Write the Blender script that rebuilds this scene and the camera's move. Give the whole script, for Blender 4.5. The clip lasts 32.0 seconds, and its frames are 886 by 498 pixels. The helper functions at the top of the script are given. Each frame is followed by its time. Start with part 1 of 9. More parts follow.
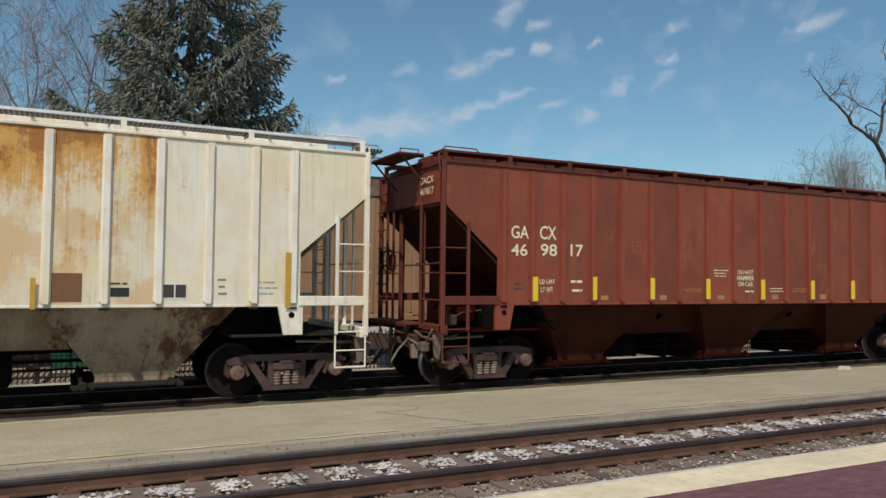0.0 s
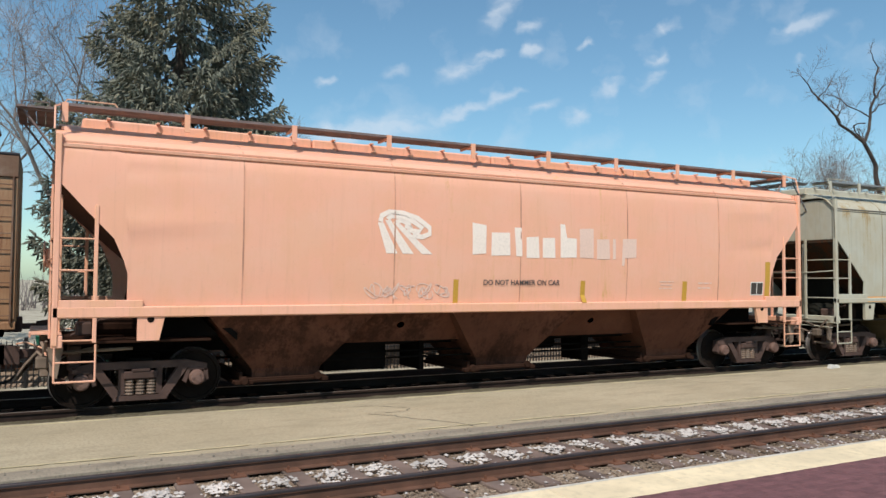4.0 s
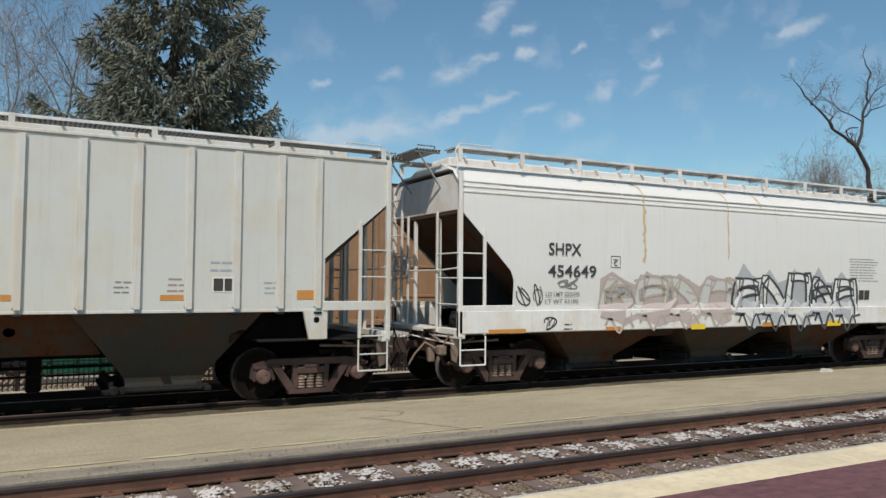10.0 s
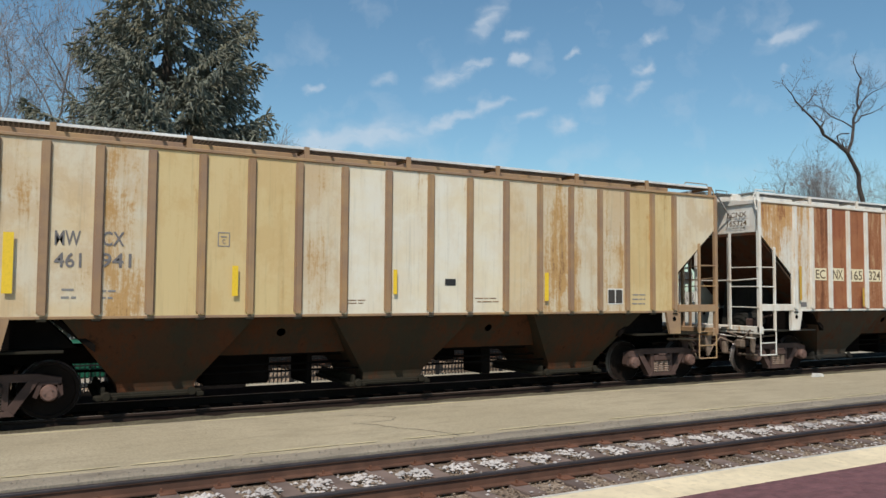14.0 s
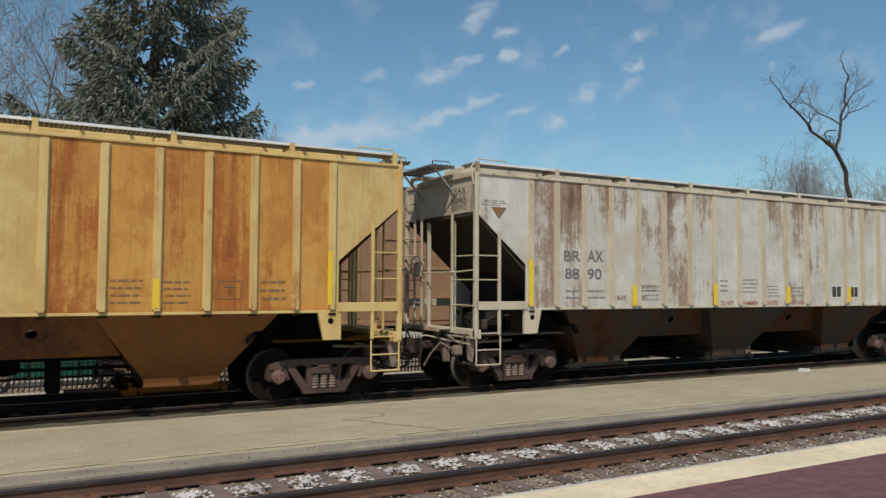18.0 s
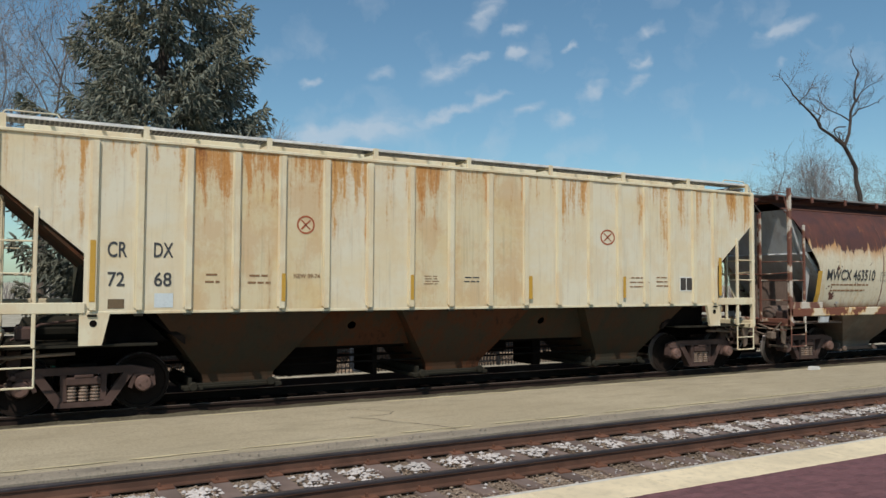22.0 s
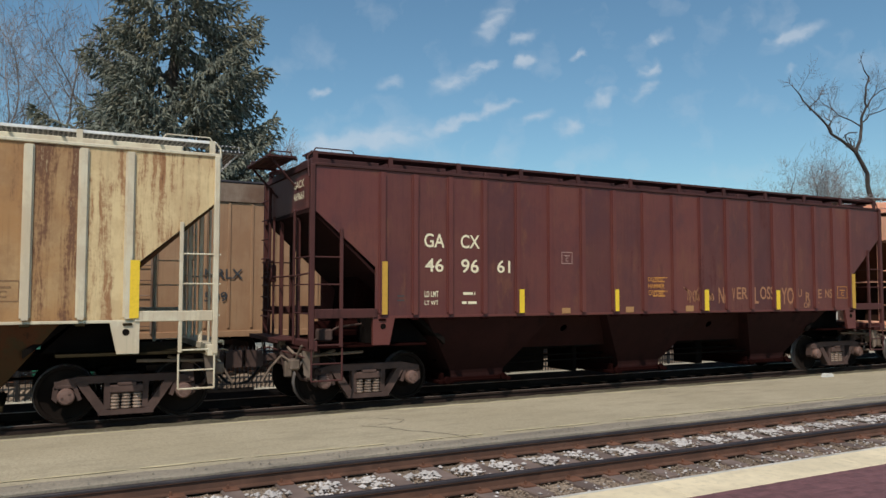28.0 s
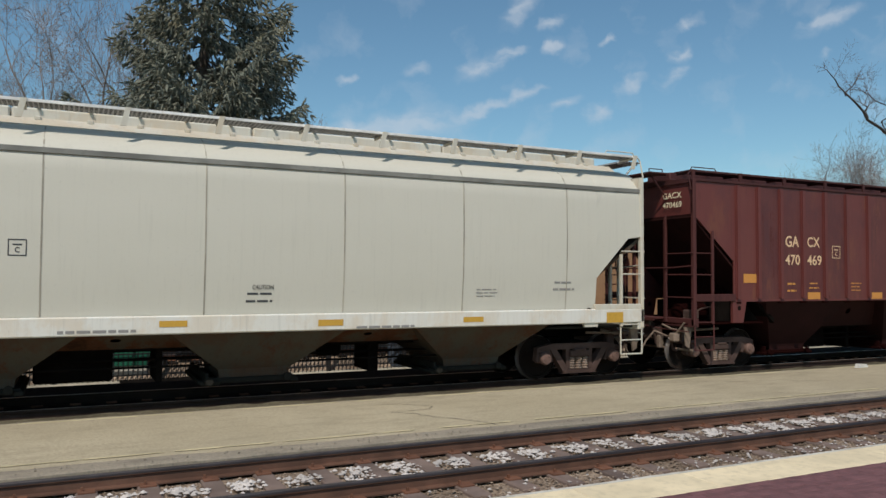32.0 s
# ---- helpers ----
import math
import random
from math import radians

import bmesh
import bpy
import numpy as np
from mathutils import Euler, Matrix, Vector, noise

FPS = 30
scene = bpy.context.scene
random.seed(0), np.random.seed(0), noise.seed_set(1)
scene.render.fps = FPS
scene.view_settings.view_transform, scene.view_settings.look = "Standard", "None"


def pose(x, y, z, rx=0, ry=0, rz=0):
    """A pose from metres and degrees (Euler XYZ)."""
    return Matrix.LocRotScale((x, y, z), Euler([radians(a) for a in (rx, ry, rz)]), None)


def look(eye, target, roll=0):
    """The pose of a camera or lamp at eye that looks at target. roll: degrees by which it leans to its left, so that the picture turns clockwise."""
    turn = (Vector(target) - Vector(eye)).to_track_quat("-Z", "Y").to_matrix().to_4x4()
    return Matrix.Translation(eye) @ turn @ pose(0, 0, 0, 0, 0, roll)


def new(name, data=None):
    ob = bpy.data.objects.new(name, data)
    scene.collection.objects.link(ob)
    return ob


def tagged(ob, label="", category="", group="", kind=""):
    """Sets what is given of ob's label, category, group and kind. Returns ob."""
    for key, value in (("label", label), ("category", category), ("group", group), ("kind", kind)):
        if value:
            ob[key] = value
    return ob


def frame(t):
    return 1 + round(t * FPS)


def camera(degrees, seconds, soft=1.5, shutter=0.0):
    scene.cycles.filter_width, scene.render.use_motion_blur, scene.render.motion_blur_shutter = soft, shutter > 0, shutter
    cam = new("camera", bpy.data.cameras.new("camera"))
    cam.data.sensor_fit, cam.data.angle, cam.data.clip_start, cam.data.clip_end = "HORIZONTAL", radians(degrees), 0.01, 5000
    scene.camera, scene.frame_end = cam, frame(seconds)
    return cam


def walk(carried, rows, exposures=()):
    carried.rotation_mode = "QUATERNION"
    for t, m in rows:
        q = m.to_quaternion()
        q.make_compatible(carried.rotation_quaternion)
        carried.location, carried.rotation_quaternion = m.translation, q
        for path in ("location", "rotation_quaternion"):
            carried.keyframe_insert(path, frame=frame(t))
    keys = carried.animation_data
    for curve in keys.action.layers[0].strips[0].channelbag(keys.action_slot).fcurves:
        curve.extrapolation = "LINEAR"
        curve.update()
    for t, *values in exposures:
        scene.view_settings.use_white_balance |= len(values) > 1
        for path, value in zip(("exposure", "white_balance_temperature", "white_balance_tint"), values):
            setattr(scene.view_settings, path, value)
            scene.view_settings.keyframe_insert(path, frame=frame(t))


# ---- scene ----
cam = camera(60.3, 32.0, soft=1.5)
PATH = [
    (0, pose(-0.007, -0.004, 2.122, 92.264, -0.647, -26.927)),
    (0.5, pose(-0.000, -0.002, 2.135, 92.458, -0.683, -27.314)),
    (1, pose(0.015, -0.020, 2.142, 92.660, -0.521, -27.372)),
    (1.5, pose(0.016, 0.002, 2.121, 92.796, -0.157, -27.836)),
    (2, pose(0.024, -0.011, 2.123, 92.842, 0.020, -27.725)),
    (2.5, pose(0.016, -0.006, 2.135, 92.543, 0.044, -28.119)),
    (4.5, pose(0.021, -0.014, 2.113, 92.373, -0.409, -27.439)),
    (5, pose(0.012, -0.004, 2.137, 92.485, -0.222, -27.866)),
    (5.5, pose(0.031, -0.017, 2.121, 92.582, -0.239, -27.992)),
    (6, pose(0.013, 0.001, 2.126, 92.478, -0.269, -28.025)),
    (6.5, pose(0.015, -0.007, 2.129, 92.482, -0.150, -28.012)),
    (7, pose(0.005, 0.006, 2.128, 92.637, -0.268, -27.770)),
    (7.5, pose(0.013, -0.010, 2.123, 92.541, -0.033, -27.450)),
    (8, pose(0.001, 0.003, 2.133, 92.475, 0.159, -27.645)),
    (8.5, pose(0.012, 0.001, 2.117, 92.326, -0.201, -27.248)),
    (9, pose(-0.000, 0.000, 2.120, 92.134, -0.236, -27.378)),
    (9.5, pose(0.011, -0.019, 2.127, 92.136, -0.567, -27.357)),
    (10, pose(0.024, -0.004, 2.131, 92.582, -0.455, -27.986)),
    (10.5, pose(0.032, -0.018, 2.132, 92.657, -0.502, -28.343)),
    (11, pose(0.034, -0.014, 2.132, 92.363, -0.594, -28.972)),
    (11.5, pose(0.042, -0.026, 2.124, 92.574, -0.377, -28.627)),
    (12, pose(0.026, -0.020, 2.129, 92.478, -0.147, -28.634)),
    (12.5, pose(0.039, -0.019, 2.124, 92.693, -0.268, -28.480)),
    (13, pose(0.029, -0.006, 2.127, 92.783, -0.348, -28.455)),
    (13.5, pose(0.026, -0.008, 2.135, 92.865, -0.290, -28.336)),
    (14, pose(0.039, -0.017, 2.132, 92.967, -0.440, -28.484)),
    (14.5, pose(0.031, -0.017, 2.137, 93.053, -0.349, -28.869)),
    (15, pose(0.053, -0.018, 2.115, 92.315, -0.582, -29.088)),
    (15.5, pose(0.050, -0.023, 2.135, 92.308, -0.705, -28.991)),
    (17.5, pose(0.065, -0.044, 2.133, 92.879, -0.632, -29.700)),
    (18, pose(0.055, -0.039, 2.125, 92.721, -0.329, -29.207)),
    (18.5, pose(0.057, -0.024, 2.119, 92.323, -0.691, -29.151)),
    (19, pose(0.052, -0.029, 2.141, 92.025, -0.632, -29.313)),
    (19.5, pose(0.042, -0.024, 2.120, 92.027, -0.430, -28.755)),
    (20, pose(0.049, -0.019, 2.128, 92.428, -0.413, -29.104)),
    (20.5, pose(0.058, -0.028, 2.117, 92.527, -0.289, -28.864)),
    (21, pose(0.037, -0.020, 2.145, 92.485, -0.461, -28.837)),
    (21.5, pose(0.062, -0.022, 2.114, 92.686, -0.441, -29.089)),
    (22, pose(0.045, -0.031, 2.134, 92.529, -0.288, -28.648)),
    (22.5, pose(0.048, -0.044, 2.115, 92.744, -0.411, -28.302)),
    (23, pose(0.047, -0.028, 2.120, 92.759, -0.144, -28.438)),
    (23.5, pose(0.045, -0.032, 2.137, 92.909, 0.139, -28.910)),
    (24, pose(0.049, -0.024, 2.131, 92.797, 0.108, -28.501)),
    (24.5, pose(0.020, -0.010, 2.124, 92.702, 0.055, -28.177)),
    (26.5, pose(0.049, -0.023, 2.108, 93.126, -0.240, -27.594)),
    (27, pose(0.032, -0.033, 2.120, 92.832, -0.233, -27.819)),
    (27.5, pose(0.032, -0.020, 2.136, 92.905, -0.299, -27.848)),
    (28, pose(0.043, -0.020, 2.119, 93.170, -0.038, -27.923)),
    (28.5, pose(0.045, -0.042, 2.135, 93.104, -0.065, -28.010)),
    (29, pose(0.041, -0.031, 2.136, 92.736, 0.002, -28.519)),
    (29.5, pose(0.045, -0.014, 2.110, 92.908, -0.081, -27.856)),
    (30, pose(0.009, -0.010, 2.131, 92.960, 0.031, -27.059)),
    (30.5, pose(-0.000, -0.037, 2.129, 92.846, 0.135, -25.954)),
    (31, pose(-0.017, -0.022, 2.126, 92.581, -0.270, -25.463)),
    (31.5, pose(-0.013, -0.018, 2.116, 92.401, -0.196, -25.558)),
    (32, pose(-0.000, -0.015, 2.132, 92.181, -0.325, -25.935)),
]
EXPOSURES = [(0.0, -0.1), (1.0, 0.17), (2.0, 0.4), (2.5, 0.4), (4.5, 0.17), (5.0, -0.03), (6.0, -0.02), (7.0, 0.0), (8.0, 0.15), (9.0, 0.15), (10.0, 0.0), (11.0, -0.04), (12.0, -0.1), (13.0, 0.14), (14.0, 0.12), (15.0, 0.0),
             (18.0, -0.08), (20.0, -0.05), (22.0, -0.05), (23.0, -0.13), (24.0, -0.05), (27.0, -0.13), (28.0, 0.02), (29.0, 0.3), (30.0, 0.27), (31.0, 0.02), (32.0, -0.06)]
walk(cam, PATH, EXPOSURES)

# ---------------------------------------------------------------- light
SUN_ELEVATION, SUN_BEARING = 51.0, 219.0      # bearing clockwise from +y
sun_way = Vector((math.sin(radians(SUN_BEARING)) * math.cos(radians(SUN_ELEVATION)),
                  math.cos(radians(SUN_BEARING)) * math.cos(radians(SUN_ELEVATION)),
                  math.sin(radians(SUN_ELEVATION))))
sun = new("sun", bpy.data.lights.new("sun", "SUN"))
sun.data.energy, sun.data.angle, sun.data.color = 3.55, radians(0.53), (1.0, 0.91, 0.815)
sun.matrix_world = look(sun_way * 50, (0, 0, 0))

# wisps of cirrus: place on the sky, half lengths and tilt
WISPS = ((0.075, 0.150, 0.033, 0.012, 50), (0.113, 0.127, 0.016, 0.007, 30), (0.029, 0.077, 0.039, 0.010, 25), (0.061, 0.090, 0.022, 0.006, 25),
         (-0.056, 0.073, 0.019, 0.007, 8), (0.116, 0.097, 0.013, 0.006, 15), (0.179, 0.104, 0.010, 0.004, 20), (0.281, 0.125, 0.019, 0.007, 35),
         (0.276, 0.091, 0.016, 0.007, 25), (0.270, 0.064, 0.016, 0.009, 30), (0.456, 0.127, 0.044, 0.010, 25), (0.455, 0.088, 0.011, 0.005, 35),
         (0.073, 0.035, 0.034, 0.006, 18), (0.019, 0.017, 0.030, 0.007, 22), (-0.069, 0.000, 0.078, 0.018, 5), (-0.146, -0.009, 0.044, 0.011, 0),
         (0.176, 0.017, 0.019, 0.010, 30), (0.132, 0.027, 0.022, 0.006, 18), (0.215, 0.053, 0.022, 0.007, 22), (-0.148, 0.060, 0.016, 0.005, 5))


def make_world():
    w = bpy.data.worlds.new("sky")
    w.use_nodes = True
    scene.world = w
    t = w.node_tree
    n, link = t.nodes, t.links.new
    n.clear()
    sky = n.new("ShaderNodeTexSky")
    sky.sky_type, sky.sun_disc = "NISHITA", False
    sky.sun_elevation, sky.sun_rotation = radians(SUN_ELEVATION), radians(SUN_BEARING)
    sky.air_density, sky.dust_density, sky.ozone_density = 1.0, 0.6, 2.0
    co = n.new("ShaderNodeTexCoord")

    def dot(v):
        d = n.new("ShaderNodeVectorMath")
        d.operation = "DOT_PRODUCT"
        link(co.outputs["Generated"], d.inputs[0])
        d.inputs[1].default_value = v
        return d.outputs["Value"]

    def calc(op, a, b=None, c=None):
        m = n.new("ShaderNodeMath")
        m.operation = op
        for i, v in enumerate((a, b, c)):
            if v is None:
                continue
            if isinstance(v, (int, float)):
                m.inputs[i].default_value = v
            else:
                link(v, m.inputs[i])
        return m.outputs[0]

    f = calc("MAXIMUM", dot((0.45, 0.8707, 0.1982)), 0.05)
    xy = n.new("ShaderNodeCombineXYZ")
    link(calc("DIVIDE", dot((0.8884, -0.4591, 0.0)), f), xy.inputs[0])
    link(calc("DIVIDE", dot((-0.091, -0.1761, 0.9802)), f), xy.inputs[1])
    wob = n.new("ShaderNodeTexNoise")
    wob.inputs["Scale"].default_value, wob.inputs["Detail"].default_value = 34.0, 7.0
    link(xy.outputs[0], wob.inputs["Vector"])
    shift = n.new("ShaderNodeVectorMath")
    shift.operation = "MULTIPLY_ADD"
    link(wob.outputs["Color"], shift.inputs[0])
    shift.inputs[1].default_value = (0.046, 0.030, 0.0)
    off = n.new("ShaderNodeVectorMath")
    off.operation = "SUBTRACT"
    link(xy.outputs[0], off.inputs[0])
    off.inputs[1].default_value = (0.023, 0.015, 0.0)
    link(off.outputs[0], shift.inputs[2])
    total = None
    for x, y, a, b, turn in WISPS:
        m = n.new("ShaderNodeMapping")
        m.vector_type = "TEXTURE"
        m.inputs["Location"].default_value = (x, y, 0)
        m.inputs["Rotation"].default_value = (0, 0, radians(turn))
        m.inputs["Scale"].default_value = (a * 1.35, b * 1.7, 1)
        link(shift.outputs[0], m.inputs[0])
        g = n.new("ShaderNodeTexGradient")
        g.gradient_type = "SPHERICAL"
        link(m.outputs[0], g.inputs[0])
        total = g.outputs[1] if total is None else calc("ADD", total, g.outputs[1])
    fibre = n.new("ShaderNodeTexNoise")
    fibre.inputs["Scale"].default_value, fibre.inputs["Detail"].default_value = 1.0, 6.0
    fm = n.new("ShaderNodeMapping")
    fm.inputs["Rotation"].default_value = (0, 0, radians(-25))
    fm.inputs["Scale"].default_value = (14, 50, 1)
    link(shift.outputs[0], fm.inputs[0])
    link(fm.outputs[0], fibre.inputs["Vector"])
    veil = n.new("ShaderNodeTexNoise")
    veil.inputs["Scale"].default_value, veil.inputs["Detail"].default_value = 16.0, 6.0
    link(shift.outputs[0], veil.inputs["Vector"])
    body = calc("MULTIPLY", total, calc("ADD", calc("MULTIPLY", fibre.outputs[0], 1.6), -0.2))
    thin = calc("MULTIPLY", calc("MAXIMUM", calc("SUBTRACT", veil.outputs[0], 0.54), 0.0), 1.1)
    puff = n.new("ShaderNodeMapRange")
    puff.interpolation_type = "SMOOTHSTEP"
    puff.inputs["From Min"].default_value, puff.inputs["From Max"].default_value, puff.inputs["To Max"].default_value = 0.0, 0.64, 0.54
    link(body, puff.inputs["Value"])
    cover = calc("MINIMUM", calc("ADD", puff.outputs["Result"], thin), 0.8)
    mix = n.new("ShaderNodeMix")
    mix.data_type = "RGBA"
    link(cover, mix.inputs["Factor"])
    haze = n.new("ShaderNodeMix")
    haze.data_type, haze.blend_type = "RGBA", "MULTIPLY"
    haze.inputs["Factor"].default_value = 1.0
    link(sky.outputs[0], haze.inputs["A"])
    haze.inputs["B"].default_value = (1.18, 1.50, 1.47, 1)
    link(haze.outputs["Result"], mix.inputs["A"])
    mix.inputs["B"].default_value = (8.2, 9.0, 10.0, 1)
    bg, out = n.new("ShaderNodeBackground"), n.new("ShaderNodeOutputWorld")
    bg.inputs["Strength"].default_value = 0.071
    link(mix.outputs["Result"], bg.inputs["Color"])
    link(bg.outputs[0], out.inputs["Surface"])


make_world()

# ---------------------------------------------------------------- materials


class Graph:
    """A node material with a Principled shader and short ways to wire it."""

    def __init__(self, name, rough=0.6, metal=0.0):
        self.mat = bpy.data.materials.new(name)
        self.mat.use_nodes = True
        self.tree = self.mat.node_tree
        self.bsdf = self.tree.nodes["Principled BSDF"]
        self.set(rough, "Roughness")
        self.set(metal, "Metallic")
        self.coord = self.node("ShaderNodeTexCoord").outputs["Object"]
        self.chance = self.node("ShaderNodeObjectInfo").outputs["Random"]

    def node(self, kind):
        return self.tree.nodes.new(kind)

    def put(self, value, socket):
        if isinstance(value, (int, float)):
            socket.default_value = value
        elif isinstance(value, tuple):
            socket.default_value = (*value, 1) if len(socket.default_value) == 4 and len(value) == 3 else value
        else:
            self.tree.links.new(value, socket)

    def set(self, value, name):
        self.put(value, self.bsdf.inputs[name])

    def calc(self, op, *args):
        m = self.node("ShaderNodeMath")
        m.operation = op
        for i, a in enumerate(args):
            self.put(a, m.inputs[i])
        return m.outputs[0]

    def place(self, scale=(1, 1, 1), spread=0.0, base=None):
        """Coordinates, stretched, and shifted by chance from object to object."""
        m = self.node("ShaderNodeVectorMath")
        m.operation = "MULTIPLY"
        self.put(base or self.coord, m.inputs[0])
        m.inputs[1].default_value = scale
        if not spread:
            return m.outputs[0]
        a = self.node("ShaderNodeVectorMath")
        a.operation = "ADD"
        self.put(m.outputs[0], a.inputs[0])
        c = self.node("ShaderNodeCombineXYZ")
        for i in range(3):
            self.put(self.calc("MULTIPLY", self.chance, spread * (1 + i)), c.inputs[i])
        self.put(c.outputs[0], a.inputs[1])
        return a.outputs[0]

    def noise(self, where, scale=1.0, detail=4.0, rough=0.55, colour=False):
        t = self.node("ShaderNodeTexNoise")
        self.put(where, t.inputs["Vector"])
        t.inputs["Scale"].default_value, t.inputs["Detail"].default_value, t.inputs["Roughness"].default_value = scale, detail, rough
        return t.outputs["Color" if colour else 0]

    def ramp(self, value, lo, hi, a=0.0, b=1.0):
        r = self.node("ShaderNodeMapRange")
        r.interpolation_type = "SMOOTHSTEP"
        self.put(value, r.inputs["Value"])
        for k, v in (("From Min", lo), ("From Max", hi), ("To Min", a), ("To Max", b)):
            self.put(v, r.inputs[k])
        return r.outputs["Result"]

    def mix(self, factor, a, b):
        m = self.node("ShaderNodeMix")
        m.data_type = "RGBA"
        self.put(factor, m.inputs["Factor"])
        self.put(a, m.inputs["A"])
        self.put(b, m.inputs["B"])
        return m.outputs["Result"]

    def bump(self, height, strength=0.3, distance=0.01):
        b = self.node("ShaderNodeBump")
        b.inputs["Strength"].default_value, b.inputs["Distance"].default_value = strength, distance
        self.put(height, b.inputs["Height"])
        self.set(b.outputs[0], "Normal")

    def axis(self, i):
        s = self.node("ShaderNodeSeparateXYZ")
        self.put(self.coord, s.inputs[0])
        return s.outputs[i]


def shade(c, k):
    return tuple(min(1.0, v * k) for v in c)


def plain(name, colour, rough=0.6, metal=0.0, vary=0.35, scale=9.0, gloss=0.5):
    """A surface of one colour with grime at two scales and a fine relief."""
    g = Graph(name, rough, metal)
    g.set(gloss, "Specular IOR Level")
    big, fine = g.noise(g.place(spread=13.0), scale * 0.15, 3), g.noise(g.place(spread=7.0), scale, 5, 0.65)
    c = g.mix(g.ramp(big, 0.3, 0.7), shade(colour, 1 - vary), shade(colour, 1 + vary * 0.5))
    c = g.mix(g.ramp(fine, 0.45, 0.75, 0.0, 0.45), c, shade(colour, 0.55))
    g.set(c, "Base Color")
    g.bump(fine, 0.25, 0.006)
    return g.mat


def weathered(name, base, rust=(0.20, 0.075, 0.03), amount=0.4, streak=0.5, spread=17.0, fade=(0.55, 0.5, 0.4),
              faded=0.25, deep=None, rough=0.55, vary=0.0, tops=0.0, soil=0.4, gloss=0.4, stain=None, mottle=None):
    """Old car paint: fading in blotches, rust in patches and in streaks that run down, grime and dents."""
    g = Graph(name, rough)
    g.set(gloss, "Specular IOR Level")
    warp = g.noise(g.place(spread=spread), 1.1, 3, 0.6, True)
    bent = g.node("ShaderNodeVectorMath")
    bent.operation = "MULTIPLY_ADD"
    g.put(warp, bent.inputs[0])
    bent.inputs[1].default_value = (0.22, 0.22, 0.5)
    g.put(g.coord, bent.inputs[2])
    bent = bent.outputs[0]
    blotch = g.noise(g.place((0.9, 0.9, 0.6), spread, bent), 1.0, 8, 0.68)
    runs = g.noise(g.place((3.4, 3.4, 0.22), spread * 0.7, bent), 1.0, 7, 0.70)
    thin = g.noise(g.place((15.0, 15.0, 0.5), spread * 0.5), 1.0, 4, 0.7)
    fine = g.noise(g.place(spread=5.0), 18.0, 6, 0.72)
    c = g.mix(g.ramp(g.noise(g.place((0.5, 0.5, 0.9), spread * 0.4), 1.3, 5, 0.6), 0.38, 0.70, 0.0, faded), base, fade)
    if vary:
        c = g.mix(g.calc("MULTIPLY", g.chance, vary), c, (base[0] * 0.52, base[1] * 0.62, base[2] * 0.75))
    if mottle:                                      # broad cloudy patches, darker and warmer
        cloud = g.noise(g.place((0.8, 0.8, 0.45), spread * 2.1, bent), 1.0, 6, 0.7)
        c = g.mix(g.ramp(cloud, 0.47, 0.66, 0.0, 0.75), c, mottle[0])
        c = g.mix(g.ramp(g.noise(g.place((2.2, 2.2, 0.7), spread * 1.7, bent), 1.0, 5, 0.7), 0.54, 0.70, 0.0, 0.7), c, mottle[1])
        c = g.mix(g.ramp(g.noise(g.place((6.0, 6.0, 0.6), spread * 1.1, bent), 1.0, 4, 0.7), 0.56, 0.72, 0.0, 0.6), c, shade(base, 0.5))
    if soil:
        hot = 0.35 + 0.55 * soil
        soft = g.noise(g.place((1.6, 1.6, 1.1), spread * 1.3, bent), 1.0, 6, 0.68)
        c = g.mix(g.ramp(soft, 0.44, 0.60, 0.0, soil), c, tuple((1 - hot) * a + hot * b for a, b in zip(base, stain or rust)))
        c = g.mix(g.ramp(runs, 0.50, 0.72, 0.0, soil * 0.7), c, tuple(0.5 * a + 0.5 * b for a, b in zip(base, stain or rust)))
    wet = g.calc("ADD", g.calc("MULTIPLY", blotch, 1 - streak), g.calc("MULTIPLY", runs, streak))
    wet = g.calc("ADD", wet, g.calc("MULTIPLY", g.calc("SUBTRACT", thin, 0.5), 0.16))
    wet = g.calc("ADD", wet, g.calc("MULTIPLY", g.calc("SUBTRACT", fine, 0.5), 0.16))
    if tops:
        wet = g.calc("ADD", wet, g.ramp(g.axis(2), 2.6, 4.5, 0.0, tops))
    edge = 0.74 - 0.38 * amount
    wet = g.calc("ADD", wet, g.calc("MULTIPLY", g.calc("SUBTRACT", g.chance, 0.5), 0.14))
    halo = tuple(0.5 * a + 0.5 * b for a, b in zip(base, rust))
    c = g.mix(g.ramp(wet, edge - 0.07, edge + 0.03, 0.0, 0.6), c, halo)
    c = g.mix(g.ramp(wet, edge - 0.015, edge + 0.06, 0.0, 0.85), c, rust)
    c = g.mix(g.ramp(wet, edge + 0.07, edge + 0.14, 0.0, 0.85), c, deep or shade(rust, 0.45))
    c = g.mix(g.ramp(thin, 0.50, 0.80, 0.0, 0.40 if soil >= 0.3 else 0.14), c, shade(base, 0.45))
    c = g.mix(g.ramp(fine, 0.58, 0.80, 0.0, 0.28), c, shade(base, 0.35))
    g.set(c, "Base Color")
    g.set(g.ramp(wet, edge - 0.05, edge + 0.1, rough, 0.85), "Roughness")
    g.bump(g.calc("ADD", g.calc("MULTIPLY", fine, 0.15), g.noise(g.place((1.2, 1.2, 0.8), spread), 1.0, 2)), 0.3, 0.035)
    return g.mat


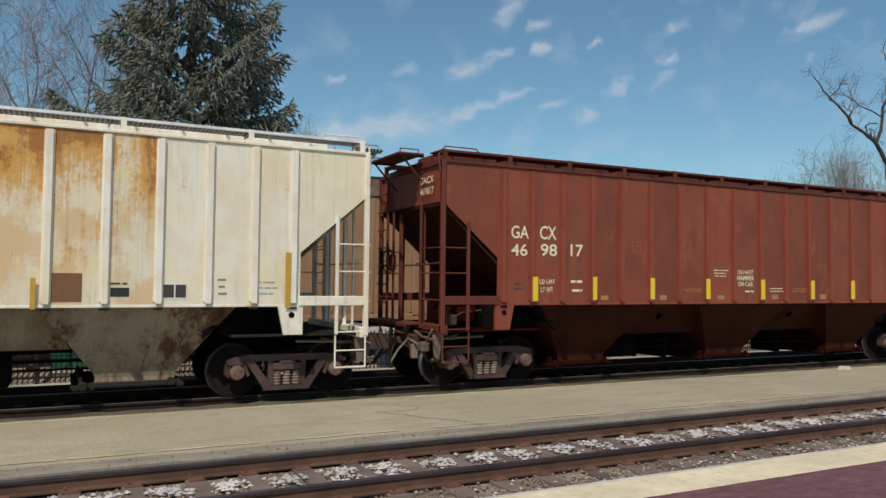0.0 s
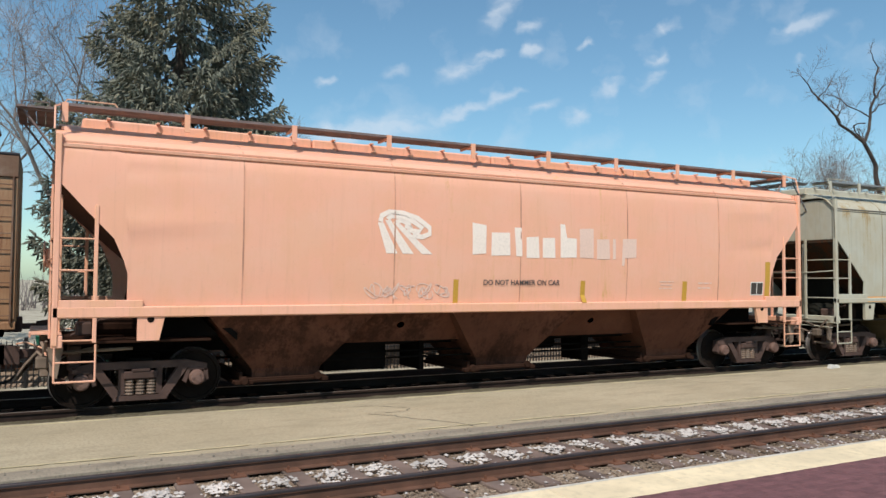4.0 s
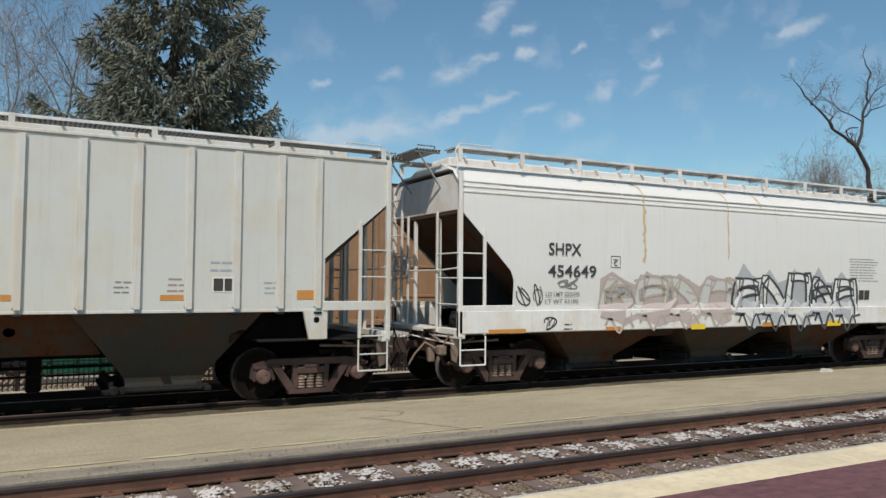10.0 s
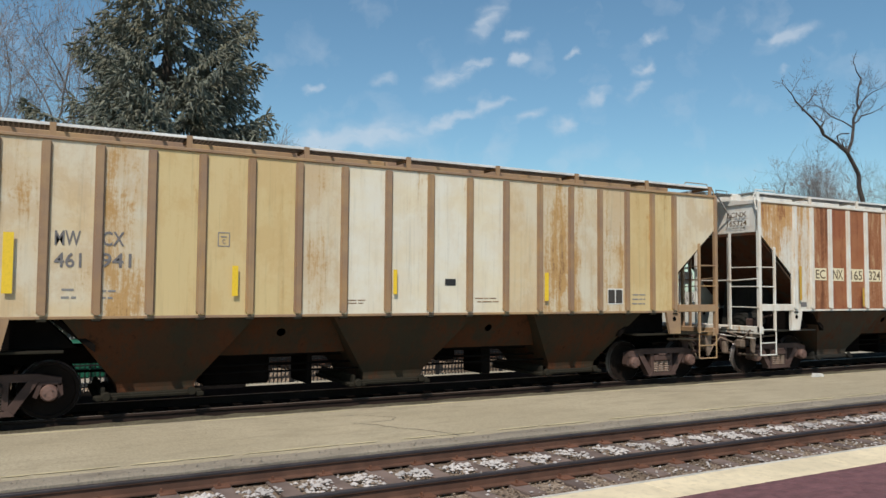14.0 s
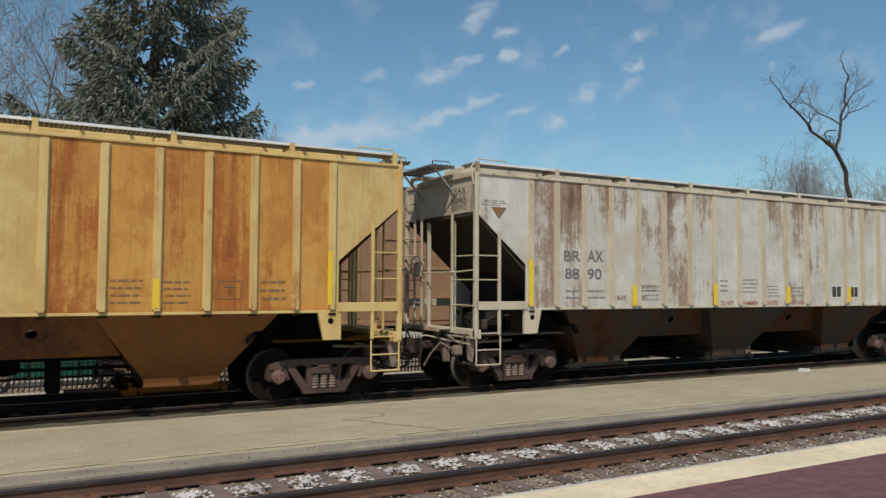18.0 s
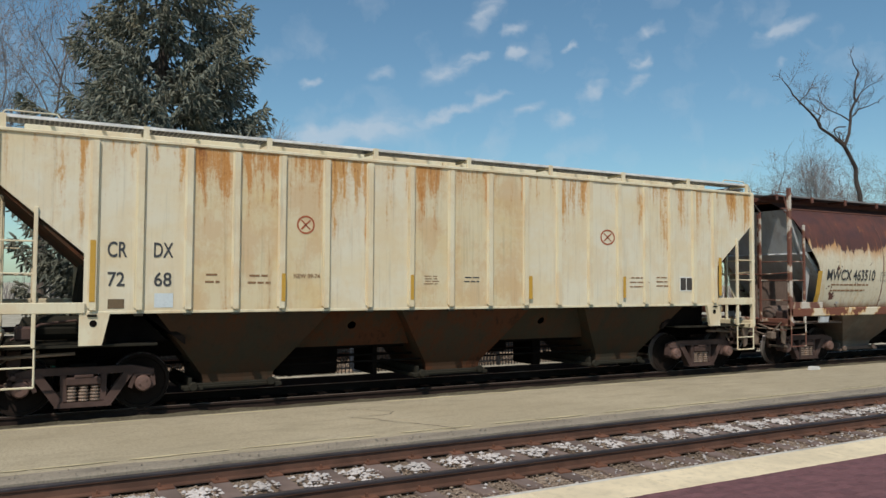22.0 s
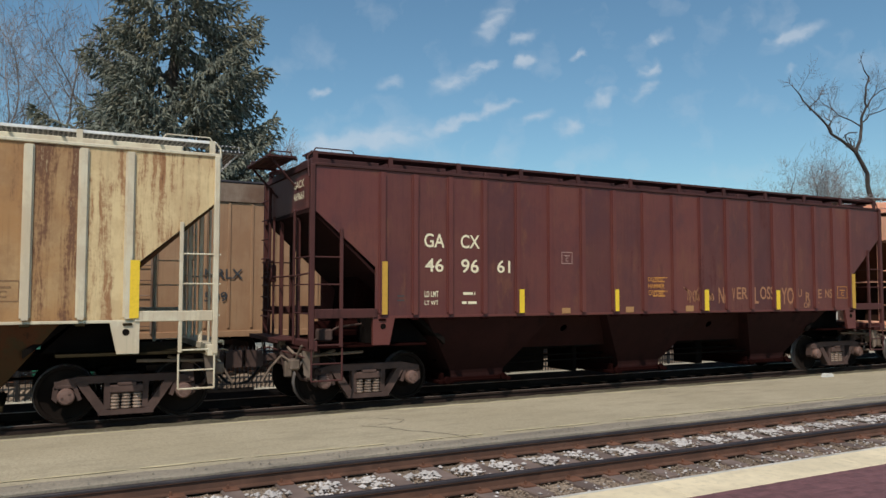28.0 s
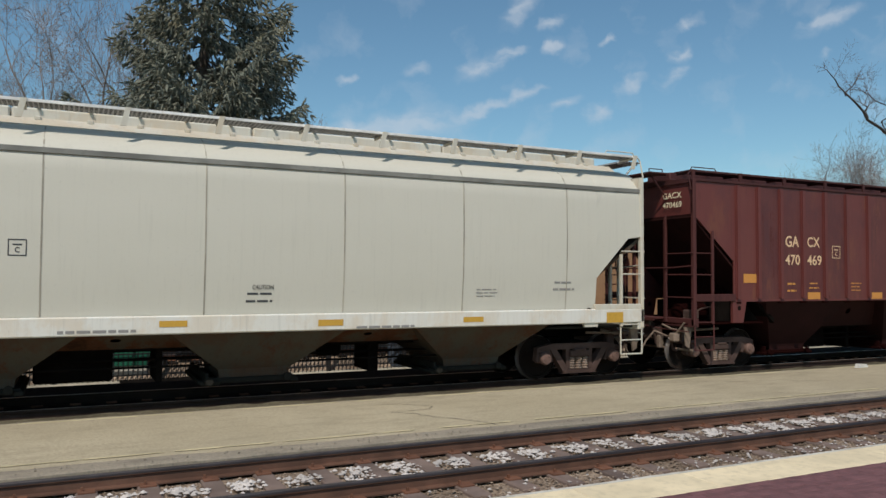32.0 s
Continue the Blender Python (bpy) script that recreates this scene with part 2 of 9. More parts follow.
def grating(name, colour):
    """Galvanised walkway sheet with rows of punched slots."""
    g = Graph(name, 0.55, 0.4)
    a, b = g.calc("FRACT", g.calc("MULTIPLY", g.axis(0), 14.0)), g.calc("FRACT", g.calc("MULTIPLY", g.axis(1), 22.0))
    slot = g.calc("MULTIPLY", g.ramp(a, 0.32, 0.40), g.ramp(b, 0.30, 0.40))
    grime = g.noise(g.place(), 6.0, 5, 0.65)
    c = g.mix(g.ramp(grime, 0.4, 0.7, 0.0, 0.5), colour, shade(colour, 0.6))
    g.set(g.mix(slot, c, (0.03, 0.03, 0.032)), "Base Color")
    g.bump(g.calc("SUBTRACT", 1.0, slot), 0.4, 0.01)
    return g.mat


# ---------------------------------------------------------------- mesh tools


class Solid:
    """Gathers corners and faces, and becomes one mesh."""

    def __init__(self):
        self.v, self.f = [], []

    def add(self, verts, faces):
        k = len(self.v)
        self.v += [tuple(p) for p in verts]
        self.f += [tuple(k + i for i in face) for face in faces]
        return self

    def box(self, x0, x1, y0, y1, z0, z1, c=0.0):
        x0, x1, y0, y1, z0, z1 = min(x0, x1), max(x0, x1), min(y0, y1), max(y0, y1), min(z0, z1), max(z0, z1)
        if not c:
            v = [(x, y, z) for x in (x0, x1) for y in (y0, y1) for z in (z0, z1)]
            return self.add(v, [(0, 1, 3, 2), (4, 6, 7, 5), (0, 4, 5, 1), (2, 3, 7, 6), (0, 2, 6, 4), (1, 5, 7, 3)])
        c = min(c, (x1 - x0) * 0.45, (y1 - y0) * 0.45, (z1 - z0) * 0.45)
        lo, hi, v, at = (x0, y0, z0), (x1, y1, z1), [], {}
        for s in ((a, b, d) for a in (0, 1) for b in (0, 1) for d in (0, 1)):
            for axis in range(3):
                p = [(hi if s[i] else lo)[i] + (0 if i == axis else (-c if s[i] else c)) for i in range(3)]
                at[s, axis] = len(v)
                v.append(p)
        f = []
        for axis in range(3):
            a, b = [i for i in range(3) if i != axis]
            for end in (0, 1):
                ring = []
                for p, q in ((0, 0), (1, 0), (1, 1), (0, 1)):
                    s = [0, 0, 0]
                    s[axis], s[a], s[b] = end, p, q
                    ring.append(at[tuple(s), axis])
                f.append(ring if (end == 1) == (axis != 1) else ring[::-1])
            for p in (0, 1):
                for q in (0, 1):
                    s, t = [0, 0, 0], [0, 0, 0]
                    s[a], s[b], t[a], t[b] = p, q, p, q
                    s[axis], t[axis] = 0, 1
                    s, t = tuple(s), tuple(t)
                    ring = [at[s, a], at[t, a], at[t, b], at[s, b]]
                    f.append(ring if (p == q) == (axis != 1) else ring[::-1])
        for s in ((a, b, d) for a in (0, 1) for b in (0, 1) for d in (0, 1)):
            ring = [at[s, 0], at[s, 1], at[s, 2]]
            f.append(ring if sum(s) % 2 else ring[::-1])
        return self.add(v, f)

    def tube(self, p, q, r, n=6, r2=None, caps=True):
        p, q = Vector(p), Vector(q)
        way = (q - p).normalized()
        a = way.orthogonal().normalized()
        b = way.cross(a)
        r2 = r if r2 is None else r2
        v = [p + (a * math.cos(t) + b * math.sin(t)) * r for t in (2 * math.pi * i / n for i in range(n))]
        v += [q + (a * math.cos(t) + b * math.sin(t)) * r2 for t in (2 * math.pi * i / n for i in range(n))]
        f = [(i, (i + 1) % n, n + (i + 1) % n, n + i) for i in range(n)]
        if caps:
            f += [tuple(range(n))[::-1], tuple(range(n, 2 * n))]
        return self.add(v, f)

    def path(self, points, r, n=5):
        for p, q in zip(points, points[1:]):
            self.tube(p, q, r, n)
        return self

    def prism(self, poly, y0, y1):
        """A flat shape in x and z, thick in y."""
        n = len(poly)
        area = sum(a[0] * b[1] - b[0] * a[1] for a, b in zip(poly, poly[1:] + poly[:1]))
        if area < 0:
            poly = poly[::-1]
        v = [(x, min(y0, y1), z) for x, z in poly] + [(x, max(y0, y1), z) for x, z in poly]
        f = [tuple(range(n)), tuple(range(2 * n - 1, n - 1, -1))]
        f += [(i, n + i, n + (i + 1) % n, (i + 1) % n) for i in range(n)]
        return self.add(v, f)

    def lathe(self, rings, n=16, centre=(0, 0, 0), axis="y"):
        """Turned rings of (radius, place along the axis)."""
        v = []
        for r, d in rings:
            for i in range(n):
                a, b = r * math.cos(2 * math.pi * i / n), r * math.sin(2 * math.pi * i / n)
                p = {"y": (a, d, b), "z": (a, b, d), "x": (d, a, b)}[axis]
                v.append([p[k] + centre[k] for k in range(3)])
        f = [(k * n + i, k * n + (i + 1) % n, (k + 1) * n + (i + 1) % n, (k + 1) * n + i) for k in range(len(rings) - 1) for i in range(n)]
        f += [tuple(range(n))[::-1], tuple(range((len(rings) - 1) * n, len(rings) * n))]
        return self.add(v, f)

    def mesh(self, name, smooth=False):
        me = bpy.data.meshes.new(name)
        me.from_pydata(self.v, [], self.f)
        if smooth:
            for p in me.polygons:
                p.use_smooth = True
        me.update()
        return me


MESHES = {}


def cached(key, make):
    if key not in MESHES:
        made = make()
        MESHES[key] = made.mesh(str(key)) if isinstance(made, Solid) else made
    return MESHES[key]


def part(name, body, material, parent, label="", at=None):
    """Links a mesh as one object under a thing or a part."""
    me = body.mesh(name) if isinstance(body, Solid) else body
    if not me.materials:
        me.materials.append(material)
    ob = new(name, me)
    ob.material_slots[0].link = "OBJECT"
    ob.material_slots[0].material = material
    ob.parent = parent
    if at is not None:
        ob.matrix_basis = at
    if label:
        ob["label"] = label
    return ob


def thing(name, label, category, group="", kind="", at=None):
    ob = new(name)
    if at is not None:
        ob.matrix_basis = at
    return tagged(ob, label, category, group, kind)


def solid_thing(name, body, material, label, category, group="", kind="", at=None):
    ob = part(name, body, material, None, label, at)
    return tagged(ob, label, category, group, kind)


# ---------------------------------------------------------------- ground, platforms and tracks
TRACK_Y, NEAR_Y, PARKED_Y = 14.57, 8.75, 22.9
GAUGE = 0.75
NEAR_RAIL = -0.10


def asphalt(name, base, light, dark):
    g = Graph(name, 0.9)
    big, mid, fine = g.noise(g.place(), 0.35, 4), g.noise(g.place((0.6, 2.0, 1)), 1.6, 5, 0.65), g.noise(g.place(), 30.0, 5, 0.8)
    c = g.mix(g.ramp(big, 0.35, 0.65), base, light)
    c = g.mix(g.ramp(mid, 0.46, 0.68, 0.0, 0.65), c, dark)
    c = g.mix(g.ramp(fine, 0.42, 0.66, 0.0, 0.65), c, shade(base, 0.55))
    g.set(c, "Base Color")
    g.bump(fine, 0.5, 0.006)
    return g.mat


def gravel_bed(name, a, b, scale=28.0):
    g = Graph(name, 0.95)
    g.set(0.02, "Specular IOR Level")
    v = g.node("ShaderNodeTexVoronoi")
    g.put(g.place(), v.inputs["Vector"])
    v.inputs["Scale"].default_value = scale
    big = g.noise(g.place(), 0.8, 4)
    grey = g.node("ShaderNodeSeparateColor")
    g.put(v.outputs["Color"], grey.inputs[0])
    c = g.mix(grey.outputs[0], a, b)
    c = g.mix(g.ramp(big, 0.4, 0.65, 0.0, 0.6), c, shade(a, 0.6))
    g.set(c, "Base Color")
    g.bump(g.calc("SUBTRACT", 1.0, v.outputs["Distance"]), 0.8, 0.03)
    return g.mat


M_PLATFORM = asphalt("worn_platform_asphalt", (0.385, 0.326, 0.218), (0.44, 0.376, 0.258), (0.305, 0.262, 0.176))
M_EDGE = asphalt("crumbled_edge_asphalt", (0.25, 0.215, 0.165), (0.31, 0.265, 0.20), (0.16, 0.135, 0.105))
M_BALLAST = gravel_bed("brown_ballast", (0.20, 0.145, 0.105), (0.40, 0.32, 0.245))
# near-black bed colour with the shade under and behind the train painted in
M_DARKBED = gravel_bed("shade_dark_ballast", (0.006, 0.005, 0.0045), (0.016, 0.0135, 0.012))
M_GRIT = gravel_bed("olive_grit", (0.10, 0.088, 0.06), (0.20, 0.175, 0.12), 34.0)
M_LOT = gravel_bed("pale_gravel_lot", (0.38, 0.345, 0.27), (0.48, 0.445, 0.355), 12.0)
M_RAIL = plain("rusted_rail_steel", (0.13, 0.065, 0.042), 0.7, 0.2, 0.3, 14)
M_DARKRAIL = plain("dark_rail_steel", (0.035, 0.022, 0.017), 0.8, 0.0, 0.3, 14, 0.15)
M_RAILTOP = plain("dull_rail_head", (0.05, 0.043, 0.047), 0.5, 0.3, 0.3, 14)
M_RAILSHINE = plain("polished_rail_head", (0.26, 0.21, 0.18), 0.45, 0.5, 0.15, 14)
# ties below standing and moving cars, darkened to hold the shade there
M_SHADETIE = plain("shade_dark_tie_wood", (0.02, 0.016, 0.013), 0.95, 0.0, 0.5, 6, 0.02)
M_TIE = plain("weathered_tie_wood", (0.165, 0.118, 0.098), 0.9, 0.0, 0.5, 6)
M_PLATE = plain("rusty_tie_plate", (0.19, 0.085, 0.05), 0.8, 0.3, 0.3, 14)
M_CURB = plain("pale_concrete_curb", (0.55, 0.52, 0.46), 0.85, 0.0, 0.25, 20)
M_YELLOW = plain("worn_yellow_edge_paint", (0.76, 0.64, 0.43), 0.75, 0.0, 0.14, 9)
M_PAVER = plain("maroon_paver", (0.155, 0.068, 0.072), 0.85, 0.0, 0.3, 22)
M_WHITE_STONE = plain("pale_ballast_stone", (0.50, 0.46, 0.43), 0.9, 0.0, 0.3, 12)
M_LINE = plain("faded_yellow_line_paint", (0.53, 0.455, 0.28), 0.85, 0.0, 0.2, 10)
M_CRACK = plain("dark_crack_filler", (0.15, 0.13, 0.10), 0.95, 0.0, 0.3, 10)


def setting():
    ground = Solid()
    ground.add([(-900, -900, -0.5), (1400, -900, -0.5), (1400, 5.0, -0.5), (-900, 5.0, -0.5), (-900, 25.6, -0.5), (1400, 25.6, -0.5),
                (1400, 27.0, -0.92), (-900, 27.0, -0.92), (1400, 1500, -1.2), (-900, 1500, -1.2)],
               [(0, 1, 2, 3), (3, 2, 5, 4), (4, 5, 6, 7), (7, 6, 8, 9)])
    solid_thing("ground", ground, M_LOT, "pale sunlit gravel ground reaching to the horizon", "ground", kind="structure")

    # raised beds of ballast under each track
    for name, y, w, far, top, mat, label in (
            ("ballast_1", NEAR_Y, 1.62, 1.92, -0.31, M_BALLAST, "brown and pale gravel ballast of the near track"),
            ("ballast_2", TRACK_Y, 1.75, 2.05, -0.23, M_DARKBED, "ballast under the moving train, coloured as dark as its shade"),
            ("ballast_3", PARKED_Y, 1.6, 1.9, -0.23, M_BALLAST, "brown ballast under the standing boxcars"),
            # dark colour paints the strip where the train shadow falls
            ("ballast_4", 18.0, 1.35, 1.7, -0.36, M_DARKBED, "bed between the tracks, coloured dark for the train shadow")):
        s = Solid()
        s.add([(-260, y - w - 0.3, -0.52), (420, y - w - 0.3, -0.52), (420, y - w, top), (-260, y - w, top),
               (420, y + w, top), (-260, y + w, top), (420, y + far, -0.52), (-260, y + far, -0.52)],
              [(0, 1, 2, 3), (3, 2, 4, 5), (5, 4, 6, 7)])
        solid_thing(name, s, mat, label, "ballast", kind="structure")

    # dark patches added for the shade under the spruce, the boxcar and by the fence
    rnd = random.Random(8)
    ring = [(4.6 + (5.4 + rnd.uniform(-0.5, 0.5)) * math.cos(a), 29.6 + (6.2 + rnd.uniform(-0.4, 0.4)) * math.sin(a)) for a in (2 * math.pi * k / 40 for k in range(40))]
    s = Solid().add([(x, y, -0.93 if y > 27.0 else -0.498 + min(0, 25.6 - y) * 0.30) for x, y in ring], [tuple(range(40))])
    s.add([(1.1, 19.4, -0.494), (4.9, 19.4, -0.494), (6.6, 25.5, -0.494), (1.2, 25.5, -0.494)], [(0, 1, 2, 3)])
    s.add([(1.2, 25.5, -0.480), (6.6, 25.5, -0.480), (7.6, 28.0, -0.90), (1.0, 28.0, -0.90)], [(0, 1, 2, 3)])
    solid_thing("ground_soil", s, M_DARKBED, "dark patches added for shade and litter under the spruce and boxcar", "ground", kind="structure")

    # grit packed between the island and the rail
    rnd = random.Random(14)
    xs = [-60 + 0.3 * i for i in range(640)]
    v = []
    for x in xs:
        v += [(x, 12.99, -0.075 + rnd.uniform(-0.012, 0.004)), (x, 13.30, -0.085 + rnd.uniform(-0.02, 0.012)), (x, 13.62, -0.095 + rnd.uniform(-0.02, 0.012)), (x, 13.765, -0.13), (x, 13.765, -0.3)]
    s = Solid().add(v, [(5 * i + k, 5 * i + 5 + k, 5 * i + 6 + k, 5 * i + 1 + k) for i in range(len(xs) - 1) for k in range(4)])
    solid_thing("ballast_grit", s, M_GRIT, "olive-brown grit packed beside the rail", "ballast", kind="structure")

    # island platform between the tracks, its edges broken away
    rnd = random.Random(4)
    xs = [-60 + 0.35 * i for i in range(540)]
    near = [9.60 + rnd.uniform(-0.025, 0.03) for _ in xs]
    far = [13.02 + rnd.uniform(-0.03, 0.04) for _ in xs]
    rim = [a + 0.16 + 0.5 * (noise.noise((x * 0.9, 3.1, 0)) * 0.5 + 0.5) * 0.4 + rnd.uniform(0, 0.05) for x, a in zip(xs, near)]
    s = Solid()
    v, f = [], []
    for x, a, b in zip(xs, rim, far):
        v += [(x, a, -0.052), (x, 10.3, -0.045), (x, 11.6, -0.04), (x, b - 0.12, -0.05), (x, b, -0.06), (x, b, -0.5)]
    for i in range(len(xs) - 1):
        f += [(6 * i + k, 6 * i + 6 + k, 6 * i + 7 + k, 6 * i + 1 + k) for k in range(5)]
    s.add(v, f)
    solid_thing("platform_island", s, M_PLATFORM, "low worn asphalt platform between two tracks", "platform", kind="structure")
    s = Solid()
    v, f = [], []
    for i, x in enumerate(xs):
        v += [(x, near[i], -0.5), (x, near[i], -0.085), (x, near[i] + 0.05, -0.066), (x, rim[i], -0.052)]
    for i in range(len(xs) - 1):
        f += [(4 * i + k, 4 * i + 4 + k, 4 * i + 5 + k, 4 * i + 1 + k) for k in range(3)]
    s.add(v, f)
    solid_thing("trim_platform_edge", s, M_EDGE, "crumbling grey edge of the asphalt platform", "edging", kind="structure")
    grit, r2 = Solid(), random.Random(17)
    for _ in range(800):
        x = r2.uniform(-4, 34)
        y = r2.choice((r2.uniform(9.62, 9.85), r2.uniform(12.82, 13.25)))
        z, q = (-0.055 if y < 13.02 else -0.085), r2.uniform(0.008, 0.022)
        grit.add([(x + q, y, z), (x - q * 0.6, y + q * 0.8, z), (x - q * 0.6, y - q * 0.8, z), (x, y, z + q * 1.1)], [(0, 1, 3), (1, 2, 3), (2, 0, 3), (0, 2, 1)])
    solid_thing("edge_grit", grit, M_EDGE, "loose grit along the platform edges", "gravel", kind="stuff")

    # broken yellow line along the island
    rnd = random.Random(9)
    x, k = -20.0, 0
    lines = thing("painted_line", "faded broken yellow line painted on the asphalt", "marking", kind="structure")
    while x < 60:
        n = rnd.uniform(0.3, 1.5)
        y = 10.06 + rnd.uniform(-0.012, 0.012)
        s, m = Solid(), 8
        v = []
        for i in range(m + 1):
            q = x + n * i / m
            h = 0.05 * (0.35 + 0.5 * rnd.random()) * (0.4 if i in (0, m) else 1)
            v += [(q, y - h, -0.0405), (q, y + h, -0.0405)]
        s.add(v, [(2 * i, 2 * i + 2, 2 * i + 3, 2 * i + 1) for i in range(m)])
        part("dash", s, M_LINE, lines)
        x += n + rnd.choice((0.03, 0.05, 0.12, 0.4))
    far_line = thing("painted_line", "faint pale line by the far platform edge", "marking", kind="structure")
    x = -20.0
    while x < 60:
        n = rnd.uniform(0.5, 2.0)
        s = Solid().box(x, x + n, 12.83, 12.88, -0.05, -0.045)
        part("dash", s, M_LINE, far_line)
        x += n + rnd.choice((0.1, 0.4, 0.8))

    # cracks in the asphalt
    def crack(points, seed, width=0.007):
        r = random.Random(seed)
        pts = []
        for (xa, ya), (xb, yb) in zip(points, points[1:]):
            for i in range(8):
                u = i / 8
                pts.append((xa + (xb - xa) * u + r.uniform(-0.03, 0.03), ya + (yb - ya) * u + r.uniform(-0.03, 0.03)))
        pts.append(points[-1])
        s, v = Solid(), []
        for i, (a, b) in enumerate(pts):
            p, q = pts[max(0, i - 1)], pts[min(len(pts) - 1, i + 1)]
            d = Vector((q[0] - p[0], q[1] - p[1])).normalized()
            w = width * r.uniform(0.4, 1.2)
            v += [(a - d.y * w, b + d.x * w, -0.0375), (a + d.y * w, b - d.x * w, -0.0375)]
        s.add(v, [(2 * i, 2 * i + 1, 2 * i + 3, 2 * i + 2) for i in range(len(pts) - 1)])
        solid_thing("crack", s, M_CRACK, "dark crack running through the platform asphalt", "crack", kind="structure")

    crack([(4.78, 12.30), (5.15, 12.18), (5.55, 11.78), (5.35, 11.52), (4.98, 11.50)], 1, 0.010)
    crack([(4.68, 11.52), (5.0, 11.2), (5.2, 10.8), (5.62, 10.25), (5.75, 9.9)], 2, 0.011)
    crack([(11.2, 12.55), (12.6, 12.0), (13.6, 11.85), (15.2, 11.0)], 3, 0.009)
    crack([(12.2, 10.5), (12.9, 10.1), (13.4, 9.7)], 5)
    crack([(13.2, 12.8), (14.6, 12.5), (15.8, 12.55)], 6)

    # near platform: curb, yellow strip
    s = Solid().box(-40, 90, 6.62, 6.76, -0.5, -0.075, 0.01)
    solid_thing("curb", s, M_CURB, "pale concrete curb along the platform edge", "curb", kind="structure")
    s = Solid().box(-40, 90, -9.0, 6.618, -0.5, -0.085)
    solid_thing("platform_base", s, M_EDGE, "concrete base of the paved platform", "platform", kind="structure")


def rail_bar(name, y, top, x0, x1, shine, parent):
    """A rail: foot, web and a rounded head."""
    prof = [(-0.07, -0.17), (0.07, -0.17), (0.07, -0.155), (0.012, -0.14), (0.010, -0.05), (0.036, -0.038), (0.037, -0.01),
            (0.028, -0.001), (-0.028, -0.001), (-0.037, -0.01), (-0.036, -0.038), (-0.010, -0.05), (-0.012, -0.14), (-0.07, -0.155)]
    n = len(prof)
    v = [(x, y + a, top + b) for x in (x0, x1) for a, b in prof]
    f = [(i, (i + 1) % n, n + (i + 1) % n, n + i) for i in range(n)] + [tuple(range(n))[::-1], tuple(range(n, 2 * n))]
    r = part(name, Solid().add(v, f), M_RAIL if shine is M_RAILTOP else M_DARKRAIL, parent)
    part("rail_head", Solid().box(x0, x1, y - 0.0385, y + 0.0385, top - 0.036, top + 0.0015, 0.008) if shine is M_RAILTOP else Solid().box(x0, x1, y - 0.028, y + 0.028, top - 0.004, top + 0.0015), shine, r, "worn running surface")
    return r


def track(name, y, top, x0, x1, label, shine, ties, step=0.655, first=0.2, sink=0.17):
    t = thing(name, label, "railway track", kind="structure")
    for side in (-1, 1):
        rail_bar("rail", y + side * GAUGE, top, x0, x1, shine, t)
    rnd = random.Random(int(y * 10))
    tie = [Solid().box(-0.115, 0.115, -1.3, 1.3, -0.18, 0, 0.012).mesh("tie") for _ in range(1)][0]
    plate = Solid().box(-0.09, 0.09, -0.18, 0.18, 0, 0.022, 0.004).mesh("tie_plate")
    a, b = ties
    k = a
    while k < b:
        x = first + step * k
        o = part("tie", tie, M_TIE if y < 10 else M_SHADETIE, t, at=pose(x + rnd.uniform(-0.02, 0.02), y + rnd.uniform(-0.03, 0.03), top - sink, 0, 0, rnd.uniform(-0.8, 0.8)))
        for side in (-1, 1):
            part("tie_plate", plate, M_PLATE, o, at=pose(0, side * GAUGE, -0.001))
        k += 1
    return t


def spikes(y, top, step, first, ties):
    s = Solid()
    for k in range(*ties):
        x = first + step * k
        for side in (-1, 1):
            for e, d in ((-1, -0.05), (1, 0.05)):
                q = y + side * GAUGE + e * 0.10
                s.box(x + d - 0.012, x + d + 0.012, q - 0.016, q + 0.016, top - 0.16, top - 0.105)
    solid_thing("track_spikes", s, M_PLATE, "rusty spikes along the near track", "spikes", kind="stuff")


